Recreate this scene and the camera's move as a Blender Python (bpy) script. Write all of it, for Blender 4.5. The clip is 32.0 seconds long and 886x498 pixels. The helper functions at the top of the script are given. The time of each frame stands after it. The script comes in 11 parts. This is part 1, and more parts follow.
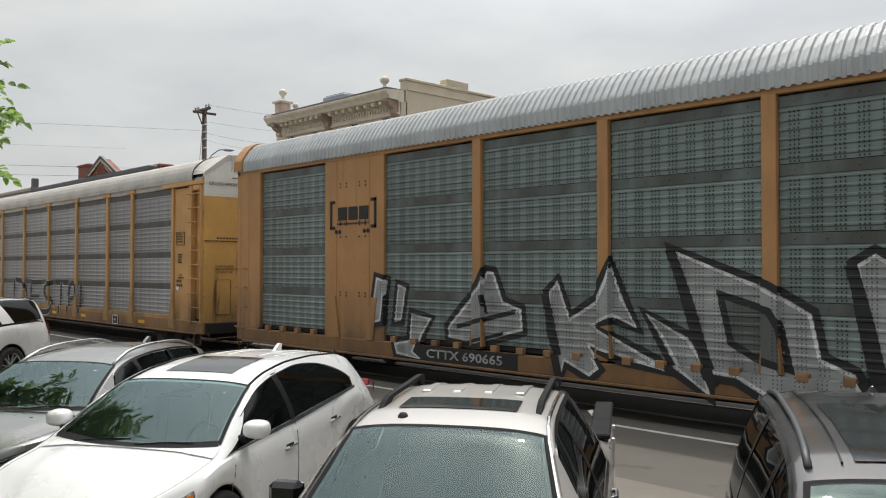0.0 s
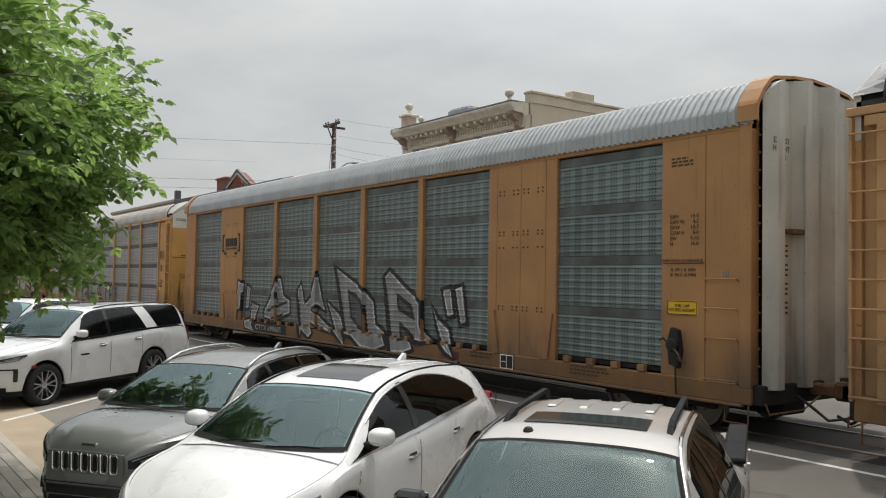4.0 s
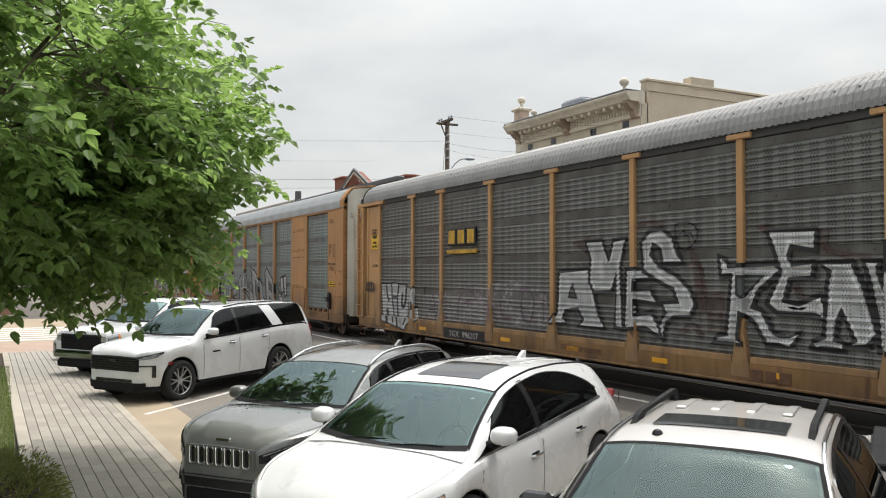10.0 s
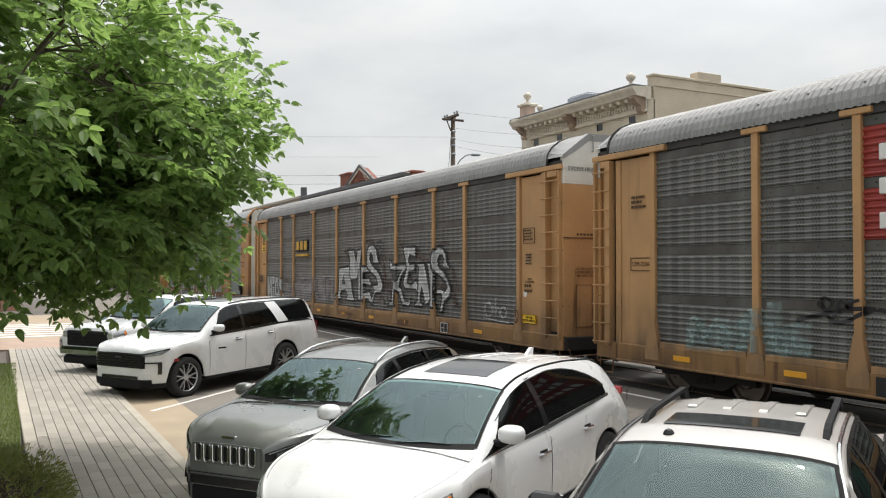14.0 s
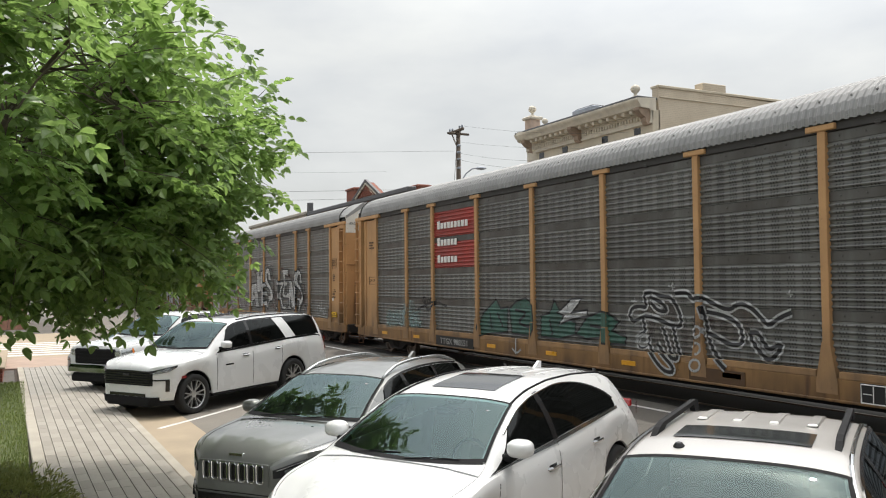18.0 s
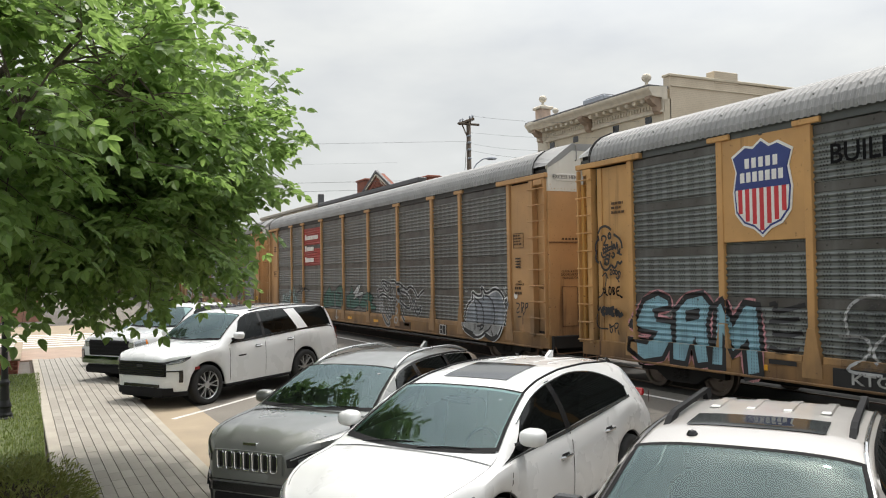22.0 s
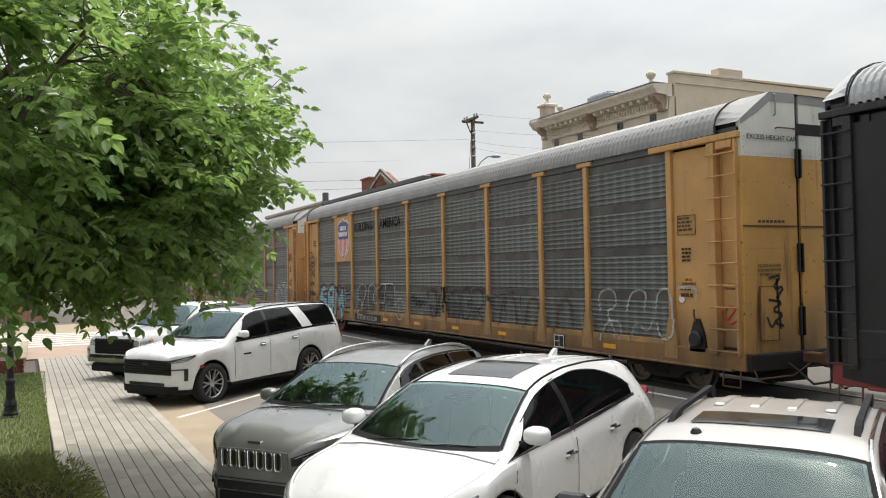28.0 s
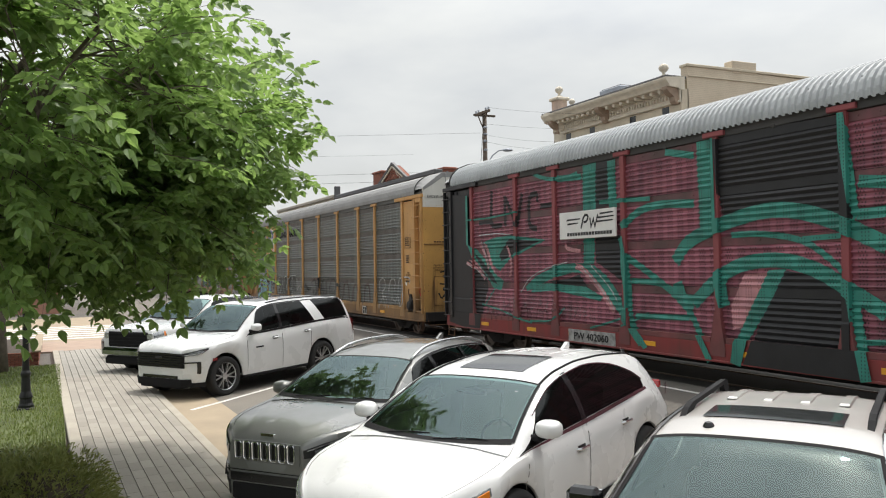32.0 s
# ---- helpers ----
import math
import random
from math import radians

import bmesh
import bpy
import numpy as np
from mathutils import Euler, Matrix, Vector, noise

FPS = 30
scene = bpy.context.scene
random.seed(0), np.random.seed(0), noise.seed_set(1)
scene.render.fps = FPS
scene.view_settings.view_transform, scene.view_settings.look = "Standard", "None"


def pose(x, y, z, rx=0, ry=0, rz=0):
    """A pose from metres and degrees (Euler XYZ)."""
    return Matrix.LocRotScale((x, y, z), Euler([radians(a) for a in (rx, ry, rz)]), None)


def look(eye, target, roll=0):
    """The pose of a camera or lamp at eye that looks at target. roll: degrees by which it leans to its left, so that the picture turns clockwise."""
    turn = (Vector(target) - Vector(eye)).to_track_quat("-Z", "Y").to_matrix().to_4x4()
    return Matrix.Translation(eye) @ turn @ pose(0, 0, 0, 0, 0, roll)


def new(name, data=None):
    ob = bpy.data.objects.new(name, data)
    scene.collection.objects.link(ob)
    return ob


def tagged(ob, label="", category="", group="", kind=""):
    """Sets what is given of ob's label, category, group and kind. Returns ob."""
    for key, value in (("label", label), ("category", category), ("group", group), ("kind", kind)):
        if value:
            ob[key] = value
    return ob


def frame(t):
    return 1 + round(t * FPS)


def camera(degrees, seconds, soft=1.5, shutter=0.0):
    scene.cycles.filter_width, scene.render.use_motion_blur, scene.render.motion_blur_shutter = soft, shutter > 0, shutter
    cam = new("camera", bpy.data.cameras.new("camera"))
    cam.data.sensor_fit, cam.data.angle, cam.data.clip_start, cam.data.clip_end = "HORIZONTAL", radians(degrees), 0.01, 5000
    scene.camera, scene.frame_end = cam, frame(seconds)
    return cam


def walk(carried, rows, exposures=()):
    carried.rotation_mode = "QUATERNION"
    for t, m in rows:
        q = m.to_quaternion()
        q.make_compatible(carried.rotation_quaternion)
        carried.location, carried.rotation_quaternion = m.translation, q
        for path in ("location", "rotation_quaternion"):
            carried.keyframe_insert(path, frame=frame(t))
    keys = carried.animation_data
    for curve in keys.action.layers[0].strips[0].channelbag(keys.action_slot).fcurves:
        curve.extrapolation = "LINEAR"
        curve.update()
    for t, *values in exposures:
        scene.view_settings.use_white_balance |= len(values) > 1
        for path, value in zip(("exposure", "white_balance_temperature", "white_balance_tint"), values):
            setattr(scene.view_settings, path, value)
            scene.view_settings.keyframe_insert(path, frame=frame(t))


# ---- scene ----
cam = camera(55.61, 32.0, 1.1)
PATH = [
    (0.0, pose(0.142, -0.011, 2.596, 91.29, -0.01, 46.25)),
    (0.5, pose(0.162, -0.034, 2.601, 91.66, -0.78, 46.67)),
    (1.0, pose(0.173, -0.050, 2.607, 92.03, -1.05, 47.27)),
    (1.5, pose(0.149, -0.025, 2.598, 91.83, -0.88, 47.93)),
    (2.0, pose(0.143, -0.025, 2.593, 91.39, -0.67, 48.37)),
    (2.5, pose(0.135, -0.033, 2.593, 91.56, -0.25, 48.38)),
    (3.0, pose(0.112, -0.011, 2.590, 92.11, -0.34, 48.54)),
    (3.5, pose(0.114, 0.001, 2.592, 92.29, -0.91, 51.19)),
    (4.0, pose(0.092, -0.010, 2.589, 92.09, -0.99, 54.53)),
    (4.5, pose(0.068, -0.037, 2.587, 91.31, -0.99, 57.20)),
    (6.5, pose(0.043, -0.008, 2.600, 90.75, -0.76, 61.85)),
    (7.0, pose(0.086, -0.023, 2.604, 89.84, -0.96, 61.78)),
    (7.5, pose(0.076, -0.035, 2.603, 89.92, -1.32, 61.19)),
    (8.0, pose(0.062, -0.032, 2.610, 90.29, -0.95, 61.62)),
    (8.5, pose(0.047, -0.021, 2.606, 90.64, -0.98, 62.05)),
    (9.0, pose(0.042, -0.019, 2.610, 90.92, -1.01, 62.35)),
    (9.5, pose(0.046, -0.024, 2.616, 91.34, -0.65, 62.83)),
    (10.0, pose(0.027, -0.012, 2.621, 91.63, -0.13, 62.36)),
    (10.5, pose(0.005, -0.000, 2.634, 91.52, -0.13, 61.63)),
    (11.0, pose(-0.019, 0.022, 2.635, 91.62, -0.09, 61.82)),
    (11.5, pose(-0.019, 0.012, 2.638, 91.25, -0.25, 62.29)),
    (12.0, pose(-0.029, 0.018, 2.639, 90.90, -0.50, 62.55)),
    (12.5, pose(-0.042, 0.008, 2.635, 90.77, -0.67, 62.68)),
    (13.0, pose(-0.068, 0.026, 2.629, 91.03, -0.64, 63.19)),
    (13.5, pose(-0.059, 0.022, 2.633, 91.21, -0.33, 63.17)),
    (14.0, pose(-0.042, 0.010, 2.630, 91.35, -0.08, 62.74)),
    (14.5, pose(-0.041, 0.007, 2.630, 91.62, 0.23, 62.55)),
    (16.5, pose(-0.045, 0.005, 2.630, 92.10, 0.33, 62.70)),
    (17.0, pose(-0.036, 0.003, 2.632, 92.23, 0.42, 62.54)),
    (17.5, pose(-0.036, 0.000, 2.634, 92.34, 0.46, 62.84)),
    (18.0, pose(-0.054, 0.022, 2.630, 92.30, 0.56, 63.22)),
    (18.5, pose(-0.064, 0.027, 2.625, 92.10, 0.70, 63.45)),
    (19.0, pose(-0.049, 0.007, 2.630, 91.96, 0.70, 63.46)),
    (19.5, pose(-0.035, -0.008, 2.634, 91.96, 0.65, 63.35)),
    (20.0, pose(-0.041, 0.003, 2.629, 92.03, 0.70, 63.45)),
    (20.5, pose(-0.050, 0.018, 2.629, 92.08, 0.69, 63.74)),
    (21.0, pose(-0.045, 0.003, 2.633, 92.01, 0.69, 63.87)),
    (21.5, pose(-0.044, -0.001, 2.629, 91.81, 0.69, 63.95)),
    (22.0, pose(-0.054, 0.012, 2.621, 91.68, 0.83, 63.96)),
    (22.5, pose(-0.076, 0.040, 2.619, 91.73, 1.06, 64.03)),
    (23.0, pose(-0.064, 0.030, 2.619, 91.85, 1.23, 64.00)),
    (23.5, pose(-0.041, 0.003, 2.630, 91.79, 1.14, 63.93)),
    (24.0, pose(-0.034, -0.007, 2.632, 91.67, 0.92, 63.98)),
    (24.5, pose(-0.038, -0.005, 2.630, 91.70, 0.83, 63.98)),
    (25.0, pose(-0.043, 0.003, 2.628, 91.72, 0.91, 64.06)),
    (25.5, pose(-0.045, 0.006, 2.629, 91.77, 1.13, 64.15)),
    (27.5, pose(-0.050, 0.021, 2.624, 91.64, 1.02, 64.26)),
    (28.0, pose(-0.053, 0.024, 2.622, 91.55, 0.97, 64.29)),
    (28.5, pose(-0.043, 0.015, 2.623, 91.51, 0.99, 64.42)),
    (29.0, pose(-0.051, 0.010, 2.623, 91.44, 1.04, 64.59)),
    (29.5, pose(-0.048, 0.007, 2.623, 91.40, 1.15, 64.80)),
    (30.0, pose(-0.060, 0.021, 2.621, 91.40, 1.09, 64.91)),
    (30.5, pose(-0.054, 0.005, 2.622, 91.39, 0.86, 65.09)),
    (31.0, pose(-0.056, 0.002, 2.619, 91.45, 0.79, 65.23)),
    (31.5, pose(-0.050, 0.002, 2.620, 91.27, 0.84, 65.24)),
    (32.0, pose(-0.048, 0.015, 2.620, 91.14, 0.91, 65.07)),
]
# the phone darkens a little as the pale car end comes in, then settles brighter
walk(cam, PATH, [(0.0, -0.08), (2.5, -0.08), (3.2, -0.15), (4.0, -0.24), (4.8, -0.22), (6.5, 0.06), (7.5, 0.1), (9.5, 0.13), (32.0, 0.13)])

# how far the train has rolled, in metres, at each second
ROLLED = (
    0.00, 3.65, 7.32, 11.09, 14.80, 18.54, 22.28, 26.03, 29.73, 33.49, 37.36, 41.21, 45.06, 48.83, 52.68, 56.49, 60.27, 64.05, 67.83, 71.70, 75.53, 79.31, 83.08, 86.86, 90.75, 94.56, 98.34, 102.12, 105.92, 109.74, 113.51, 117.28, 120.99,
)


def rolled(t):
    n = min(int(t), 31)
    return ROLLED[n] + (ROLLED[n + 1] - ROLLED[n]) * (t - n)


# ---- light ----
SUN_WAY = Vector((-0.19, 0.28, 0.94)).normalized()
world = bpy.data.worlds.new("sky")
scene.world = world
world.use_nodes = True


def make_sky():
    nt = world.node_tree
    nt.nodes.clear()
    out = nt.nodes.new("ShaderNodeOutputWorld")
    bg = nt.nodes.new("ShaderNodeBackground")
    sky = nt.nodes.new("ShaderNodeTexSky")
    sky.sky_type = "NISHITA"
    sky.sun_disc = False
    sky.sun_elevation = math.asin(SUN_WAY.z)
    sky.sun_rotation = math.atan2(SUN_WAY.x, SUN_WAY.y)
    sky.air_density, sky.dust_density, sky.ozone_density = 1.0, 6.0, 1.0
    # thin high cloud: a white veil with soft, uneven gaps
    tc = nt.nodes.new("ShaderNodeTexCoord")
    mp = nt.nodes.new("ShaderNodeMapping")
    mp.inputs["Scale"].default_value = (2.2, 2.2, 6.0)
    nz = nt.nodes.new("ShaderNodeTexNoise")
    nz.inputs["Scale"].default_value = 1.7
    nz.inputs["Detail"].default_value = 5.0
    nz.inputs["Roughness"].default_value = 0.5
    rmp = nt.nodes.new("ShaderNodeMapRange")
    rmp.inputs["From Min"].default_value, rmp.inputs["From Max"].default_value = 0.35, 0.68
    rmp.inputs["To Min"].default_value, rmp.inputs["To Max"].default_value = 0.62, 0.99
    mix = nt.nodes.new("ShaderNodeMix")
    mix.data_type = "RGBA"
    mix.inputs["B"].default_value = SKY_VEIL
    nt.links.new(tc.outputs["Generated"], mp.inputs["Vector"])
    nt.links.new(mp.outputs["Vector"], nz.inputs["Vector"])
    nt.links.new(nz.outputs["Fac"], rmp.inputs["Value"])
    nt.links.new(rmp.outputs["Result"], mix.inputs["Factor"])
    nt.links.new(sky.outputs["Color"], mix.inputs["A"])
    # the veil is brightest round the sun
    dot = nt.nodes.new("ShaderNodeVectorMath")
    dot.operation = "DOT_PRODUCT"
    dot.inputs[1].default_value = SUN_WAY
    glow = nt.nodes.new("ShaderNodeMapRange")
    glow.interpolation_type = "SMOOTHSTEP"
    glow.inputs["From Min"].default_value, glow.inputs["From Max"].default_value = 0.50, 1.0
    glow.inputs["To Min"].default_value, glow.inputs["To Max"].default_value = 1.0, SUN_VEIL
    lit = nt.nodes.new("ShaderNodeVectorMath")
    lit.operation = "SCALE"
    nt.links.new(tc.outputs["Generated"], dot.inputs[0])
    nt.links.new(dot.outputs["Value"], glow.inputs["Value"])
    nt.links.new(mix.outputs["Result"], lit.inputs[0])
    nt.links.new(glow.outputs["Result"], lit.inputs["Scale"])
    nt.links.new(lit.outputs["Vector"], bg.inputs["Color"])
    bg.inputs["Strength"].default_value = 0.1
    nt.links.new(bg.outputs["Background"], out.inputs["Surface"])


SKY_VEIL, SUN_VEIL = (7.75, 7.92, 7.85, 1.0), 2.95
make_sky()
sun_data = bpy.data.lights.new("sun", "SUN")
sun_data.energy, sun_data.angle, sun_data.color = 2.4, radians(1.5), (1.0, 0.96, 0.90)
sun = new("sun", sun_data)
sun.matrix_world = look(SUN_WAY * 60, (0, 0, 0))
scene.view_settings.exposure = 0.0


# ---- materials ----
class Nodes:
    """A short way to write a procedural material."""

    def __init__(self, name, rough=0.6, metal=0.0, spec=0.5):
        self.mat = bpy.data.materials.new(name)
        self.mat.use_nodes = True
        self.nt = self.mat.node_tree
        self.bsdf = self.nt.nodes["Principled BSDF"]
        self.bsdf.inputs["Roughness"].default_value = rough
        self.bsdf.inputs["Metallic"].default_value = metal
        self.bsdf.inputs["Specular IOR Level"].default_value = spec
        self.tc = self.nt.nodes.new("ShaderNodeTexCoord")
        self.co = self.tc.outputs["Object"]

    def link(self, a, b):
        self.nt.links.new(a, b)

    def plug(self, socket, value):
        if hasattr(value, "is_output"):
            self.link(value, socket)
        else:
            socket.default_value = value

    def math(self, op, a, b=0.0, c=0.0, clamp=False):
        n = self.nt.nodes.new("ShaderNodeMath")
        n.operation, n.use_clamp = op, clamp
        for socket, v in zip(n.inputs, (a, b, c)):
            self.plug(socket, v)
        return n.outputs[0]

    def scaled(self, scale, co=None):
        n = self.nt.nodes.new("ShaderNodeMapping")
        n.inputs["Scale"].default_value = scale
        self.link(co or self.co, n.inputs["Vector"])
        return n.outputs["Vector"]

    def noise(self, scale, detail=3.0, stretch=None, rough=0.55, co=None):
        n = self.nt.nodes.new("ShaderNodeTexNoise")
        n.inputs["Scale"].default_value, n.inputs["Detail"].default_value = scale, detail
        n.inputs["Roughness"].default_value = rough
        self.link(self.scaled(stretch, co) if stretch else (co or self.co), n.inputs["Vector"])
        return n.outputs["Fac"]

    def voronoi(self, scale, feature="F1"):
        n = self.nt.nodes.new("ShaderNodeTexVoronoi")
        n.feature = feature
        n.inputs["Scale"].default_value = scale
        self.link(self.co, n.inputs["Vector"])
        return n.outputs["Distance"]

    def axis(self, k, co=None):
        n = self.nt.nodes.new("ShaderNodeSeparateXYZ")
        self.link(co or self.co, n.inputs[0])
        return n.outputs[k]

    def span(self, v, a, b, lo=0.0, hi=1.0):
        n = self.nt.nodes.new("ShaderNodeMapRange")
        for key, x in (("Value", v), ("From Min", a), ("From Max", b), ("To Min", lo), ("To Max", hi)):
            self.plug(n.inputs[key], x)
        return n.outputs["Result"]

    def mix(self, fac, a, b):
        n = self.nt.nodes.new("ShaderNodeMix")
        n.data_type = "RGBA"
        self.plug(n.inputs["Factor"], fac)
        for key, v in (("A", a), ("B", b)):
            self.plug(n.inputs[key], v if hasattr(v, "is_output") else (*v[:3], 1.0))
        return n.outputs["Result"]

    def random(self):
        return self.nt.nodes.new("ShaderNodeObjectInfo").outputs["Random"]

    def island(self):
        return self.nt.nodes.new("ShaderNodeNewGeometry").outputs["Random Per Island"]

    def color(self, v):
        self.plug(self.bsdf.inputs["Base Color"], v if hasattr(v, "is_output") else (*v[:3], 1.0))
        return self

    def rough(self, v):
        self.plug(self.bsdf.inputs["Roughness"], v)
        return self

    def bump(self, height, strength=0.3, distance=0.01):
        n = self.nt.nodes.new("ShaderNodeBump")
        n.inputs["Strength"].default_value, n.inputs["Distance"].default_value = strength, distance
        self.link(height, n.inputs["Height"])
        self.link(n.outputs["Normal"], self.bsdf.inputs["Normal"])
        return self


def shade(c, k):
    return tuple(x * k for x in c)


def plain(name, c, rough=0.6, metal=0.0, vary=0.18, scale=3.0, bump=0.0, fine=60.0):
    """A surface with blotches at one scale and grain at another."""
    n = Nodes(name, rough, metal)
    blot = n.noise(scale, 4.0)
    grain = n.noise(fine, 2.0)
    c1 = n.mix(n.span(blot, 0.3, 0.7), shade(c, 1 - vary), shade(c, 1 + vary))
    n.color(n.mix(n.span(grain, 0.3, 0.7, 0.0, 0.25), c1, shade(c, 0.75)))
    n.rough(n.span(blot, 0.3, 0.7, max(rough - 0.08, 0.02), min(rough + 0.08, 1)))
    if bump:
        n.bump(grain, bump, 0.004)
    return n.mat


def weathered(name, c, rust=(0.10, 0.045, 0.02), rust_amount=0.35, grime=(0.05, 0.042, 0.035), rough=0.62, metal=0.0, low=1.0, high=2.2):
    """Railcar paint: faded blotches, runs of rust, road grime that thickens towards the wheels."""
    n = Nodes(name, rough, metal)
    blot = n.noise(0.9, 5.0)
    fine = n.noise(14.0, 3.0)
    run = n.noise(5.0, 4.0, (1.0, 1.0, 0.07))
    base = n.mix(n.span(blot, 0.3, 0.7), shade(c, 0.82), shade(c, 1.12))
    base = n.mix(n.span(run, 0.58, 0.76, 0.0, rust_amount), base, rust)
    base = n.mix(n.span(fine, 0.66, 0.74, 0.0, rust_amount), base, rust)
    splash = n.math("MULTIPLY", n.span(n.axis(2), low, high, 0.75, 0.0), n.span(n.noise(1.7, 4.0, (1.0, 1.0, 0.35)), 0.25, 0.65))
    base = n.mix(splash, base, grime)
    n.color(base)
    n.rough(n.span(blot, 0.3, 0.7, rough - 0.1, rough + 0.1))
    n.bump(fine, 0.15, 0.003)
    return n.mat


def perforated(name, c, grime=(0.034, 0.034, 0.032), metal=0.0, rough=0.5, tint=None, dots=1.0):
    """Steel screen sheets: columns of small dark holes, rain streaks, dirt."""
    n = Nodes(name, rough, metal)
    x, z = n.axis(0), n.axis(2)
    fx = n.math("FRACT", n.math("MULTIPLY", x, 1 / 0.062))
    fz = n.math("FRACT", n.math("MULTIPLY", z, 1 / 0.058))
    dx = n.math("ABSOLUTE", n.math("SUBTRACT", fx, 0.5))
    dz = n.math("ABSOLUTE", n.math("SUBTRACT", fz, 0.5))
    hole = n.math("MULTIPLY", n.math("LESS_THAN", dx, 0.16), n.math("LESS_THAN", dz, 0.24))
    group = n.math("GREATER_THAN", n.math("FRACT", n.math("MULTIPLY", x, 1 / 0.31)), 0.38)
    group = n.math("MULTIPLY", group, n.math("LESS_THAN", z, 0.74))
    hole = n.math("MULTIPLY", hole, n.math("MULTIPLY", group, dots))
    blot = n.noise(0.8, 5.0)
    streak = n.noise(3.0, 4.0, (1.0, 1.0, 0.08))
    base = n.mix(n.span(blot, 0.3, 0.7), shade(c, 0.78), shade(c, 1.15))
    base = n.mix(n.span(streak, 0.45, 0.75, 0.0, 0.6), base, grime)
    if tint:
        base = n.mix(n.span(n.noise(1.1, 5.0), 0.4, 0.65, 0.0, 0.8), base, tint)
    base = n.mix(n.math("MULTIPLY", n.random(), 0.25), base, grime)
    base = n.mix(n.math("MULTIPLY", group, 0.22 * dots), base, shade(c, 0.35))
    base = n.mix(n.math("MULTIPLY", hole, 0.9), base, (0.006, 0.006, 0.006))
    n.color(base)
    n.rough(n.span(blot, 0.3, 0.7, rough - 0.14, rough + 0.1))
    return n.mat


# ---- mesh helpers ----
class Shape:
    """Collects vertices and faces for one part."""

    def __init__(self):
        self.v, self.f = [], []

    def add(self, verts, faces):
        k = len(self.v)
        self.v.extend(tuple(p) for p in verts)
        self.f.extend(tuple(k + i for i in face) for face in faces)
        return self

    def box(self, x0, y0, z0, x1, y1, z1, m=None):
        vs = [(x, y, z) for x in (x0, x1) for y in (y0, y1) for z in (z0, z1)]
        if m is not None:
            vs = [m @ Vector(p) for p in vs]
        return self.add(vs, [(0, 1, 3, 2), (4, 6, 7, 5), (0, 4, 5, 1), (2, 3, 7, 6), (0, 2, 6, 4), (1, 5, 7, 3)])

    def block(self, x0, y0, z0, x1, y1, z1, b=0.01, m=None):
        """A box with chamfered edges."""
        b = min(b, abs(x1 - x0) * 0.45, abs(y1 - y0) * 0.45, abs(z1 - z0) * 0.45)
        lo, hi = (x0, y0, z0), (x1, y1, z1)
        vs, idx = [], {}
        for c in range(8):
            s = [(c >> k) & 1 for k in range(3)]
            for k in range(3):
                p = [(hi[j] - b if s[j] else lo[j] + b) for j in range(3)]
                p[k] = hi[k] if s[k] else lo[k]
                idx[c, k] = len(vs)
                vs.append(p)
        fs = []
        for k in range(3):
            i, j = (k + 1) % 3, (k + 2) % 3
            for s in (0, 1):
                q = [(s << k) | (a << i) | (d << j) for a, d in ((0, 0), (1, 0), (1, 1), (0, 1))]
                face = [idx[c, k] for c in q]
                fs.append(tuple(face if s else face[::-1]))
            for a in (0, 1):
                for d in (0, 1):
                    c0 = (a << i) | (d << j)
                    c1 = c0 | (1 << k)
                    face = [idx[c0, i], idx[c1, i], idx[c1, j], idx[c0, j]]
                    fs.append(tuple(face if a == d else face[::-1]))
        for c in range(8):
            face = [idx[c, 0], idx[c, 1], idx[c, 2]]
            fs.append(tuple(face if bin(c).count("1") % 2 else face[::-1]))
        if m is not None:
            vs = [m @ Vector(p) for p in vs]
        return self.add(vs, fs)

    def prism(self, poly, y0, y1, m=None):
        """A polygon of (x, z) pushed out from y0 to y1."""
        n = len(poly)
        vs = [(x, y0, z) for x, z in poly] + [(x, y1, z) for x, z in poly]
        if m is not None:
            vs = [m @ Vector(p) for p in vs]
        fs = [tuple(range(n)), tuple(range(2 * n - 1, n - 1, -1))]
        fs += [(i, i + n, (i + 1) % n + n, (i + 1) % n) for i in range(n)]
        return self.add(vs, fs)

    def rows(self, rows, closed=False, caps=False):
        """A skin over rows of equal length; closed joins each row's ends."""
        n = len(rows[0])
        fs = []
        for r in range(len(rows) - 1):
            for i in range(n if closed else n - 1):
                j = (i + 1) % n
                fs.append((r * n + i, r * n + j, (r + 1) * n + j, (r + 1) * n + i))
        if caps:
            fs.append(tuple(range(n - 1, -1, -1)))
            fs.append(tuple((len(rows) - 1) * n + i for i in range(n)))
        return self.add([p for row in rows for p in row], fs)

    def tube(self, path, r, sides=8, caps=True):
        """A round bar along a path; r may be one radius or one for each point."""
        path = [Vector(p) for p in path]
        rs = r if isinstance(r, (list, tuple)) else [r] * len(path)
        rows, side = [], None
        for i, p in enumerate(path):
            d = (path[min(i + 1, len(path) - 1)] - path[max(i - 1, 0)]).normalized()
            if side is None:
                side = d.orthogonal().normalized()
            side = (side - d * side.dot(d)).normalized()
            up = d.cross(side)
            rows.append([p + (side * math.cos(a) + up * math.sin(a)) * rs[i] for a in (2 * math.pi * k / sides for k in range(sides))])
        return self.rows(rows, True, caps)

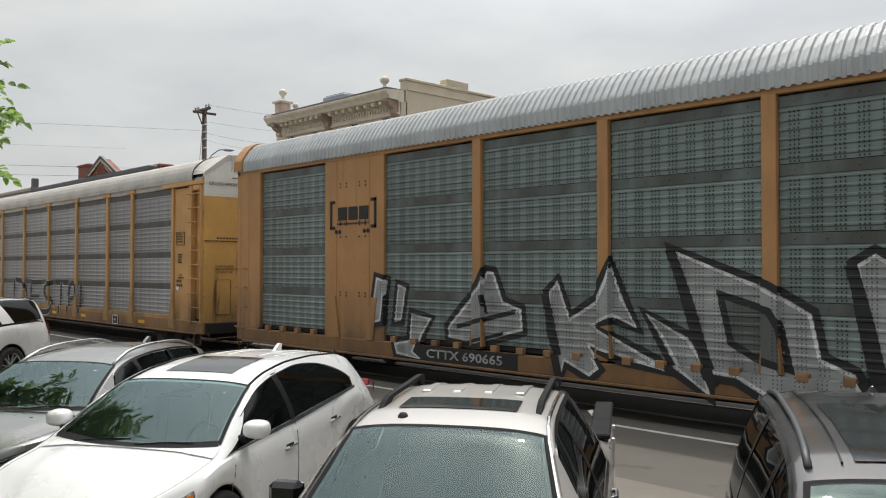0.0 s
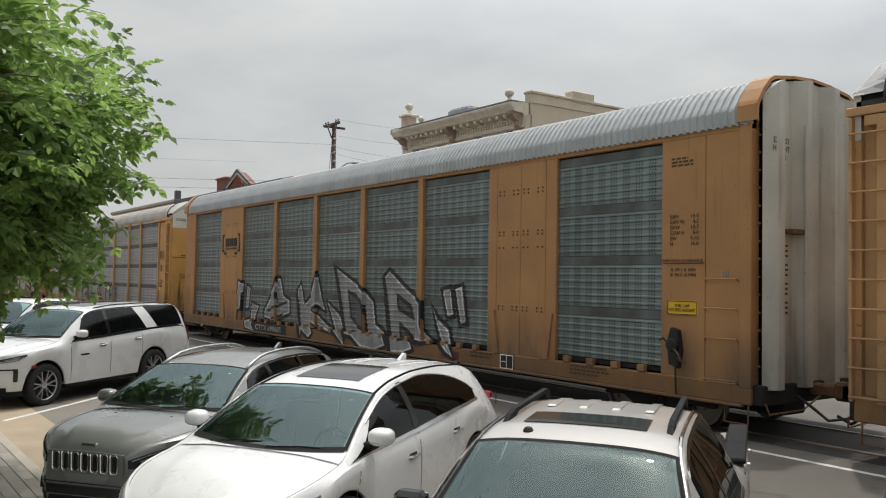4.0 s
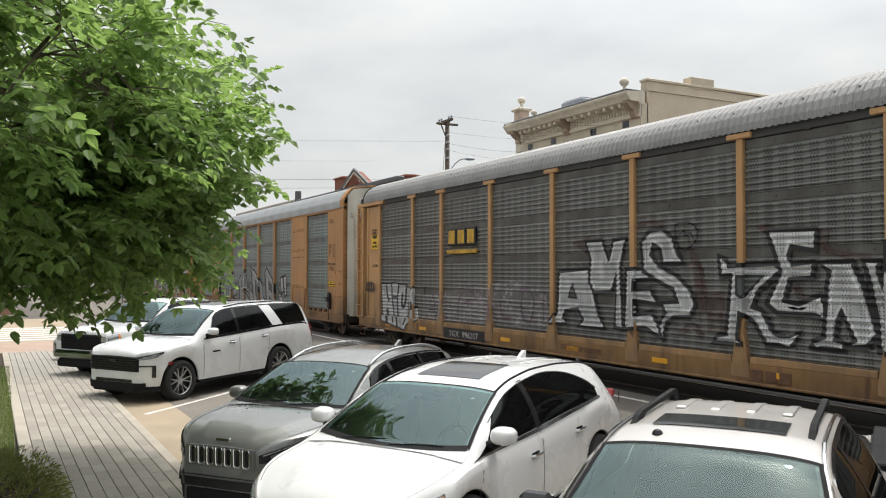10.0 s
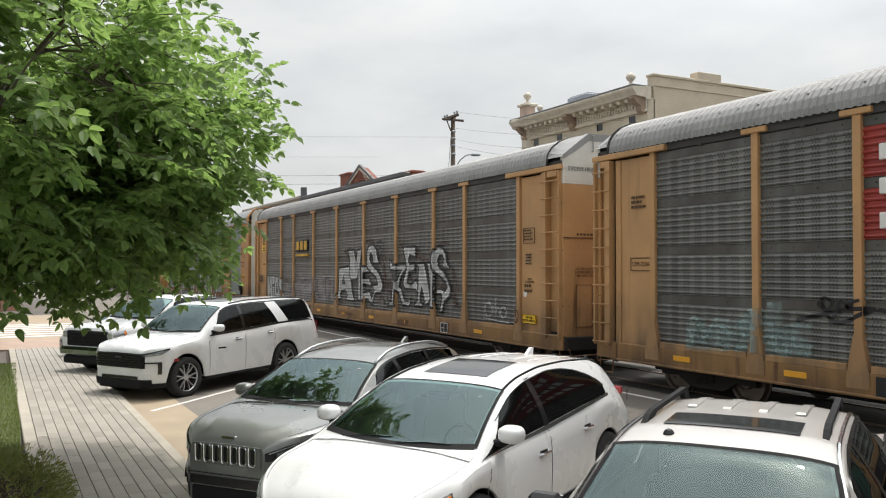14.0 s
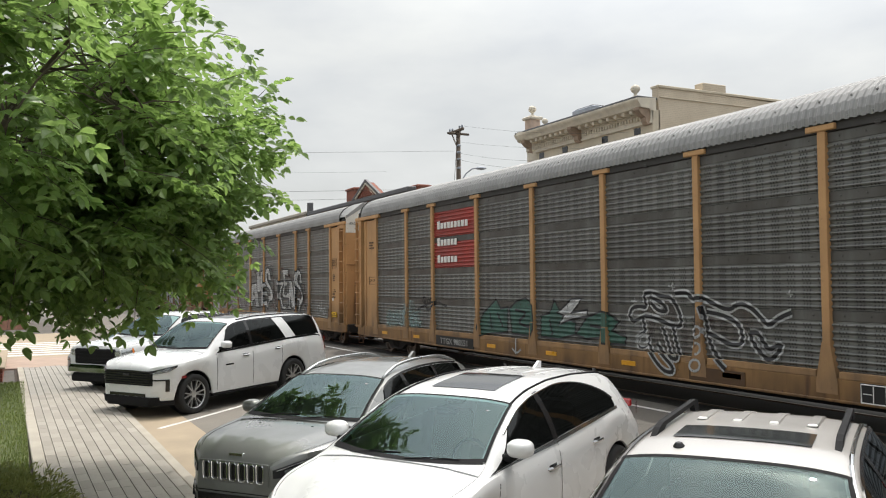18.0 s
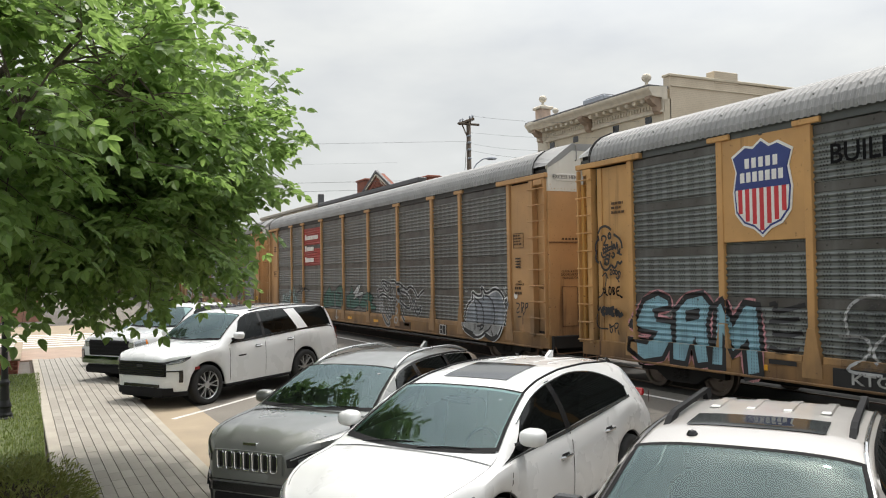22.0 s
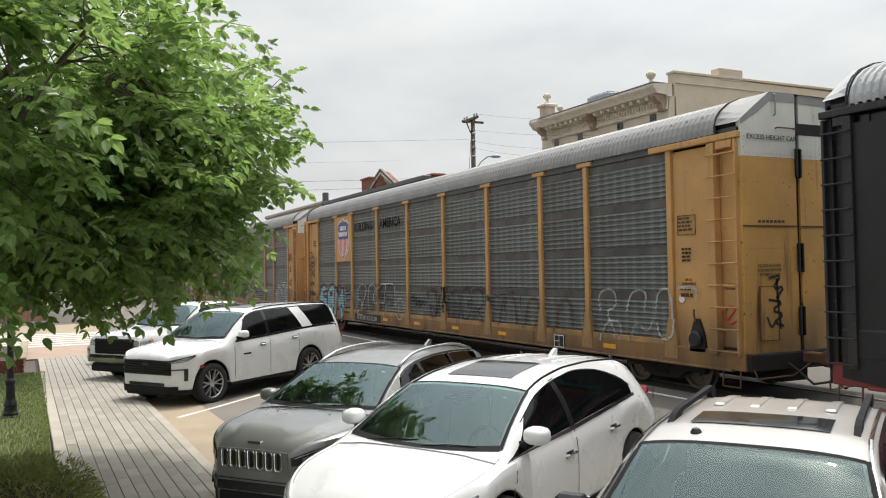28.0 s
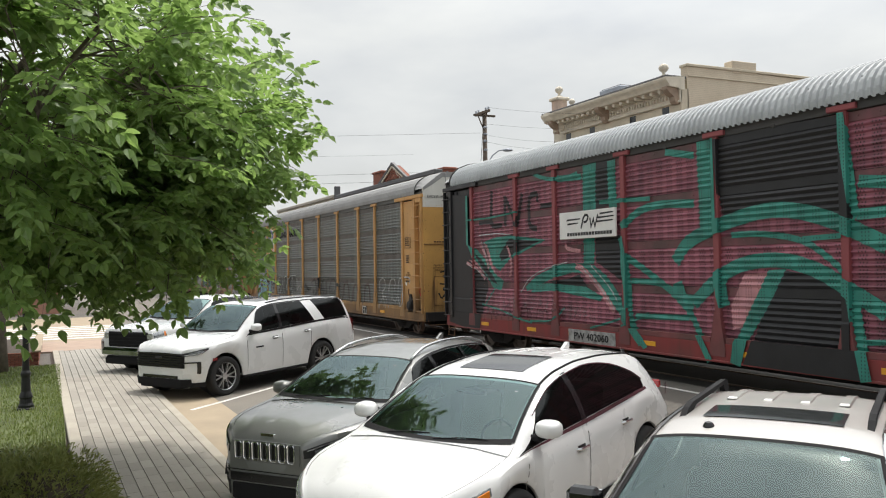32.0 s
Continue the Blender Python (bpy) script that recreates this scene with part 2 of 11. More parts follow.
    def lathe(self, prof, sides=24, m=None):
        """(radius, height) pairs turned about z."""
        rows = [[(r * math.cos(a), r * math.sin(a), h) for a in (2 * math.pi * k / sides for k in range(sides))] for r, h in prof]
        if m is not None:
            rows = [[m @ Vector(p) for p in row] for row in rows]
        return self.rows(rows, True, True)

    def data(self, name, mat, smooth=False):
        me = bpy.data.meshes.new(name)
        me.from_pydata(self.v, [], self.f)
        me.materials.append(mat)
        if smooth:
            me.polygons.foreach_set("use_smooth", [True] * len(me.polygons))
        me.update()
        return me


def part(name, shape, mat, parent=None, label="", smooth=False, sharp=None):
    """Links a shape, or a mesh that is ready, as one object."""
    me = shape.data(name, mat, smooth) if isinstance(shape, Shape) else shape
    if sharp and isinstance(shape, Shape):
        bm = bmesh.new()
        bm.from_mesh(me)
        bmesh.ops.recalc_face_normals(bm, faces=bm.faces)
        for e in bm.edges:
            if len(e.link_faces) == 2 and e.calc_face_angle(0) > radians(sharp):
                e.smooth = False
        for fc in bm.faces:
            fc.smooth = True
        bm.to_mesh(me)
        bm.free()
    ob = new(name, me)
    ob.parent = parent
    return tagged(ob, label=label)


def thing(name, label, category, group="", kind=""):
    return tagged(new(name), label, category, group, kind)


def words(name, text, size, mat, parent, m, label="", align="CENTER", bold=0.0, wide=1.0):
    """Lettering in the built-in font, turned into a thin mesh, at the pose m."""
    cu = bpy.data.curves.new(name, "FONT")
    cu.body, cu.size, cu.align_x, cu.align_y = text, size, align, "CENTER"
    cu.extrude, cu.offset = 0.002, bold
    cu.resolution_u = 2
    tmp = bpy.data.objects.new(name, cu)
    scene.collection.objects.link(tmp)
    bpy.context.view_layer.update()
    me = bpy.data.meshes.new_from_object(tmp.evaluated_get(bpy.context.evaluated_depsgraph_get()))
    bpy.data.objects.remove(tmp)
    bpy.data.curves.remove(cu)
    me.transform(m @ Matrix.Diagonal((wide, 1, 1, 1)))
    me.materials.clear()
    me.materials.append(mat)
    ob = new(name, me)
    ob.parent = parent
    return tagged(ob, label=label)


# ---- ground ----
asphalt = Nodes("asphalt", 0.9)
_b, _g = asphalt.noise(0.35, 5.0), asphalt.noise(90.0, 3.0)
_st = asphalt.noise(1.6, 5.0)
_c = asphalt.mix(asphalt.span(_b, 0.3, 0.7), (0.092, 0.084, 0.073), (0.140, 0.127, 0.110))
_c = asphalt.mix(asphalt.span(_st, 0.62, 0.72, 0.0, 0.55), _c, (0.040, 0.038, 0.035))
_c = asphalt.mix(asphalt.span(_g, 0.35, 0.7, 0.0, 0.5), _c, (0.05, 0.047, 0.043))
asphalt.color(_c).bump(_g, 0.35, 0.006)
asphalt = asphalt.mat
lane_paint = plain("lane_paint", (0.62, 0.61, 0.58), 0.7, vary=0.25, scale=6, bump=0.1)


def ground_height(y):
    return float(np.interp(y, (2.2, 3.0, 5.5, 8.4, 10.4, 15.2, 16.2, 22.0), (0.0, 0.01, 0.075, 0.12, 0.13, 0.13, 0.11, 0.0)))


def make_ground():
    s = Shape()
    ys = [-900, -60, -20, -6, -2, 0.0, 2.2, 3.0, 5.5, 8.4, 10.4, 11.2, 12.0, 13.2, 15.2, 16.2, 19, 22, 30, 60, 200, 1500]
    xs = [-2500, -600, -200, -100, -60, -40, -20, 0, 20, 60, 200, 900]
    s.rows([[(x, y, ground_height(y) if y > 2 else 0.0) for x in xs] for y in ys])
    tagged(part("ground", s, asphalt, None), "weathered grey asphalt street with a low crown at the tracks", "road", kind="structure")


make_ground()
parking_mat = Nodes("parking_mat", 0.9)
_b, _g, _st = parking_mat.noise(0.5, 5.0), parking_mat.noise(80.0, 3.0), parking_mat.noise(1.3, 6.0)
_c = parking_mat.mix(parking_mat.span(_b, 0.3, 0.7), (0.150, 0.135, 0.115), (0.205, 0.185, 0.158))
_c = parking_mat.mix(parking_mat.span(_st, 0.60, 0.74, 0.0, 0.6), _c, (0.060, 0.055, 0.048))
_c = parking_mat.mix(parking_mat.span(_g, 0.35, 0.7, 0.0, 0.4), _c, (0.085, 0.077, 0.066))
parking_mat.color(_c).bump(_g, 0.3, 0.006)
s = Shape()
s.rows([[(x, y, ground_height(y) + 0.002) for y in (2.2, 3.0, 5.5, 8.4)] for x in (-140, -60, -20, 0, 20, 60)])
tagged(part("parking_strip", s, parking_mat.mat), "pale worn asphalt of the parking bays with dark stains", "parking lot", kind="structure")
# near-black strip: the shade under the train is put into its colour
bed_shade_dark = plain("bed_shade_dark", (0.030, 0.028, 0.025), 0.85, vary=0.4, scale=2, bump=0.3)
tagged(part("track_bed", Shape().box(-300, 11.75, 0.08, 120, 14.45, 0.135), bed_shade_dark), "asphalt between and beside the rails, darkened for the train's shade", "track bed", kind="structure")
rail_steel = plain("rail_steel", (0.22, 0.17, 0.14), 0.4, 0.9, vary=0.3)
for gauge in (-0.75, 0.75):
    yy = 13.09 + gauge
    tagged(part("rail", Shape().block(-400, yy - 0.035, 0.05, 200, yy + 0.035, 0.16, 0.01), rail_steel), "worn steel rail set in the street", "rail", "rails of the track", "structure")


def stripe(x0, y0, x1, y1, w, name="lane_line", lift=0.005):
    """A painted line that follows the street's crown."""
    a, b = Vector((x0, y0)), Vector((x1, y1))
    d = (b - a).normalized()
    n = Vector((-d.y, d.x)) * w / 2
    s, rows = Shape(), []
    k = max(2, int((b - a).length / 0.5)) if abs(y1 - y0) > 0.1 else 2
    for i in range(k + 1):
        p = a + (b - a) * i / k
        rows.append([(q.x, q.y, ground_height(q.y) + lift) for q in (p - n, p + n)])
    s.rows(rows)
    return tagged(part(name, s, lane_paint), "worn white painted line on the asphalt", "road marking", "painted lines of the street", "structure")


stripe(-140, 11.07, 60, 11.07, 0.12)
for k in range(-3, 4):
    stripe(-16.3 + 4.05 * k, 2.35, -16.3 - 3.5 + 4.05 * k, 2.35 + 3.75, 0.11)


# ---- the train ----
TRACK_Y, LENGTH, WIDTH, RAIL = 11.59, 27.35, 3.0, 0.16
tan_paint = weathered("tan_paint", (0.49, 0.280, 0.122), rust_amount=0.35)
brown_paint = weathered("brown_paint", (0.42, 0.218, 0.086), rust=(0.10, 0.05, 0.026), rust_amount=0.45)
yellow_paint = weathered("yellow_paint", (0.55, 0.31, 0.115), rust_amount=0.6)
sill_tan = weathered("sill_tan", (0.30, 0.165, 0.06), rust=(0.07, 0.026, 0.014), rust_amount=1.0, grime=(0.04, 0.022, 0.014), low=0.75, high=1.35)
sill_brown = weathered("sill_brown", (0.240, 0.124, 0.044), rust_amount=0.5, low=0.5, high=1.4)
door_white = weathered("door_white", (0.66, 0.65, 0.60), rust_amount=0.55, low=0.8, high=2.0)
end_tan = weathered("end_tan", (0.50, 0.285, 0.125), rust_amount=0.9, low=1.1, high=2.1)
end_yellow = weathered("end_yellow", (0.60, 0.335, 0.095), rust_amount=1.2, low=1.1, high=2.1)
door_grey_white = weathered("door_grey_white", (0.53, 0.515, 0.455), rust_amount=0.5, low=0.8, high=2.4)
black_paint = weathered("black_paint", (0.018, 0.018, 0.02), rust=(0.2, 0.19, 0.18), rust_amount=0.25, rough=0.5)
red_paint = weathered("red_paint", (0.27, 0.065, 0.07), rust_amount=0.35)
red_sill = weathered("red_sill", (0.27, 0.035, 0.035), rust_amount=0.5, low=0.5, high=1.3)
screen_green = perforated("screen_green", (0.215, 0.268, 0.262), grime=(0.085, 0.10, 0.095), metal=0.3, rough=0.42)
screen_dark = perforated("screen_dark", (0.205, 0.208, 0.197), grime=(0.045, 0.042, 0.038), metal=0.3, rough=0.42)
screen_mid = perforated("screen_mid", (0.195, 0.213, 0.204), grime=(0.075, 0.075, 0.072), metal=0.3, rough=0.42)
screen_bright = perforated("screen_bright", (0.357, 0.374, 0.391), grime=(0.16, 0.16, 0.16), metal=0.35, rough=0.42, dots=0.35)
screen_wine = perforated("screen_wine", (0.245, 0.076, 0.105), grime=(0.10, 0.034, 0.052), tint=(0.43, 0.15, 0.195))
roof_zinc = weathered("roof_zinc", (0.43, 0.450, 0.460), rust=(0.25, 0.25, 0.25), rust_amount=0.45, rough=0.58, metal=0.1, low=0, high=0.1)
roof_dull = weathered("roof_dull", (0.288, 0.288, 0.284), rust=(0.2, 0.2, 0.2), rust_amount=0.4, rough=0.6, metal=0.1, low=0, high=0.1)
roof_cream = weathered("roof_cream", (0.480, 0.456, 0.424), rust=(0.3, 0.27, 0.24), rust_amount=0.3, rough=0.6, low=0, high=0.1)
seam_band = weathered("seam_band", (0.085, 0.092, 0.088), rust=(0.05, 0.045, 0.04), rust_amount=0.4, rough=0.5)
green_band = weathered("green_band", (0.160, 0.195, 0.190), rust=(0.07, 0.08, 0.075), rust_amount=0.7, rough=0.45, metal=0.2)
dark_band = weathered("dark_band", (0.142, 0.143, 0.135), rust=(0.05, 0.045, 0.04), rust_amount=0.7, rough=0.45, metal=0.2)
wine_band = weathered("wine_band", (0.22, 0.066, 0.082), rust=(0.12, 0.045, 0.055), rust_amount=0.5, rough=0.5)
strip_dark = plain("strip_dark", (0.055, 0.052, 0.05), 0.7, vary=0.3, scale=1.5)
undergear = plain("undergear", (0.014, 0.012, 0.011), 0.85, vary=0.35, scale=4, bump=0.3)
wheel_steel = plain("wheel_steel", (0.16, 0.13, 0.11), 0.45, 0.8, vary=0.3)
rust_metal = plain("rust_metal", (0.13, 0.065, 0.035), 0.8, vary=0.4, scale=6, bump=0.3)
# near-black colour that stands for the shade inside racks, hoods and door slots
cavity_shade = plain("cavity_shade", (0.02, 0.02, 0.02), 0.9)
reflector = plain("reflector", (0.75, 0.36, 0.02), 0.35, vary=0.1)
sign_yellow = plain("sign_yellow", (0.80, 0.48, 0.02), 0.5, vary=0.08)
ink_black = plain("ink_black", (0.012, 0.012, 0.013), 0.6, vary=0.2)
ink_white = plain("ink_white", (0.72, 0.72, 0.70), 0.6, vary=0.15, scale=5)
ink_brown = plain("ink_brown", (0.085, 0.045, 0.02), 0.7, vary=0.2)

ROOF_LINE = ((-0.03, 5.13), (-0.03, 5.26), (0.02, 5.42), (0.12, 5.56), (0.30, 5.70), (0.60, 5.82), (1.0, 5.90), (1.5, 5.93))
ROOF_FULL = ROOF_LINE + tuple((WIDTH - y, z) for y, z in ROOF_LINE[-2::-1])
BOX_LINE = ((-0.03, 5.13), (-0.03, 5.38), (0.0, 5.45), (0.14, 5.66), (0.30, 5.83), (0.42, 5.89), (1.0, 5.97), (1.5, 6.0))
BOX_FULL = BOX_LINE + tuple((WIDTH - y, z) for y, z in BOX_LINE[-2::-1])
SHEETS, POSTS, MADE = 18, (1.45, 4.1, 6.1, 8.95, 11.85, 14.75, 17.65, 20.5, 22.5, 25.4), {}


def made(key, make):
    if key not in MADE:
        MADE[key] = make()
    return MADE[key]


def roof_arc(x, grow, line=ROOF_FULL):
    """One cross line of the roof, pushed out by grow."""
    return [(x, 1.5 + (y - 1.5) * (1 + grow / 1.5), z + grow) for y, z in line]


def roof_sheet_mesh(mat, rib, line=ROOF_FULL):
    span = LENGTH / SHEETS
    ribs = 10
    s = Shape()
    rows = []
    for k in range(ribs):
        x0 = span * k / ribs
        w = span / ribs
        rows += [roof_arc(x0 + w * a, g, line) for a, g in ((0.0, 0.0), (0.30, 0.0), (0.45, rib), (0.80, rib), (0.95, 0.0))]
    rows.append(roof_arc(span, 0.0, line))
    s.rows(rows)
    for k in range(ribs):
        if k % 3 == 1:
            x = span * (k + 0.12) / ribs
            s.block(x, 0.05, 5.50, x + 0.035, 0.10, 5.54, 0.01)
            s.block(x, -0.045, 5.17, x + 0.03, -0.02, 5.20, 0.006)
    return s.data("roof_sheet", mat)


def screen_mesh(w, h, mat, style):
    """One sheet of side screen: ridges across it, a flat bolted band along its top."""
    ridges, depth = (7, 0.036) if style == "round" else (6, 0.020)
    band = 0.17
    pitch = (h - band) / ridges
    prof = [(0.085, 0.0)]
    for k in range(ridges):
        z = k * pitch
        if style == "round":
            prof += [(0.085, z + pitch * 0.18), (0.085 - depth * 0.7, z + pitch * 0.34), (0.085 - depth, z + pitch * 0.5), (0.085 - depth * 0.7, z + pitch * 0.66), (0.085, z + pitch * 0.82)]
        else:
            prof += [(0.085, z + pitch * 0.45), (0.085 - depth, z + pitch * 0.58), (0.085 - depth, z + pitch * 0.76), (0.085, z + pitch * 0.9)]
    prof += [(0.085, h - band), (0.072, h - band + 0.01), (0.072, h - 0.004), (0.095, h)]
    s = Shape()
    s.rows([[(x, y, z) for y, z in prof] for x in (0.0, w)])
    n = max(3, round(w / 0.42))
    for k in range(n):
        x = w * (k + 0.5) / n
        s.block(x - 0.016, 0.056, h - band * 0.55, x + 0.016, 0.075, h - band * 0.55 + 0.032, 0.008)
    for x in (0.03, w - 0.055):
        for z in (h * 0.25, h * 0.6):
            s.block(x, 0.055, z, x + 0.028, 0.08, z + 0.028, 0.008)
    me = s.data("side_screen", mat)
    me.materials.append({screen_wine: wine_band, screen_green: green_band, screen_dark: dark_band, screen_mid: dark_band}.get(mat, seam_band))
    for f in me.polygons:
        if f.center.z > h - band + 0.004:
            f.material_index = 1
    return me


def post_mesh(mat, foot):
    s = Shape()
    s.block(-0.075, 0.0, 1.55, 0.075, 0.11, 5.04, 0.008)
    if foot:
        s.prism([(-0.076, 1.62), (0.076, 1.62), (0.20, 0.98), (0.20, 0.80), (-0.20, 0.80), (-0.20, 0.98)], -0.015, 0.10)
    return s.data("side_post", mat)


def ladder(car, x0, x1, mat, backed=True):
    """Two stiles and ten rungs that stand off the corner."""
    s = Shape()
    s.block(x0, -0.06, 0.98, x0 + (0.18 if backed else 0.05), 0.10, 4.98, 0.006)
    s.block(x1 - (0.06 if backed else 0.16), -0.06, 0.98, x1, 0.10, 4.98, 0.006)
    s.box(x0 + 0.04, 0.11, 0.98, x1 - 0.05, 0.13, 4.95)
    s.block(x0 + 0.22, -0.05, 4.84, x1 - 0.10, 0.08, 4.99, 0.01)
    lad = part("ladder", s, mat, car)
    for k in range(10):
        z = 1.05 + 0.41 * k
        part("rung", Shape().tube([(x0 + 0.01, -0.05, z), (x0 + 0.02, -0.095, z), (x1 - 0.02, -0.095, z), (x1 - 0.01, -0.05, z)], 0.016, 6), mat, lad)
    return lad


def bogie(car, x, wheelsets):
    """A two-axle truck with side frames, springs and wheels."""
    y0 = 0.32
    s = Shape()
    s.block(x - 0.22, 0.30, 0.45, x + 0.22, WIDTH - 0.30, 0.74, 0.03)
    bog = part("bogie", s, undergear, car, "rusty steel railcar bogie under the end of the car")
    for side in (y0, WIDTH - y0 - 0.12):
        f = Shape()
        f.prism([(x - 1.22, 0.50), (x - 1.22, 0.72), (x - 0.75, 0.76), (x - 0.35, 0.92), (x + 0.35, 0.92), (x + 0.75, 0.76), (x + 1.22, 0.72), (x + 1.22, 0.50),
                 (x + 0.75, 0.52), (x + 0.42, 0.34), (x - 0.42, 0.34), (x - 0.75, 0.52)], side, side + 0.12)
        part("side_frame", f, undergear, bog)
        for dx in (-0.16, 0.0, 0.16):
            path = [(x + dx + 0.055 * math.cos(a), side + 0.06 - 0.07 + 0.055 * math.sin(a), 0.40 + 0.035 * a / math.pi) for a in (math.pi / 3 * k for k in range(26))]
            part("spring", Shape().tube(path, 0.012, 5), undergear, bog)
    for dx in (-0.89, 0.89):
        w = Shape()
        turn = Matrix.Rotation(radians(90), 4, "X")
        for yy, flip in ((0.52, 1), (WIDTH - 0.52, -1)):
            prof = [(0.06, -0.09), (0.13, -0.09), (0.15, -0.03), (0.33, -0.02), (0.36, -0.07), (0.42, -0.07), (0.425, 0.04), (0.45, 0.05), (0.45, 0.08), (0.33, 0.07), (0.15, 0.03), (0.10, 0.07)]
            w.lathe([(r, h * flip) for r, h in prof], 24, Matrix.Translation((0, yy - 1.5, 0)) @ turn @ Matrix.Rotation(math.pi, 4, "X"))
            for k in range(3):
                a = 2 * math.pi * k / 3
                w.block(0.22 * math.cos(a) - 0.03, yy - 1.5 - 0.05, 0.22 * math.sin(a) - 0.03, 0.22 * math.cos(a) + 0.03, yy - 1.5 + 0.05, 0.22 * math.sin(a) + 0.03, 0.01)
        w.tube([(0, -1.15, 0), (0, 1.15, 0)], 0.08, 10)
        ws = part("wheelset", w, wheel_steel, bog)
        ws.location = (x + dx, 1.5, RAIL + 0.42)
        wheelsets.append((ws, x + dx))


def end_gear(car, x, way):
    """Coupler, draft box, hoses and grab bars at one end."""
    s = Shape()
    s.block(min(x, x + way * 0.55), 1.36, 0.80, max(x, x + way * 0.55), 1.64, 1.0, 0.03)
    s.block(min(x + way * 0.5, x + way * 0.95), 1.34, 0.76, max(x + way * 0.5, x + way * 0.95), 1.60, 1.06, 0.05)
    part("coupler", s, rust_metal, car)
    part("brake_hose", Shape().tube([(x, 1.0, 0.86), (x + way * 0.3, 1.0, 0.70), (x + way * 0.6, 1.05, 0.48), (x + way * 0.9, 1.2, 0.55)], 0.025, 6), ink_black, car)
    part("cut_lever", Shape().tube([(x + way * 0.12, 0.1, 0.75), (x + way * 0.16, 0.15, 0.58), (x + way * 0.2, 1.0, 0.60), (x + way * 0.3, 1.4, 0.85)], 0.016, 6), rust_metal, car)
    s = Shape()
    s.block(min(x - way * 0.1, x + way * 0.10), 0.06, 0.70, max(x - way * 0.1, x + way * 0.10), WIDTH - 0.06, 1.02, 0.02)
    part("end_sill", s, undergear, car)
    part("corner_step", Shape().tube([(x - way * 0.55, 0.02, 0.80), (x - way * 0.55, 0.0, 0.40), (x - way * 0.12, 0.0, 0.40), (x - way * 0.12, 0.02, 0.80)], 0.016, 6), rust_metal, car)


PENT_LINE = ((-0.02, 5.27), (-0.02, 5.29), (0.06, 5.36), (0.2, 5.46), (0.42, 5.63), (0.77, 5.88), (1.1, 5.89), (1.5, 5.89))
PENT_FULL = PENT_LINE + tuple((WIDTH - y, z) for y, z in PENT_LINE[-2::-1])


def end_wall(car, x, way, upper, lower, split, band):
    """The end doors: two riveted leaves with a slot between them, a grey edge band, grab bars and a hatch."""
    top = lambda y: float(np.interp(y, [a for a, b in PENT_FULL[1:-1]], [b for a, b in PENT_FULL[1:-1]]))
    out = lambda d: x + way * d
    slab = lambda s, d0, d1, y0, y1, z0, z1, bv=0.006: s.block(min(out(d0), out(d1)), y0, z0, max(out(d0), out(d1)), y1, z1, bv)
    for y0, y1, d in ((0.03, 1.43, 0.0), (1.56, 2.97, -0.03)):
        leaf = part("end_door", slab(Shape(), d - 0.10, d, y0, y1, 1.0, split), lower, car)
        ys = [y0, (y0 + 0.42) if y0 < 1 else y0 + 0.65, 0.77 if y0 < 1 else 2.23, y1]
        s = Shape()
        s.rows([[(out(d + 0.003), y, split) for y in ys], [(out(d + 0.003), y, top(y) - 0.01) for y in ys]])
        s.rows([[(out(d - 0.10), y0, z), (out(d + 0.003), y0, z)] for z in (split, top(y0) - 0.01)])
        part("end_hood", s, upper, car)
        s = Shape()
        s.rows([[(out(d + 0.012), y, top(y) - (0.17 if 0.3 < y < 2.7 else 0.10)) for y in ys], [(out(d + 0.012), y, top(y) + 0.012) for y in ys], [(out(d - 0.12), y, top(y) + 0.012) for y in ys]])
        part("edge_band", s, band, car)
        s = Shape()
        for y in (y0 + 0.07, y0 + 0.36, y0 + 0.72, y1 - 0.09):
            for k in range(20):
                z = 1.12 + k * 0.205
                if z < top(y) - 0.15 and (k % 5 == 0 or y in (y0 + 0.07, y1 - 0.09)):
                    slab(s, d, d + 0.014, y - 0.011, y + 0.011, z, z + 0.022, 0.005)
        for z in (1.95, 2.95, 3.12, split - 0.06, split + 0.05):
            for k in range(13):
                y = y0 + 0.1 + k * 0.1
                slab(s, d, d + 0.012, y - 0.010, y + 0.010, z, z + 0.020, 0.005)
        tagged(part("rivets", s, lower, car), kind="stuff")
        part("door_seam", slab(Shape(), d, d + 0.022, y0, y1, 3.36, 3.385, 0.004), rust_metal, leaf)
        for z in (1.3, 2.5, 4.3):
            part("lock_strip", slab(Shape(), d - 0.03, d + 0.05, 1.40 if y0 < 1 else 1.54, 1.45 if y0 < 1 else 1.58, z, z + 0.55, 0.01), ink_black, leaf)
    # near-black box fills the slot between the leaves in place of its shade
    part("slot_seal", slab(Shape(), -0.16, -0.08, 1.40, 1.60, 1.0, 5.86), cavity_shade, car)
    s = Shape()
    slab(s, 0.0, 0.02, 0.40, 0.86, 1.25, 2.25)
    slab(s, 0.02, 0.022, 0.42, 0.84, 1.28, 2.22, 0.001)
    part("access_hatch", s, lower, car)
    part("hatch_edge", Shape().tube([(out(0.02), y, z) for y, z in ((0.40, 1.25), (0.86, 1.25), (0.86, 2.25), (0.40, 2.25), (0.40, 1.25))], 0.012, 4), rust_metal, car)
    part("grab_bar", Shape().tube([(out(0.0), 0.88, 5.45), (out(0.05), 0.88, 5.47), (out(0.05), 0.88, 5.84), (out(0.0), 0.88, 5.86)], 0.016, 6), band, car)
    part("grab_bar", Shape().tube([(out(0.0), 0.92, 5.21), (out(0.06), 0.92, 5.22), (out(0.06), 1.38, 5.22), (out(0.0), 1.38, 5.21)], 0.014, 6), rust_metal, car)


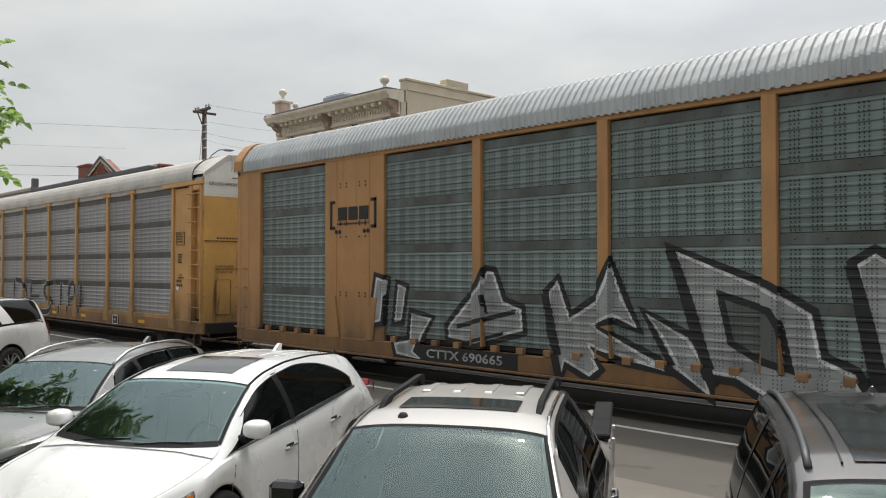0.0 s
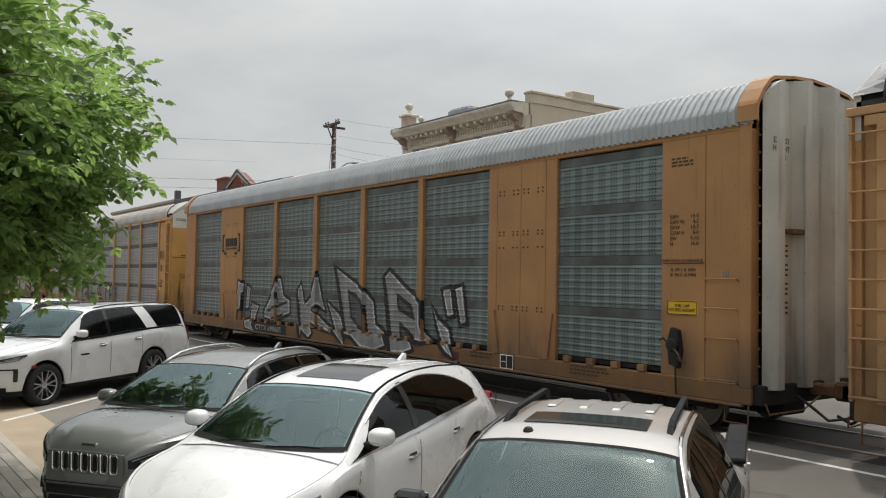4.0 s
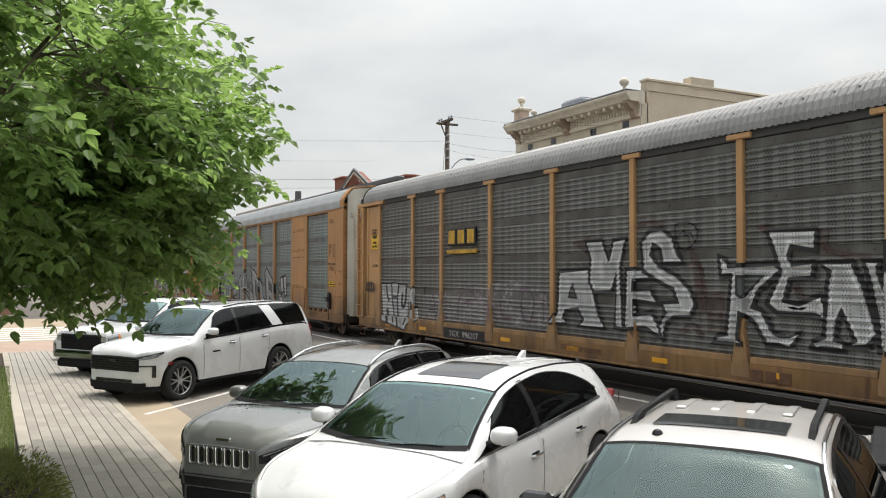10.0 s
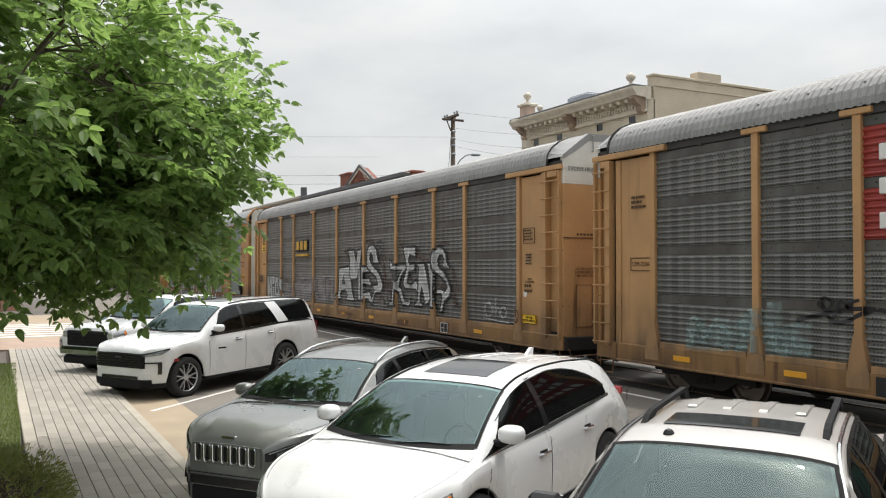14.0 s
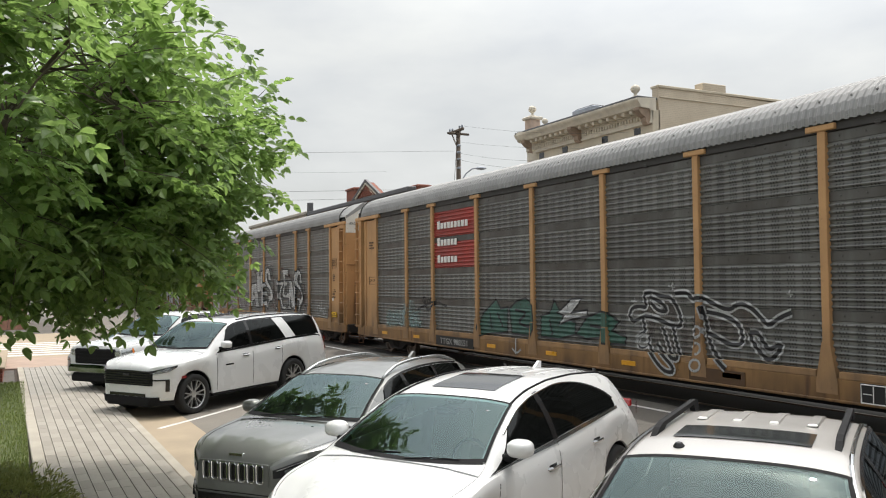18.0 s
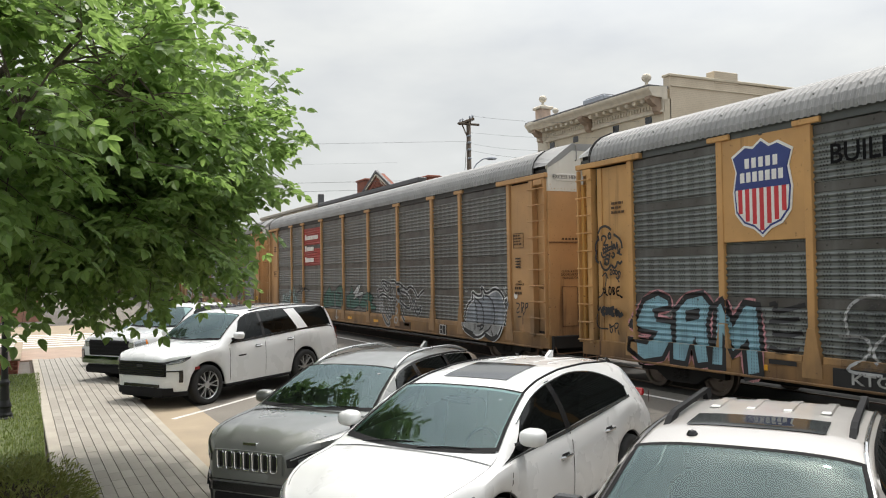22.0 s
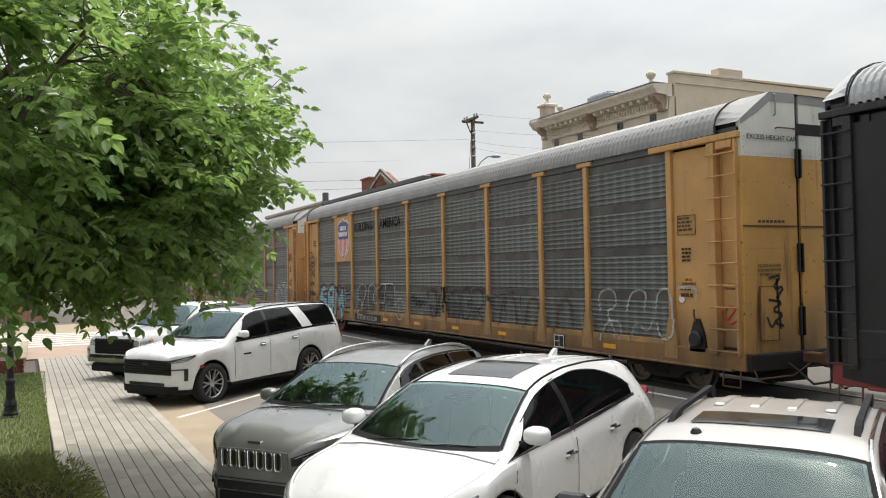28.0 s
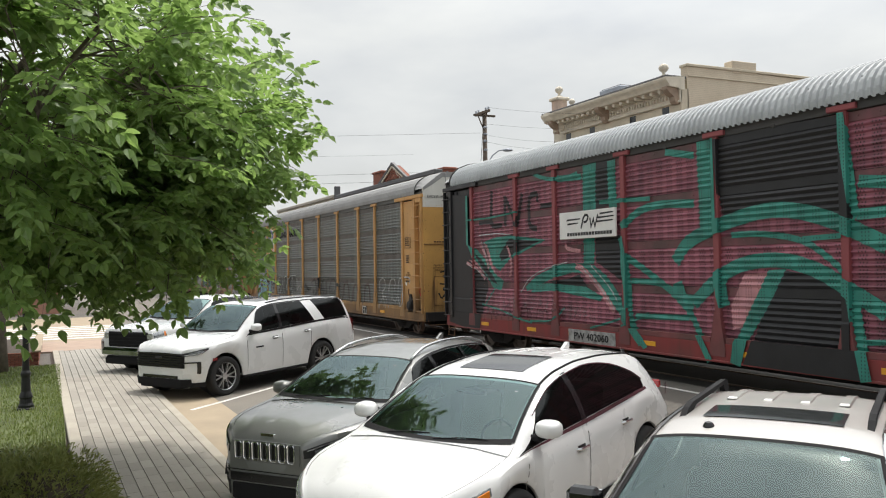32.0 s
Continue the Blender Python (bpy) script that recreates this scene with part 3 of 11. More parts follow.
def far_side(car, mat_screen, mat_post):
    s = Shape()
    s.rows([[(x, WIDTH - 0.06 - 0.02 * (k % 2), 1.1 + k * 0.13) for k in range(31)] for x in (0.1, LENGTH - 0.1)])
    part("far_side_screen", s, mat_screen, car)
    s = Shape()
    for x in POSTS:
        s.box(x - 0.07, WIDTH - 0.07, 0.9, x + 0.07, WIDTH, 5.05)
    s.box(0.0, WIDTH - 0.12, 0.95, 0.12, WIDTH, 5.1)
    s.box(LENGTH - 0.12, WIDTH - 0.12, 0.95, LENGTH, WIDTH, 5.1)
    s.box(0.0, WIDTH - 0.1, 0.70, LENGTH, WIDTH, 1.1)
    s.box(0.0, WIDTH - 0.1, 5.0, LENGTH, WIDTH, 5.2)
    part("far_side_frame", s, mat_post, car)


def under_body(car, wheelsets, end=LENGTH):
    s = Shape()
    s.block(0.2, 1.15, 0.42, end - 0.2, 1.85, 1.05, 0.03)
    for x in np.arange(4.2, LENGTH - 4, 1.9):
        s.box(x, 0.1, 0.80, x + 0.10, WIDTH - 0.1, 1.05)
    part("centre_sill", s, undergear, car)
    part("brake_pipe", Shape().tube([(3.8, 0.42, 0.70), (6, 0.42, 0.66), (12, 0.42, 0.68), (18, 0.42, 0.66), (LENGTH - 3.8, 0.42, 0.70)], 0.024, 6), undergear, car)
    part("air_reservoir", Shape().tube([(9.2, 0.75, 0.72), (9.3, 0.75, 0.72), (10.5, 0.75, 0.72), (10.6, 0.75, 0.72)], [0.1, 0.19, 0.19, 0.1], 12), undergear, car)
    part("deck", Shape().box(0.05, 0.1, 1.05, end - 0.05, WIDTH - 0.1, 1.12), undergear, car)
    # solid near-black box stands in for the rack's unlit inside
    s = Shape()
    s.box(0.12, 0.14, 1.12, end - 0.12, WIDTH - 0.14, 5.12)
    part("rack_inside", s, cavity_shade, car)
    bogie(car, 2.6, wheelsets)
    bogie(car, LENGTH - 2.6, wheelsets)


def roof(car, mat, rib, end_mat):
    me = made(("roof", mat.name, rib), lambda: roof_sheet_mesh(mat, rib))
    r0, r1 = 0.10, 26.78
    for k in range(SHEETS):
        ob = part("roof_sheet", me, mat, car)
        ob.location.x = r0 + (r1 - r0) * k / SHEETS
        ob.scale.x = (r1 - r0) / LENGTH
    for xa, xb in ((r0 + 0.04, -0.38), (r1 - 0.04, LENGTH + 0.01)):
        # smooth hood that rises to the squared end
        a, m, e = roof_arc(xa, rib + 0.012), roof_arc((xa + xb) / 2, rib + 0.01), [(xb, y, z) for y, z in PENT_FULL]
        mid = [tuple(0.4 * np.array(p) + 0.6 * np.array(((xa + xb) / 2, q[1], q[2]))) for p, q in zip(m, e)]
        mid = [((xa + xb) / 2, p[1], p[2]) for p in mid]
        part("roof_hood", Shape().rows([a[1:-1], mid[1:-1], e[1:-1]]), mat, car)
        # near-black box painted as the shade beneath the hood
        part("hood_inside", Shape().box(min(xa, xb) + 0.03, 0.07, 5.12, max(xa, xb) - 0.03, WIDTH - 0.07, 5.34), cavity_shade, car)
    for xm in (r0, r1):
        s = Shape()
        s.rows([roof_arc(xm, 0.0), roof_arc(xm, rib + 0.022), roof_arc(xm + 0.022, rib + 0.022), roof_arc(xm + 0.022, 0.0)])
        part("roof_gasket", s, end_mat, car)


def sign(car, name, x0, z0, x1, z1, mat, y=-0.006, label=""):
    return part(name, Shape().block(x0, y, z0, x1, y + 0.02, z1, 0.003), mat, car, label)


def lettering(car, name, text, x, z, size, mat, y=-0.03, label="", **kw):
    return words(name, text, size, mat, car, pose(x, y, z, 90, 0, 0), label, **kw)


def tiny_lines(car, x, z, n, w, h, mat, y=0.03):
    """Lines of stencilling too small to read, as bars."""
    rnd = random.Random(int(x * 100 + z * 7))
    s = Shape()
    for k in range(n):
        xx, end = x, x + w * rnd.uniform(0.7, 1.0)
        while xx < end:
            b = rnd.uniform(0.05, 0.13)
            s.box(xx, y, z - k * h, min(xx + b, end), y + 0.006, z - k * h + h * 0.55)
            xx += b + 0.03
    tagged(part("stencil_block", s, mat, car), kind="stuff")


def flared_car(u0, label, post, screen, roofing, rib, sill, upper, lower, style="round", strip=None, foot=None, ends=None, bays=None, split=4.66, band=None):
    """The screened, flared-post kind of autorack."""
    car = thing("autorack_railcar", label, "railcar", "railcars of the freight train")
    wheelsets, band = [], band or roofing
    under_body(car, wheelsets)
    far_side(car, screen, post)
    # side frame along the camera's side
    part("side_sill", Shape().block(-0.36, 0.0, 0.70, LENGTH, 0.12, 1.06, 0.02), sill, car, "dirty side sill with rust runs")
    part("sill_flange", Shape().block(0.3, -0.03, 0.68, LENGTH - 0.3, 0.08, 0.725, 0.01), sill, car)
    part("roof_rail", Shape().block(-0.34, 0.03, 5.0, LENGTH - 0.03, 0.14, 5.22, 0.01), strip or strip_dark, car)
    pm = made(("post", post.name), lambda: post_mesh(post, True))
    cap = made(("cap", post.name), lambda: Shape().block(-0.28, -0.03, 5.02, 0.28, 0.08, 5.12, 0.012).data("post_cap", post))
    for i, x in enumerate(POSTS):
        p = part("side_post", pm, post, car)
        p.location.x = x
        if 0 < i < len(POSTS) - 1:
            part("post_cap", cap, post, p)
    sh = (5.0 - 1.17) / 4
    for i in range(len(POSTS) - 1):
        x0, x1 = POSTS[i] + 0.06, POSTS[i + 1] - 0.06
        w = round(x1 - x0, 3)
        mat = (bays or {}).get(i, screen)
        for k in range(4):
            m = mat[k] if isinstance(mat, (list, tuple)) else mat
            me = made(("screen", w, m.name, style), lambda: screen_mesh(w, sh - 0.008, m, style))
            ob = part("side_screen", me, m, car)
            ob.location = (x0, 0.0, 1.17 + sh * k)
        part("screen_ledge", Shape().block(x0 + 0.15, 0.0, 1.05, x1 - 0.15, 0.09, 1.165, 0.008), foot or post, car)
        part("screen_clip", Shape().block((x0 + x1) / 2 - 0.05, 0.02, 4.98, (x0 + x1) / 2 + 0.05, 0.07, 5.05, 0.01), strip or strip_dark, car)
        part("reflector", Shape().block(x0 + 0.55, -0.012, 0.84, x0 + 1.0, 0.01, 0.94, 0.004), reflector, car)
    # the ends: plate, corner post, ladder, lintel
    for way, lad in ((-1, (-0.40, 0.16)), (1, (26.56, 27.29))):
        a, b = (0.27, 1.38) if way < 0 else (POSTS[-1] + 0.08, 26.56)
        part("end_plate", Shape().block(a, 0.06, 1.05, b, 0.12, 4.96, 0.006), ends or post, car)
        part("plate_edge", Shape().block(a if way < 0 else b - 0.05, 0.03, 1.05, a + 0.16 if way < 0 else b, 0.10, 4.96, 0.006), ends or post, car)
        part("corner_post", Shape().block(-0.34 if way < 0 else LENGTH - 0.10, 0.09, 0.95, -0.26 if way < 0 else LENGTH - 0.02, 0.20, 5.02, 0.01), ends or post, car)
        l0, l1 = (-0.44, 1.88) if way < 0 else (24.87, LENGTH)
        part("lintel", Shape().block(l0, -0.06, 5.0, l1, 0.12, 5.12, 0.012), ends or post, car)
        ladder(car, lad[0], lad[1], ends or post, way > 0)
        x = -0.36 if way < 0 else LENGTH
        end_wall(car, x, way, upper, lower, split, band)
        end_gear(car, x, way)
    roof(car, roofing, rib, strip_dark)
    return car, wheelsets


def shear_car(u0, label):
    """The older brown kind: framed screens between flat bolted plates."""
    car = thing("autorack_railcar", label, "railcar", "railcars of the freight train")
    wheelsets = []
    under_body(car, wheelsets, LENGTH - 0.45)
    far_side(car, screen_green, brown_paint)
    part("side_sill", Shape().block(0.0, -0.01, 0.70, LENGTH - 0.45, 0.12, 1.02, 0.02), sill_brown, car, "brown side sill with worn stencils")
    part("sill_flange", Shape().block(0.3, -0.05, 0.66, LENGTH - 0.6, 0.08, 0.71, 0.01), sill_brown, car)
    part("roof_rail", Shape().block(0.0, 0.0, 5.06, LENGTH - 0.45, 0.14, 5.22, 0.012), brown_paint, car)
    # screens, each in its own frame
    bays = ((1.15, 3.95), (6.12, 8.78), (9.02, 11.70), (11.95, 14.55), (14.80, 17.43), (17.67, 20.25), (22.45, 25.10))
    sh = (5.04 - 1.15) / 4
    for x0, x1 in bays:
        w = round(x1 - x0, 2)
        for k in range(4):
            me = made(("screen", w, "green"), lambda: screen_mesh(w, sh - 0.01, screen_green, "flat"))
            ob = part("side_screen", me, screen_green, car)
            ob.location = (x0, 0.0, 1.15 + sh * k)
        for k in range(4):
            xx = x0 + w * (k + 0.4) / 4.2
            part("hold_clip", Shape().block(xx, -0.03, 1.02, xx + 0.17, 0.07, 1.14, 0.01), brown_paint, car)
    for x in (1.08, 8.90, 11.82, 14.68, 17.55):
        part("side_post", Shape().block(x - 0.11 if x > 2 else x - 0.06, -0.01, 1.05, x + 0.11 if x > 2 else x + 0.06, 0.10, 5.08, 0.008), brown_paint, car)
        if x > 2:
            part("post_foot", Shape().prism([(x - 0.11, 1.7), (x + 0.11, 1.7), (x + 0.17, 1.10), (x - 0.17, 1.10)], -0.022, 0.08), brown_paint, car)
    # plates with rows of bolts
    for x0, x1 in ((0.0, 0.55), (0.56, 1.02), (3.96, 4.42), (4.43, 5.62), (5.63, 6.11), (20.26, 20.55), (20.56, 21.34), (21.35, 22.12), (22.13, 22.44), (25.11, 26.02), (26.03, 26.80)):
        part("side_plate", Shape().block(x0, 0.01, 1.0, x1, 0.10, 5.07, 0.008), brown_paint, car)
    s = Shape()
    for x0, x1 in ((4.43, 5.62), (20.56, 21.34), (21.35, 22.12)):
        for z in (1.95, 2.02, 3.28, 3.55, 3.62, 4.42, 4.5):
            for fx in (0.12, 0.3, 0.7, 0.88):
                x = x0 + (x1 - x0) * fx
                s.block(x - 0.018, -0.012, z, x + 0.018, 0.02, z + 0.036, 0.01)
    tagged(part("plate_bolts", s, rust_metal, car), kind="stuff")
    for x in (4.30, 5.82, 20.42, 22.28):
        way = 1 if x in (4.30, 20.42) else -1
        part("gusset", Shape().prism([(x - 0.10, 1.95), (x + 0.10, 1.95), (x + 0.12 + 0.16 * way, 1.02), (x - 0.12 + 0.16 * way, 1.02)], -0.035, 0.05), brown_paint, car)
    # corner posts, end hoop and folded white end doors
    x = LENGTH - 0.45
    part("corner_post", Shape().block(x - 0.22, -0.02, 0.95, x, 0.22, 5.30, 0.02), brown_paint, car)
    part("corner_post", Shape().block(-0.02, 0.0, 0.95, 0.16, 0.22, 5.30, 0.02), brown_paint, car)
    for x0, x1 in ((-0.08, 0.32), (LENGTH - 0.66, LENGTH - 0.30)):
        s = Shape()
        s.rows([roof_arc(x0, 0.0, BOX_FULL), roof_arc(x0, 0.05, BOX_FULL), roof_arc(x1, 0.05, BOX_FULL), roof_arc(x1, 0.0, BOX_FULL)])
        part("roof_hoop", s, brown_paint, car, "tan hoop round the roof's end")
    me = made("roof_a", lambda: roof_sheet_mesh(roof_zinc, 0.022, BOX_FULL))
    for k in range(SHEETS):
        ob = part("roof_sheet", me, roof_zinc, car)
        ob.location.x = (LENGTH - 0.4) * k / SHEETS
        ob.scale.x = (LENGTH - 0.4) / LENGTH
    for way, xe in ((1, LENGTH - 0.38), (-1, -0.02)):
        ys = [0.10 + 0.2 * k for k in range(15)]
        fold = [(0, 1, 1, 0)[k % 4] for k in range(15)]
        arch = lambda y: float(np.interp(y, [p[0] for p in BOX_FULL[1:-1]], [p[1] for p in BOX_FULL[1:-1]])) - 0.03
        for i, (k0, k1) in enumerate(((0, 3), (3, 7), (7, 11), (11, 14))):
            s = Shape()
            edge = [(xe + way * (0.04 + 0.17 * fold[k]), ys[k] + 0.05 * (fold[k] - 0.5) * (1 if k % 4 == 1 else -1)) for k in range(k0, k1 + 1)]
            s.rows([[(px, py, 0.95) for px, py in edge], [(px, py, arch(py)) for px, py in edge]])
            s.rows([[(px, py, arch(py)) for px, py in edge], [(xe - way * 0.2, py, arch(py)) for px, py in edge]])
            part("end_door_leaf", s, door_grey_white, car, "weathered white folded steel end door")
        for k in range(14):
            z = 1.3 + 0.28 * k
            part("hinge", Shape().block(xe + way * 0.02 - 0.02, 0.055, z, xe + way * 0.02 + 0.02, 0.10, z + 0.035, 0.008), rust_metal, car)
        part("lock_rod", Shape().tube([(xe + way * 0.22, 1.05, 1.0), (xe + way * 0.22, 1.05, 5.2)], 0.025, 8), door_grey_white, car)
        part("lock_bar", Shape().block(min(xe, xe + way * 0.2), 0.7, 3.42, max(xe, xe + way * 0.2), 1.3, 3.50, 0.01), rust_metal, car)
        end_gear(car, xe, way)
    for x0 in (26.06,):
        for z in (1.05, 1.72, 2.20, 2.68):
            part("grab_rung", Shape().tube([(x0, 0.0, z - 0.05), (x0, -0.07, z), (x0 + 0.62, -0.07, z), (x0 + 0.62, 0.0, z - 0.05)], 0.014, 6), brown_paint, car)
    for z in (1.05, 1.6, 2.1, 2.6):
        part("grab_rung", Shape().tube([(0.0, 0.0, z - 0.05), (0.0, -0.07, z), (0.5, -0.07, z), (0.5, 0.0, z - 0.05)], 0.014, 6), brown_paint, car)
    # hand brake
    hb = part("hand_brake", Shape().lathe([(0.03, -0.05), (0.10, -0.04), (0.12, 0.0), (0.10, 0.04), (0.03, 0.05)], 20, pose(25.45, -0.12, 1.55, 90, 0, 0)), ink_black, car, "black hand brake gear with chain")
    part("brake_bracket", Shape().prism([(25.36, 1.22), (25.54, 1.16), (25.60, 1.45), (25.54, 1.80), (25.40, 1.84), (25.32, 1.60)], -0.09, 0.02), ink_black, hb)
    part("brake_lever", Shape().tube([(25.45, -0.14, 1.55), (25.30, -0.17, 1.66), (25.22, -0.15, 1.62)], 0.018, 6), ink_black, hb)
    part("brake_lever", Shape().tube([(25.45, -0.14, 1.55), (25.62, -0.16, 1.40), (25.66, -0.14, 1.28)], 0.018, 6), rust_metal, hb)
    part("brake_chain", Shape().tube([(25.5, -0.08, 1.3), (25.52, -0.10, 1.0), (25.50, -0.06, 0.72)], 0.018, 5), ink_black, hb)
    return car, wheelsets


TRAIN = []
emblem_red = perforated("emblem_red", (0.36, 0.045, 0.035), grime=(0.18, 0.03, 0.025), dots=0.0)


def couple(made_car, u0):
    car, wheelsets = made_car
    TRAIN.append((car, u0, wheelsets))
    return car


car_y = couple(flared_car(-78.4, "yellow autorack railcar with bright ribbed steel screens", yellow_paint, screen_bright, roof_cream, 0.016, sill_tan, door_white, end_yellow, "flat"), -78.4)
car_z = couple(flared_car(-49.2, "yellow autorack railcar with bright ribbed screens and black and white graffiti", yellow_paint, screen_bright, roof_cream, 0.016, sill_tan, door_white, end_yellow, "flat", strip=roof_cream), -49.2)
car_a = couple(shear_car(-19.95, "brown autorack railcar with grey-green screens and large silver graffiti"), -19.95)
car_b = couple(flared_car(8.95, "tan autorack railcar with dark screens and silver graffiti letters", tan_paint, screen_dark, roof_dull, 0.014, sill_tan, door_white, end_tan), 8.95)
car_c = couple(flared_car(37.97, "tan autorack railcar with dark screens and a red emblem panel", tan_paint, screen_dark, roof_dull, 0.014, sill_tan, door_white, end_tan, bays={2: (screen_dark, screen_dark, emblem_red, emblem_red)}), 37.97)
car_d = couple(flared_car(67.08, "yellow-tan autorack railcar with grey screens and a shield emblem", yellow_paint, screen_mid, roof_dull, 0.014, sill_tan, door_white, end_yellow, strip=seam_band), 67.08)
car_e = couple(flared_car(96.65, "wine-red autorack railcar with black end and green and black mural", red_paint, screen_wine, roof_zinc, 0.028, red_sill, black_paint, black_paint, band=roof_cream, strip=strip_dark, ends=black_paint), 96.65)


# ---- paint and lettering on the train ----
def spray(name, c, rough=0.55, faded=0.0):
    """Sprayed paint on ribbed, drilled screens."""
    n = Nodes(name, rough)
    x, z = n.axis(0), n.axis(2)
    fx = n.math("ABSOLUTE", n.math("SUBTRACT", n.math("FRACT", n.math("MULTIPLY", x, 1 / 0.062)), 0.5))
    fz = n.math("ABSOLUTE", n.math("SUBTRACT", n.math("FRACT", n.math("MULTIPLY", z, 1 / 0.058)), 0.5))
    group = n.math("GREATER_THAN", n.math("FRACT", n.math("MULTIPLY", x, 1 / 0.31)), 0.38)
    hole = n.math("MULTIPLY", group, n.math("MULTIPLY", n.math("LESS_THAN", fx, 0.16), n.math("LESS_THAN", fz, 0.24)))
    blot = n.noise(2.0, 5.0)
    base = n.mix(n.span(blot, 0.3, 0.7), shade(c, 0.6), shade(c, 1.2))
    base = n.mix(n.math("MULTIPLY", hole, 0.7), base, (0.01, 0.01, 0.01))
    n.color(base)
    n.bump(n.noise(9.0, 3.0), 0.1, 0.004)
    if faded:
        # worn thin: the screen shows through in patches
        clear, mx = n.nt.nodes.new("ShaderNodeBsdfTransparent"), n.nt.nodes.new("ShaderNodeMixShader")
        n.link(n.span(n.noise(5.0, 5.0), 0.35, 0.65, 0.45, 1.0 - faded * 0.25), mx.inputs[0])
        n.link(clear.outputs[0], mx.inputs[2])
        n.link(n.bsdf.outputs[0], mx.inputs[1])
        n.link(mx.outputs[0], n.nt.nodes["Material Output"].inputs["Surface"])
    return n.mat


ink_spray = spray("ink_spray", (0.012, 0.012, 0.014))
ink_thin = spray("ink_thin", (0.014, 0.014, 0.015))
ink_mid = spray("ink_mid", (0.013, 0.013, 0.014))
spray_silver = spray("spray_silver", (0.30, 0.31, 0.31), 0.42)
spray_pale = spray("spray_pale", (0.45, 0.46, 0.46))
spray_earth = spray("spray_earth", (0.17, 0.14, 0.12), faded=0.7)
spray_soot = spray("spray_soot", (0.07, 0.075, 0.075), faded=0.5)
spray_rust = spray("spray_rust", (0.13, 0.055, 0.045), faded=0.6)
spray_aqua = spray("spray_aqua", (0.34, 0.46, 0.45), faded=0.45)
spray_steel = spray("spray_steel", (0.24, 0.26, 0.29))
spray_white = spray("spray_white", (0.62, 0.63, 0.63))
spray_dark = spray("spray_dark", (0.10, 0.11, 0.105))
spray_brown = spray("spray_brown", (0.11, 0.085, 0.075))
spray_mauve = spray("spray_mauve", (0.28, 0.15, 0.245), faded=0.45)
spray_wash = spray("spray_wash", (0.52, 0.49, 0.49), faded=0.1)
spray_red = spray("spray_red", (0.16, 0.03, 0.03))
spray_blue = spray("spray_blue", (0.22, 0.40, 0.48))
spray_green = spray("spray_green", (0.05, 0.13, 0.10))
mural_green = spray("mural_green", (0.035, 0.24, 0.19))
mural_black = spray("mural_black", (0.014, 0.014, 0.016))
mural_pink = spray("mural_pink", (0.55, 0.26, 0.28))
spray_wine = spray("spray_wine", (0.26, 0.14, 0.155), faded=0.4)
LAYER = {}


def next_layer(car, step=0.0004):
    LAYER[car.name] = LAYER.get(car.name, -0.003) - step
    return LAYER[car.name]


def ridge_levels(style):
    """Heights and depths of the side's relief, sheet above sheet, for one kind of car."""
    z0, z1 = (1.15, 5.04) if style == "flat" else (1.17, 5.0)
    sh, band = (z1 - z0) / 4, 0.17
    ridges, depth = (7, 0.036) if style == "round" else (6, 0.020)
    out = []
    for k in range(4):
        base, h = z0 + sh * k, sh - 0.008
        pitch = (h - band) / ridges
        for r in range(ridges):
            z = base + r * pitch
            if style == "round":
                out += [(z, 0.085), (z + pitch * 0.34, 0.085 - depth * 0.7), (z + pitch * 0.5, 0.085 - depth), (z + pitch * 0.66, 0.085 - depth * 0.7)]
            else:
                out += [(z, 0.085), (z + pitch * 0.45, 0.085), (z + pitch * 0.58, 0.085 - depth), (z + pitch * 0.76, 0.085 - depth), (z + pitch * 0.9, 0.085)]
        out += [(base + h - band, 0.085), (base + h - band + 0.01, 0.072), (base + h - 0.004, 0.072)]
    return out


LEVELS = {style: ridge_levels(style) for style in ("round", "flat")}
SHEAR_PLATES = ((-1.0, 1.15), (3.95, 6.12), (8.78, 9.02), (11.70, 11.95), (14.55, 14.80), (17.43, 17.67), (20.25, 22.45), (25.10, 28.0))
FLARED_PLATES = ((-1.0, POSTS[0] + 0.07),) + tuple((x - 0.076, x + 0.076) for x in POSTS[1:-1]) + ((POSTS[-1] - 0.07, 28.0),)


def on_side(car, me):
    """Lays flat paint on the side's sheets, ridges, posts and sill."""
    brown = car.name == CAR_BROWN
    flat_style = "flat" if brown else "round"
    plates, sill = (SHEAR_PLATES, 1.08) if brown else (FLARED_PLATES, 1.165)
    zs, ys = zip(*LEVELS[flat_style])
    bm = bmesh.new()
    bm.from_mesh(me)
    lo = [min(v.co[k] for v in bm.verts) for k in (0, 2)]
    hi = [max(v.co[k] for v in bm.verts) for k in (0, 2)]
    cuts = [((0, 0, z), (0, 0, 1)) for z in (*zs, sill - 0.004, sill + 0.004) if lo[1] < z < hi[1]]
    cuts += [((x + e, 0, 0), (1, 0, 0)) for pl in plates for x in pl for e in (-0.004, 0.004) if lo[0] < x + e < hi[0]]
    for co, no in cuts:
        bmesh.ops.bisect_plane(bm, geom=bm.verts[:] + bm.edges[:] + bm.faces[:], dist=1e-5, plane_co=co, plane_no=no)
    for v in bm.verts:
        x, z = v.co.x, v.co.z
        if z < sill:
            y = -0.01
        elif any(a < x < b for a, b in plates):
            y = -0.018 if brown or z < 1.6 else -0.003
        else:
            y = float(np.interp(z, zs, ys))
        v.co.y += y
    bm.to_mesh(me)
    bm.free()
    return me


CAR_BROWN = car_a.name


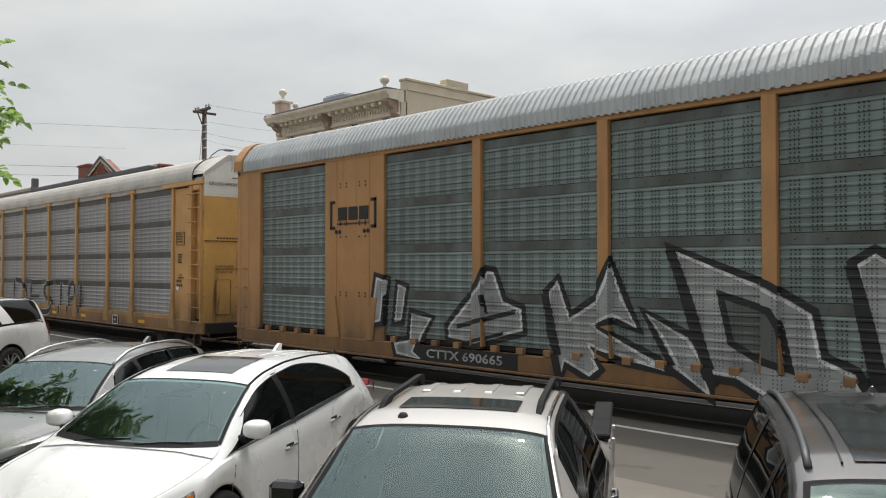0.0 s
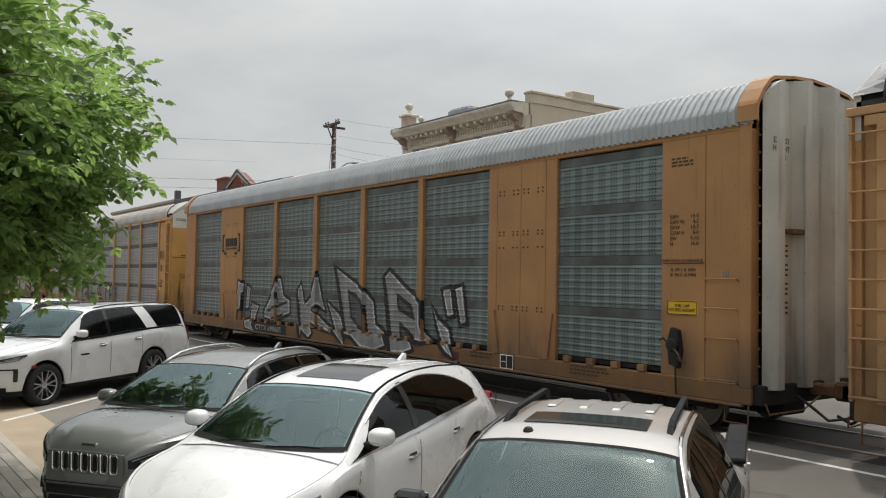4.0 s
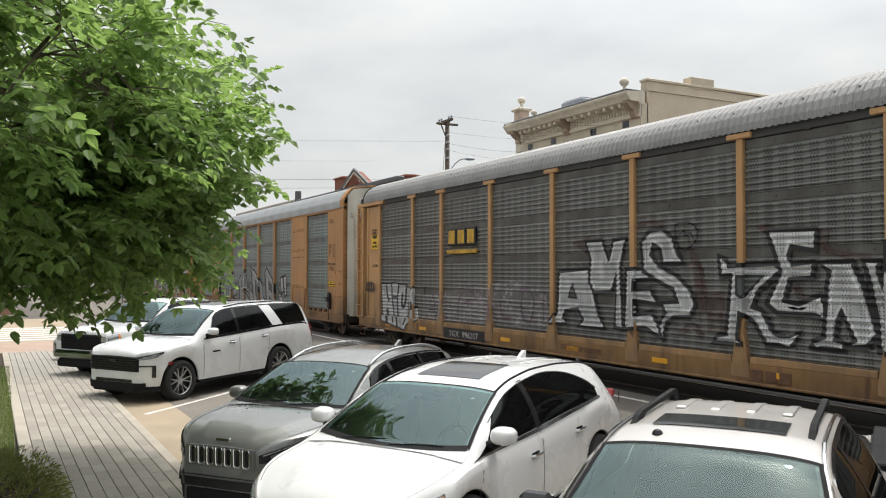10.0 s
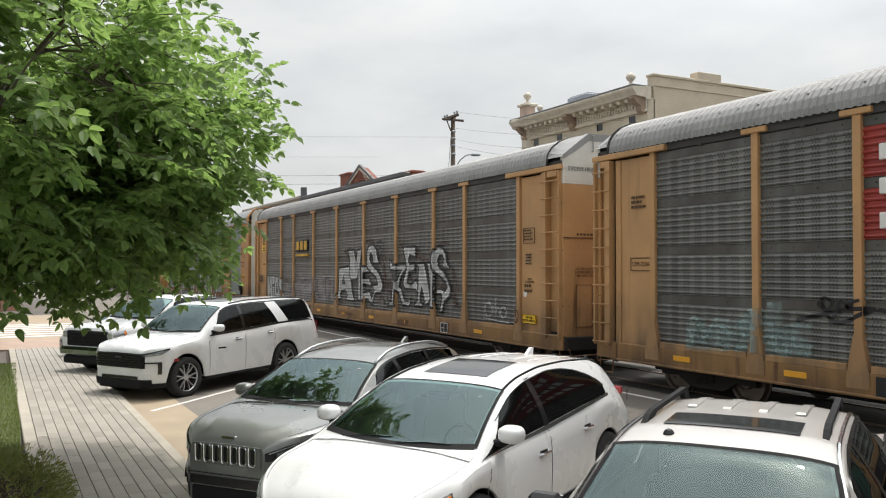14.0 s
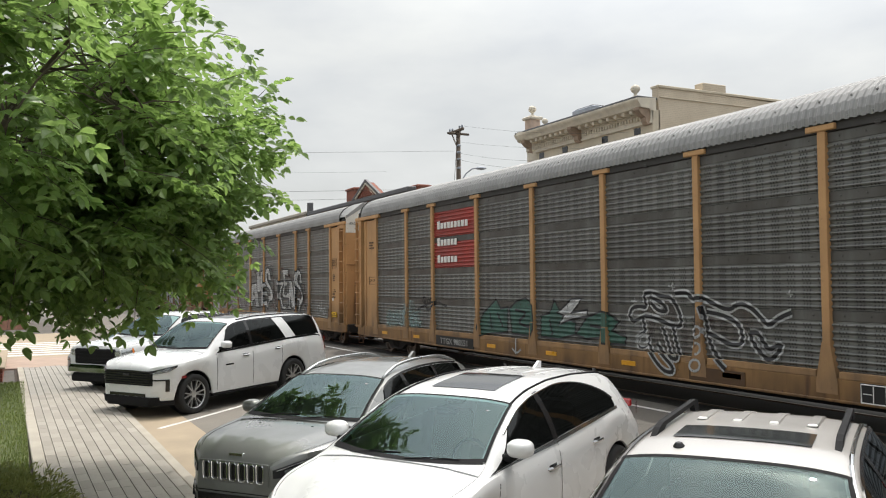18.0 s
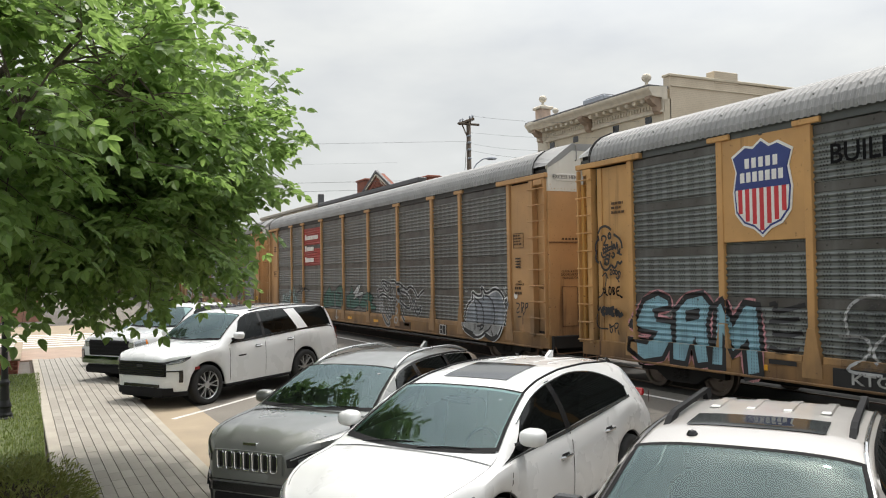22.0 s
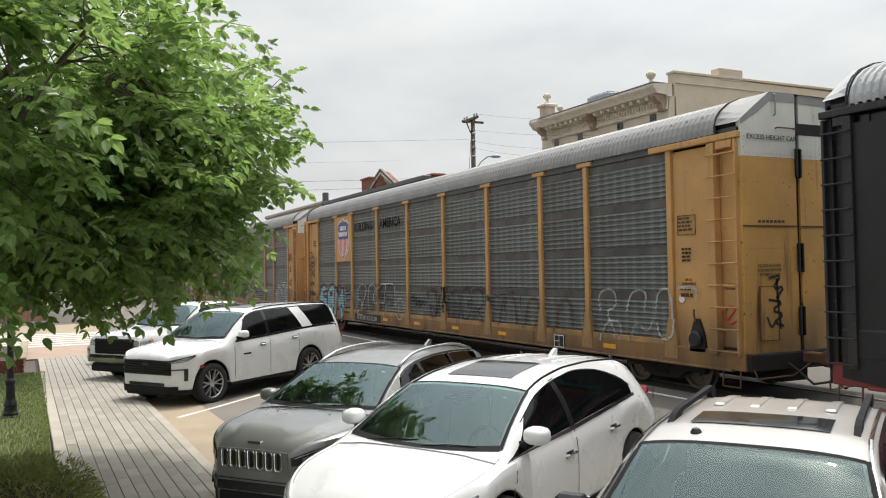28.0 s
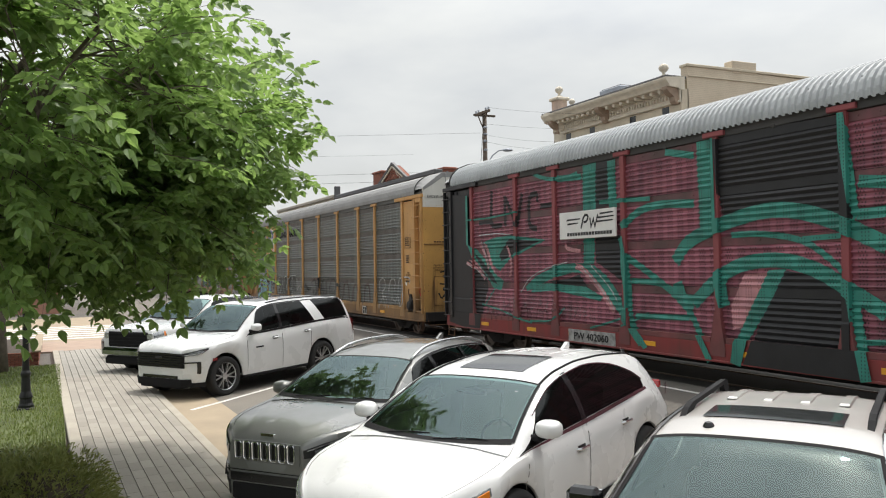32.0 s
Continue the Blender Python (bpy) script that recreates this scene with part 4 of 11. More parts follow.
def ribbon(pts, w, closed, y):
    """A flat stroke of even width along a line."""
    v = [Vector((a, b)) for a, b in pts]
    n = len(v)
    s, left, right = Shape(), [], []
    for i in range(n):
        a = v[i - 1] if (i or closed) else None
        c = v[(i + 1) % n] if (i < n - 1 or closed) else None
        d0 = (v[i] - a).normalized() if a is not None else None
        d1 = (c - v[i]).normalized() if c is not None else None
        d = ((d0 or d1) + (d1 or d0))
        d = d.normalized() if d.length > 1e-4 else (d0 or d1)
        nrm = Vector((-d.y, d.x))
        k = 1.0 / max(0.45, abs(d.dot(d0 or d1)))
        p, q = v[i] + nrm * w / 2 * k, v[i] - nrm * w / 2 * k
        left.append((p.x, y, p.y))
        right.append((q.x, y, q.y))
    m = n if closed else n - 1
    s.add(left + right, [(i, (i + 1) % n, n + (i + 1) % n, n + i) for i in range(m)])
    return s


def rounded(pts):
    """Cuts the corners of a line once, as a spray can does."""
    out = [pts[0]]
    for i in range(len(pts) - 1):
        (a, b), (c, d) = pts[i], pts[i + 1]
        out += [(a + (c - a) * 0.25, b + (d - b) * 0.25), (a + (c - a) * 0.75, b + (d - b) * 0.75)]
    return out + [pts[-1]]


def letter(car, pts, mat, edge=None):
    y = next_layer(car)
    lines = lambda shape, m: on_side(car, shape.data("paint", m))
    fill = part("graffiti_fill", lines(Shape().add([(a, y, b) for a, b in pts], [tuple(range(len(pts)))]), mat), mat, car)
    if edge:
        part("graffiti_outline", lines(ribbon(pts, {ink_thin: 0.05, ink_mid: 0.085}.get(edge, 0.11), True, next_layer(car)), edge), edge, fill)
        area = sum(a[0] * b[1] - b[0] * a[1] for a, b in zip(pts, pts[1:] + pts[:1])) / 2
        if abs(area) > 0.25 and mat in (spray_silver, spray_pale):
            # a pale line just inside the dark edge
            v = [Vector(p) for p in pts]
            sgn, inner = (1 if area > 0 else -1), []
            for i in range(len(v)):
                d0, d1 = (v[i] - v[i - 1]).normalized(), (v[(i + 1) % len(v)] - v[i]).normalized()
                nrm = Vector((-d0.y - d1.y, d0.x + d1.x))
                nrm = nrm.normalized() * sgn if nrm.length > 0.2 else Vector((-d0.y, d0.x)) * sgn
                q = v[i] + nrm * 0.10
                inner.append((q.x, q.y))
            part("graffiti_highlight", lines(ribbon(inner, 0.05, True, next_layer(car)), spray_white), spray_white, fill)


def stroke(car, pts, w, mat, edge=None):
    line = rounded(rounded(pts)) if len(pts) > 2 else pts
    if edge:
        part("graffiti_outline", on_side(car, ribbon(line, w + 0.08, False, next_layer(car)).data("paint", edge)), edge, car)
    part("graffiti_stroke", on_side(car, ribbon(line, w, False, next_layer(car)).data("paint", mat)), mat, car)


letter(car_a, [(5.86, 2.45), (6.22, 2.37), (6.09, 1.4), (5.64, 1.33)], spray_silver, ink_spray)
letter(car_a, [(6.48, 2.3), (6.83, 2.22), (6.67, 1.43), (6.35, 1.41)], spray_silver, ink_spray)
letter(car_a, [(6.91, 1.7), (7.6, 1.59), (7.29, 1.12), (7.15, 0.88), (7.39, 0.71), (6.53, 0.73), (6.43, 1.04), (6.83, 1.13)], spray_silver, ink_spray)
letter(car_a, [(8.9, 2.29), (9.08, 2.6), (9.32, 2.57), (9.57, 2.02), (10.02, 1.88), (10.06, 1.41), (8.86, 1.09), (8.02, 1.16), (7.98, 1.45), (8.42, 1.87)], spray_silver, ink_spray)
stroke(car_a, [(8.29, 1.44), (9.11, 1.63), (9.83, 1.79)], 0.09, ink_spray, None)
stroke(car_a, [(8.53, 1.13), (9.25, 1.3), (9.53, 1.38)], 0.07, ink_spray, None)
stroke(car_a, [(9.1, 1.72), (8.99, 2.08)], 0.07, ink_spray, None)
letter(car_a, [(10.53, 2.18), (10.83, 2.43), (11.1, 1.79), (11.63, 2.11), (11.78, 2.4), (11.95, 2.69), (12.21, 2.15), (12.48, 1.59), (11.97, 1.72), (11.65, 1.62), (12.81, 1.17), (13.05, 0.96), (12.2, 1.05), (11.54, 1.25), (11.81, 0.91), (11.56, 0.7), (11.05, 0.92), (10.92, 0.62), (10.62, 1.44)], spray_silver, ink_spray)
letter(car_a, [(12.55, 1.91), (13.39, 1.57), (13.74, 1.11), (13.79, 0.63), (13.11, 1.0), (12.81, 1.48)], spray_silver, ink_spray)
letter(car_a, [(13.03, 2.92), (14.65, 2.36), (15.29, 2.0), (15.42, 1.39), (15.84, 1.23), (16.05, 0.82), (15.43, 0.61), (14.68, 0.66), (14.15, 0.93), (13.69, 0.96), (13.45, 1.58)], spray_silver, ink_spray)
letter(car_a, [(13.89, 2.2), (14.66, 1.98), (14.8, 1.76), (14.93, 1.17), (14.41, 1.3), (14.05, 1.49)], spray_dark, ink_spray)
letter(car_a, [(15.76, 2.66), (16.07, 2.85), (16.83, 2.42), (17.63, 2.03), (17.66, 1.48), (17.74, 1.34), (18.12, 1.1), (17.66, 1.0), (17.16, 1.09), (17.34, 0.83), (16.86, 0.66), (16.25, 0.64), (16.05, 1.05), (15.88, 1.91)], spray_silver, ink_spray)
letter(car_a, [(16.48, 2.15), (17.09, 1.91), (17.19, 1.64), (16.84, 1.74), (16.53, 1.83)], spray_dark, ink_spray)
letter(car_a, [(16.62, 1.42), (17.06, 1.22), (17.47, 0.96), (16.99, 1.11), (16.65, 1.05)], spray_brown, ink_spray)
letter(car_a, [(18.04, 1.95), (18.29, 1.7), (18.79, 1.44), (18.88, 1.09), (19.07, 0.75), (18.71, 0.84), (18.44, 1.05), (18.23, 1.42)], spray_silver, ink_spray)
letter(car_a, [(18.43, 2.35), (18.82, 2.43), (18.97, 1.74), (18.67, 1.66)], spray_silver, ink_spray)
letter(car_a, [(18.94, 2.41), (19.27, 2.49), (19.46, 1.58), (19.18, 1.52)], spray_silver, ink_spray)
stroke(car_a, [(15.76, 2.64), (15.96, 1.92), (16.12, 1.17), (16.25, 0.64)], 0.17, ink_spray, None)
stroke(car_a, [(13.04, 2.89), (13.38, 2.06), (13.63, 1.22), (13.82, 0.82)], 0.17, ink_spray, None)
stroke(car_a, [(10.53, 2.15), (10.71, 1.44), (10.92, 0.65)], 0.17, ink_spray, None)
letter(car_b, [(1.57, 2.25), (2.43, 2.27), (2.66, 2.3), (2.91, 2.26), (3.59, 2.22), (4.07, 2.09), (4.17, 2.18), (4.27, 2.1), (4.25, 1.5), (4.45, 1.55), (4.55, 1.13), (4.1, 1.03), (3.73, 0.94), (3.56, 0.75), (3.14, 0.82), (2.95, 0.83), (1.75, 0.97), (1.63, 1.58)], spray_pale, ink_thin)
stroke(car_b, [(1.99, 2.23), (2.04, 1.86), (2.25, 1.66)], 0.12, ink_spray, None)
stroke(car_b, [(2.05, 1.4), (2.18, 1.11), (2.19, 0.88)], 0.2, ink_spray, None)
stroke(car_b, [(2.41, 2.25), (2.48, 1.75), (2.7, 0.96)], 0.1, ink_spray, None)
stroke(car_b, [(2.48, 1.81), (2.87, 1.8)], 0.09, ink_spray, None)
stroke(car_b, [(3.01, 2.26), (2.85, 1.65), (3.04, 0.81)], 0.12, ink_spray, None)
stroke(car_b, [(3.31, 1.97), (3.21, 1.49), (3.53, 1.55), (3.59, 2.18)], 0.14, ink_spray, None)
stroke(car_b, [(3.78, 1.7), (3.79, 1.24), (3.48, 0.92)], 0.08, ink_spray, None)
stroke(car_b, [(3.94, 2.0), (3.96, 1.71), (4.22, 1.48)], 0.12, ink_spray, None)
stroke(car_b, [(3.78, 1.41), (4.45, 1.55)], 0.08, ink_spray, None)
stroke(car_b, [(4.84, 2.12), (4.97, 2.19), (4.88, 2.04), (5.03, 2.08), (4.88, 1.93)], 0.05, ink_spray, None)
stroke(car_b, [(5.48, 1.96), (5.62, 1.89), (5.51, 1.8), (5.48, 1.96)], 0.05, ink_spray, None)
stroke(car_b, [(5.41, 1.5), (5.66, 1.51), (5.55, 1.33)], 0.05, ink_spray, None)
for x, tall in ((0.36, 0.26), (0.52, 0.36), (0.68, 0.28), (0.84, 0.38), (1.0, 0.24)):
    stroke(car_b, [(x, 2.12 - tall / 2), (x - 0.04, 2.12 + tall / 2), (x + 0.12, 2.16 + tall / 3), (x - 0.02, 2.10), (x + 0.14, 2.08 - tall / 2)], 0.045, ink_spray, None)
stroke(car_b, [(0.30, 2.02), (0.7, 1.98), (1.16, 2.06)], 0.04, ink_spray, None)
letter(car_b, [(5.0, 1.2), (5.3, 2.0), (7.0, 2.1), (7.3, 2.35), (8.9, 2.3), (10.2, 2.45), (11.6, 2.25), (11.75, 1.3), (8.9, 1.25), (6.5, 1.2)], spray_wash, None)
stroke(car_b, [(7.12, 1.25), (7.12, 2.03), (8.24, 2.17), (8.42, 1.97), (7.51, 1.78)], 0.09, spray_mauve, None)
stroke(car_b, [(8.95, 2.15), (8.95, 1.33)], 0.09, spray_mauve, None)
stroke(car_b, [(9.45, 2.19), (9.46, 1.44), (10.1, 1.47)], 0.09, spray_mauve, None)
stroke(car_b, [(10.41, 2.21), (11.01, 2.22), (11.02, 1.43), (10.48, 1.41), (10.47, 2.18)], 0.09, spray_mauve, None)
stroke(car_b, [(11.45, 2.2), (11.45, 1.45)], 0.09, spray_mauve, None)
stroke(car_b, [(5.26, 1.43), (5.9, 1.82), (5.69, 1.18)], 0.09, spray_mauve, None)
letter(car_b, [(12.59, 3.32), (13.25, 3.46), (13.57, 3.16), (13.25, 3.01)], spray_rust, None)
letter(car_b, [(16.29, 3.43), (16.75, 2.64), (16.66, 1.65), (16.52, 2.19)], spray_rust, None)
letter(car_b, [(19.15, 3.36), (19.48, 3.34), (19.42, 2.92), (19.26, 3.02)], spray_rust, None)
letter(car_b, [(18.01, 3.41), (18.39, 3.44), (18.32, 3.2)], spray_rust, None)
letter(car_b, [(16.74, 2.2), (17.25, 2.32), (17.25, 1.52), (16.84, 1.55)], spray_rust, None)
stroke(car_b, [(14.89, 3.61), (15.3, 3.66), (15.7, 3.61)], 0.1, spray_rust, None)
stroke(car_b, [(14.56, 2.12), (14.58, 1.6), (14.88, 1.3)], 0.1, spray_rust, None)
stroke(car_b, [(16.08, 1.43), (16.45, 1.69), (16.72, 1.41)], 0.14, spray_rust, None)
stroke(car_b, [(17.97, 3.42), (18.28, 3.46)], 0.08, spray_rust, None)
stroke(car_b, [(19.34, 3.06), (19.67, 2.9), (20.17, 2.89)], 0.1, spray_rust, None)
stroke(car_b, [(20.76, 3.36), (21.2, 3.43), (21.56, 3.37)], 0.1, spray_rust, None)
stroke(car_b, [(20.8, 1.9), (21.29, 2.15)], 0.22, spray_rust, None)
stroke(car_b, [(21.7, 1.95), (21.89, 1.61), (22.35, 1.47)], 0.16, spray_rust, None)
stroke(car_b, [(21.8, 2.65), (22.08, 1.96)], 0.1, spray_rust, None)
stroke(car_b, [(16.64, 2.77), (16.81, 2.18), (16.72, 1.88)], 0.12, spray_rust, None)
stroke(car_b, [(18.79, 2.44), (19.06, 1.98)], 0.16, spray_rust, None)
stroke(car_b, [(12.28, 0.92), (13.77, 0.89)], 0.12, spray_rust, None)
letter(car_b, [(12.1, 2.66), (13.23, 2.73), (13.44, 2.1), (13.59, 1.72), (13.8, 1.42), (12.88, 1.42), (13.03, 1.57), (12.83, 1.8), (12.36, 1.74), (12.26, 1.59), (12.39, 1.46), (11.74, 1.42), (12.02, 1.7)], spray_pale, ink_mid)
letter(car_b, [(13.13, 3.34), (13.73, 3.36), (13.94, 2.87), (14.1, 3.34), (14.52, 3.37), (14.34, 2.78), (14.41, 1.44), (14.14, 1.45), (14.21, 2.65), (14.05, 2.22), (13.42, 2.19), (13.25, 2.44), (13.3, 2.92)], spray_pale, ink_mid)
letter(car_b, [(14.52, 2.71), (15.3, 2.72), (15.4, 2.52), (14.82, 2.47), (14.8, 2.28), (15.26, 2.32), (15.46, 2.02), (14.84, 2.05), (14.84, 1.77), (15.3, 1.83), (15.54, 1.55), (15.62, 1.33), (15.09, 1.5), (14.45, 1.44)], spray_pale, ink_mid)
letter(car_b, [(15.03, 2.9), (14.99, 3.26), (15.24, 3.48), (15.62, 3.51), (15.92, 3.33), (16.05, 3.01), (16.2, 2.83), (15.62, 2.81), (15.56, 3.11), (15.36, 3.2), (15.28, 3.0), (15.54, 2.77), (16.05, 2.57), (16.4, 2.31), (16.52, 2.03), (16.38, 1.79), (15.95, 1.76), (15.73, 1.64), (15.62, 1.31), (15.5, 1.57), (15.7, 1.84), (15.6, 2.03), (16.04, 2.06), (15.93, 2.3), (15.4, 2.5), (15.05, 2.67)], spray_pale, ink_mid)
letter(car_b, [(17.12, 2.94), (17.29, 2.88), (17.36, 2.76), (18.4, 2.79), (18.51, 2.67), (18.03, 2.32), (17.89, 2.04), (18.09, 1.99), (18.34, 1.62), (18.64, 1.53), (18.88, 1.65), (18.74, 1.43), (18.19, 1.4), (17.93, 1.77), (17.65, 1.92), (17.61, 1.47), (17.72, 1.37), (16.98, 1.35), (17.07, 1.49), (17.28, 1.53), (17.41, 2.59), (17.16, 2.57)], spray_pale, ink_mid)
letter(car_b, [(18.22, 3.36), (19.22, 3.35), (19.19, 2.99), (18.72, 3.07), (18.66, 2.92), (18.75, 2.78), (19.16, 2.82), (19.14, 2.55), (18.69, 2.52), (18.57, 2.17), (18.85, 2.12), (19.3, 2.29), (19.4, 1.99), (19.53, 1.84), (19.16, 1.95), (18.42, 1.95), (18.2, 2.1), (18.5, 2.65), (18.35, 3.03)], spray_pale, ink_mid)
letter(car_b, [(19.3, 2.79), (19.87, 2.82), (19.9, 2.7), (20.04, 2.45), (20.28, 1.7), (20.09, 1.5), (19.78, 1.5), (19.89, 1.58), (19.66, 2.05), (19.58, 1.84), (19.55, 1.59), (19.72, 1.53), (19.68, 1.42), (19.1, 1.43), (19.15, 1.54), (19.33, 1.61), (19.4, 2.45), (19.45, 2.65)], spray_pale, ink_mid)
letter(car_b, [(20.05, 2.82), (20.31, 2.82), (20.29, 2.67), (20.36, 2.41), (20.43, 2.79), (20.64, 2.82), (20.57, 1.89), (20.6, 1.56), (20.74, 1.41), (20.3, 1.45), (20.28, 1.88), (20.16, 2.46)], spray_pale, ink_mid)
letter(car_b, [(20.43, 2.84), (20.44, 3.03), (20.58, 3.22), (20.85, 3.32), (21.11, 3.28), (21.3, 3.11), (21.4, 2.83), (21.56, 2.65), (21.06, 2.65), (21.17, 2.88), (21.09, 3.02), (20.89, 3.02), (20.78, 2.89), (20.86, 2.7), (21.19, 2.56), (21.5, 2.29), (21.65, 2.03), (21.59, 1.81), (21.28, 1.66), (21.12, 1.46), (21.09, 1.32), (20.91, 1.31), (20.98, 1.45), (21.05, 1.78), (20.99, 1.87), (20.72, 1.88), (20.69, 1.97), (21.22, 2.0), (21.2, 1.9), (21.39, 2.07), (21.29, 2.24), (20.86, 2.42), (20.59, 2.51), (20.5, 2.65)], spray_pale, ink_mid)
letter(car_b, [(12.49, 2.07), (12.65, 2.36), (12.8, 2.05)], spray_dark, ink_thin)
letter(car_b, [(17.6, 2.57), (18.12, 2.57), (17.7, 2.2), (17.6, 2.25)], spray_dark, ink_thin)
stroke(car_b, [(15.99, 3.56), (16.18, 3.62), (16.5, 3.58), (16.64, 3.36), (16.46, 3.13), (16.18, 3.05), (16.01, 3.26), (15.99, 3.56)], 0.04, ink_spray, None)
stroke(car_b, [(16.12, 3.38), (16.27, 3.47), (16.27, 3.31), (16.42, 3.43), (16.49, 3.27)], 0.035, ink_spray, None)
stroke(car_b, [(21.76, 2.65), (21.95, 1.96), (21.84, 1.43)], 0.16, spray_rust, None)
stroke(car_b, [(23.86 + 0.20 * math.cos(a), 1.52 + 0.20 * math.sin(a)) for a in (0.7 * k for k in range(10))], 0.05, spray_pale, None)
stroke(car_b, [(24.12, 1.62), (24.12, 1.42)], 0.05, spray_pale, None)
stroke(car_b, [(24.24, 1.86), (24.24, 1.36), (24.30, 1.60), (24.44, 1.58), (24.44, 1.36)], 0.05, spray_pale, None)
stroke(car_b, [(24.64 + 0.15 * math.cos(a), 1.48 + 0.15 * math.sin(a)) for a in (0.7 * k for k in range(10))], 0.05, spray_pale, None)
stroke(car_b, [(23.55, 1.30), (24.1, 1.25), (24.95, 1.22)], 0.03, spray_pale, None)
stroke(car_b, [(25.38 + 0.13 * math.cos(a), 1.42 + 0.17 * math.sin(a)) for a in (0.6 * k for k in range(12))], 0.035, ink_brown, None)
stroke(car_b, [(25.30, 1.54), (25.46, 1.30)], 0.03, ink_brown, None)
stroke(car_c, [(4.92, 1.78), (6.11, 2.08), (7.0, 1.91)], 0.07, ink_spray, None)
stroke(car_c, [(5.41, 2.07), (5.64, 1.7), (6.34, 2.03)], 0.07, ink_spray, None)
letter(car_c, [(9.23, 1.76), (9.97, 2.17), (10.2, 1.92), (10.58, 1.97), (10.56, 1.3), (9.55, 1.21), (9.14, 1.14), (8.97, 1.35)], spray_green, ink_thin)
letter(car_c, [(10.65, 1.93), (11.02, 2.13), (11.45, 2.22), (11.85, 2.04), (11.9, 1.45), (11.77, 1.25), (10.79, 1.28)], spray_green, ink_thin)
letter(car_c, [(12.17, 1.78), (12.56, 1.87), (12.75, 2.19), (12.93, 1.99), (13.1, 1.81), (13.62, 1.68), (13.61, 1.39), (12.91, 1.24), (12.16, 1.27)], spray_green, ink_thin)
letter(car_c, [(14.07, 1.81), (14.6, 1.96), (14.8, 1.94), (15.23, 1.75), (14.98, 1.54), (15.46, 1.43), (15.41, 1.26), (14.68, 1.25), (14.53, 1.37), (14.05, 1.31), (13.61, 1.39)], spray_green, ink_thin)
letter(car_c, [(12.89, 1.88), (13.47, 2.22), (13.88, 2.23), (13.46, 1.89), (14.07, 1.98), (14.12, 1.84), (13.34, 1.71), (12.92, 1.58), (13.16, 1.81)], spray_pale, ink_thin)
stroke(car_c, [(9.64, 1.78), (9.71, 1.35)], 0.07, ink_spray, None)
stroke(car_c, [(10.95, 1.9), (11.58, 1.84), (11.01, 1.57), (11.64, 1.48)], 0.07, ink_spray, None)
stroke(car_c, [(12.55, 1.71), (12.67, 1.34)], 0.07, ink_spray, None)
stroke(car_c, [(14.17, 1.63), (14.69, 1.59)], 0.07, ink_spray, None)
stroke(car_c, [(10.04, 1.79), (10.34, 1.42)], 0.07, ink_spray, None)
letter(car_c, [(15.71, 2.03), (16.15, 2.07), (16.29, 2.36), (16.9, 2.3), (17.16, 1.89), (17.08, 1.71), (17.69, 2.03), (17.91, 2.23), (18.38, 2.05), (18.71, 2.19), (19.19, 1.86), (18.75, 1.52), (18.36, 1.44), (17.89, 1.58), (17.29, 1.13), (16.83, 1.15), (16.26, 1.35), (16.01, 1.85)], spray_earth, None)
stroke(car_c, [(15.7, 1.77), (15.56, 1.89), (15.66, 2.06), (15.89, 2.1), (16.15, 2.07), (16.03, 2.36), (16.29, 2.39), (16.62, 2.3), (16.9, 2.3), (17.16, 1.89), (17.12, 1.71), (16.85, 1.73), (16.44, 1.86), (16.1, 1.91), (15.92, 1.84), (15.7, 1.77)], 0.075, ink_spray, spray_pale)
stroke(car_c, [(16.01, 1.85), (16.09, 1.59), (16.0, 1.53), (15.82, 1.45), (15.86, 1.26), (16.08, 1.25), (16.22, 1.48)], 0.075, ink_spray, spray_pale)
stroke(car_c, [(16.17, 1.35), (16.34, 1.11), (16.66, 0.83), (16.94, 0.8), (16.98, 0.92), (16.67, 1.13), (16.43, 1.36)], 0.075, ink_spray, spray_pale)
stroke(car_c, [(16.6, 1.71), (16.76, 1.39), (16.87, 1.09), (17.14, 1.08), (16.99, 1.4), (16.92, 1.7)], 0.075, ink_spray, spray_pale)
stroke(car_c, [(16.24, 2.3), (16.62, 2.18), (16.77, 2.0), (16.45, 2.02), (16.28, 2.17)], 0.075, ink_spray, spray_pale)
stroke(car_c, [(16.98, 2.37), (17.33, 2.4), (17.47, 2.25), (17.7, 2.31), (17.91, 2.23), (18.38, 2.05), (18.64, 2.22), (18.95, 2.12), (19.19, 1.91), (19.3, 1.82), (19.54, 1.98), (19.79, 2.07)], 0.075, ink_spray, spray_pale)
stroke(car_c, [(17.69, 2.14), (17.83, 1.86), (17.88, 1.46), (18.15, 1.14), (18.35, 1.0)], 0.075, ink_spray, spray_pale)
stroke(car_c, [(17.83, 2.03), (18.24, 1.99), (18.63, 1.84), (18.72, 1.62), (18.68, 1.46), (18.42, 1.44), (18.16, 1.54), (17.89, 1.63)], 0.075, ink_spray, spray_pale)
stroke(car_c, [(18.88, 1.69), (19.06, 1.7), (19.18, 1.55), (19.29, 1.4), (19.52, 1.52), (19.58, 1.47), (19.34, 1.22), (19.17, 1.29), (18.93, 1.53), (18.88, 1.69)], 0.075, ink_spray, spray_pale)
stroke(car_c, [(17.75, 1.65), (17.7, 1.57), (17.6, 1.53), (17.5, 1.56), (17.46, 1.64), (17.5, 1.72), (17.61, 1.76), (17.71, 1.73), (17.75, 1.65)], 0.05, spray_pale, None)
stroke(car_c, [(17.74, 1.34), (17.69, 1.25), (17.59, 1.21), (17.49, 1.24), (17.45, 1.32), (17.49, 1.4), (17.6, 1.44), (17.7, 1.42), (17.74, 1.34)], 0.05, spray_pale, None)
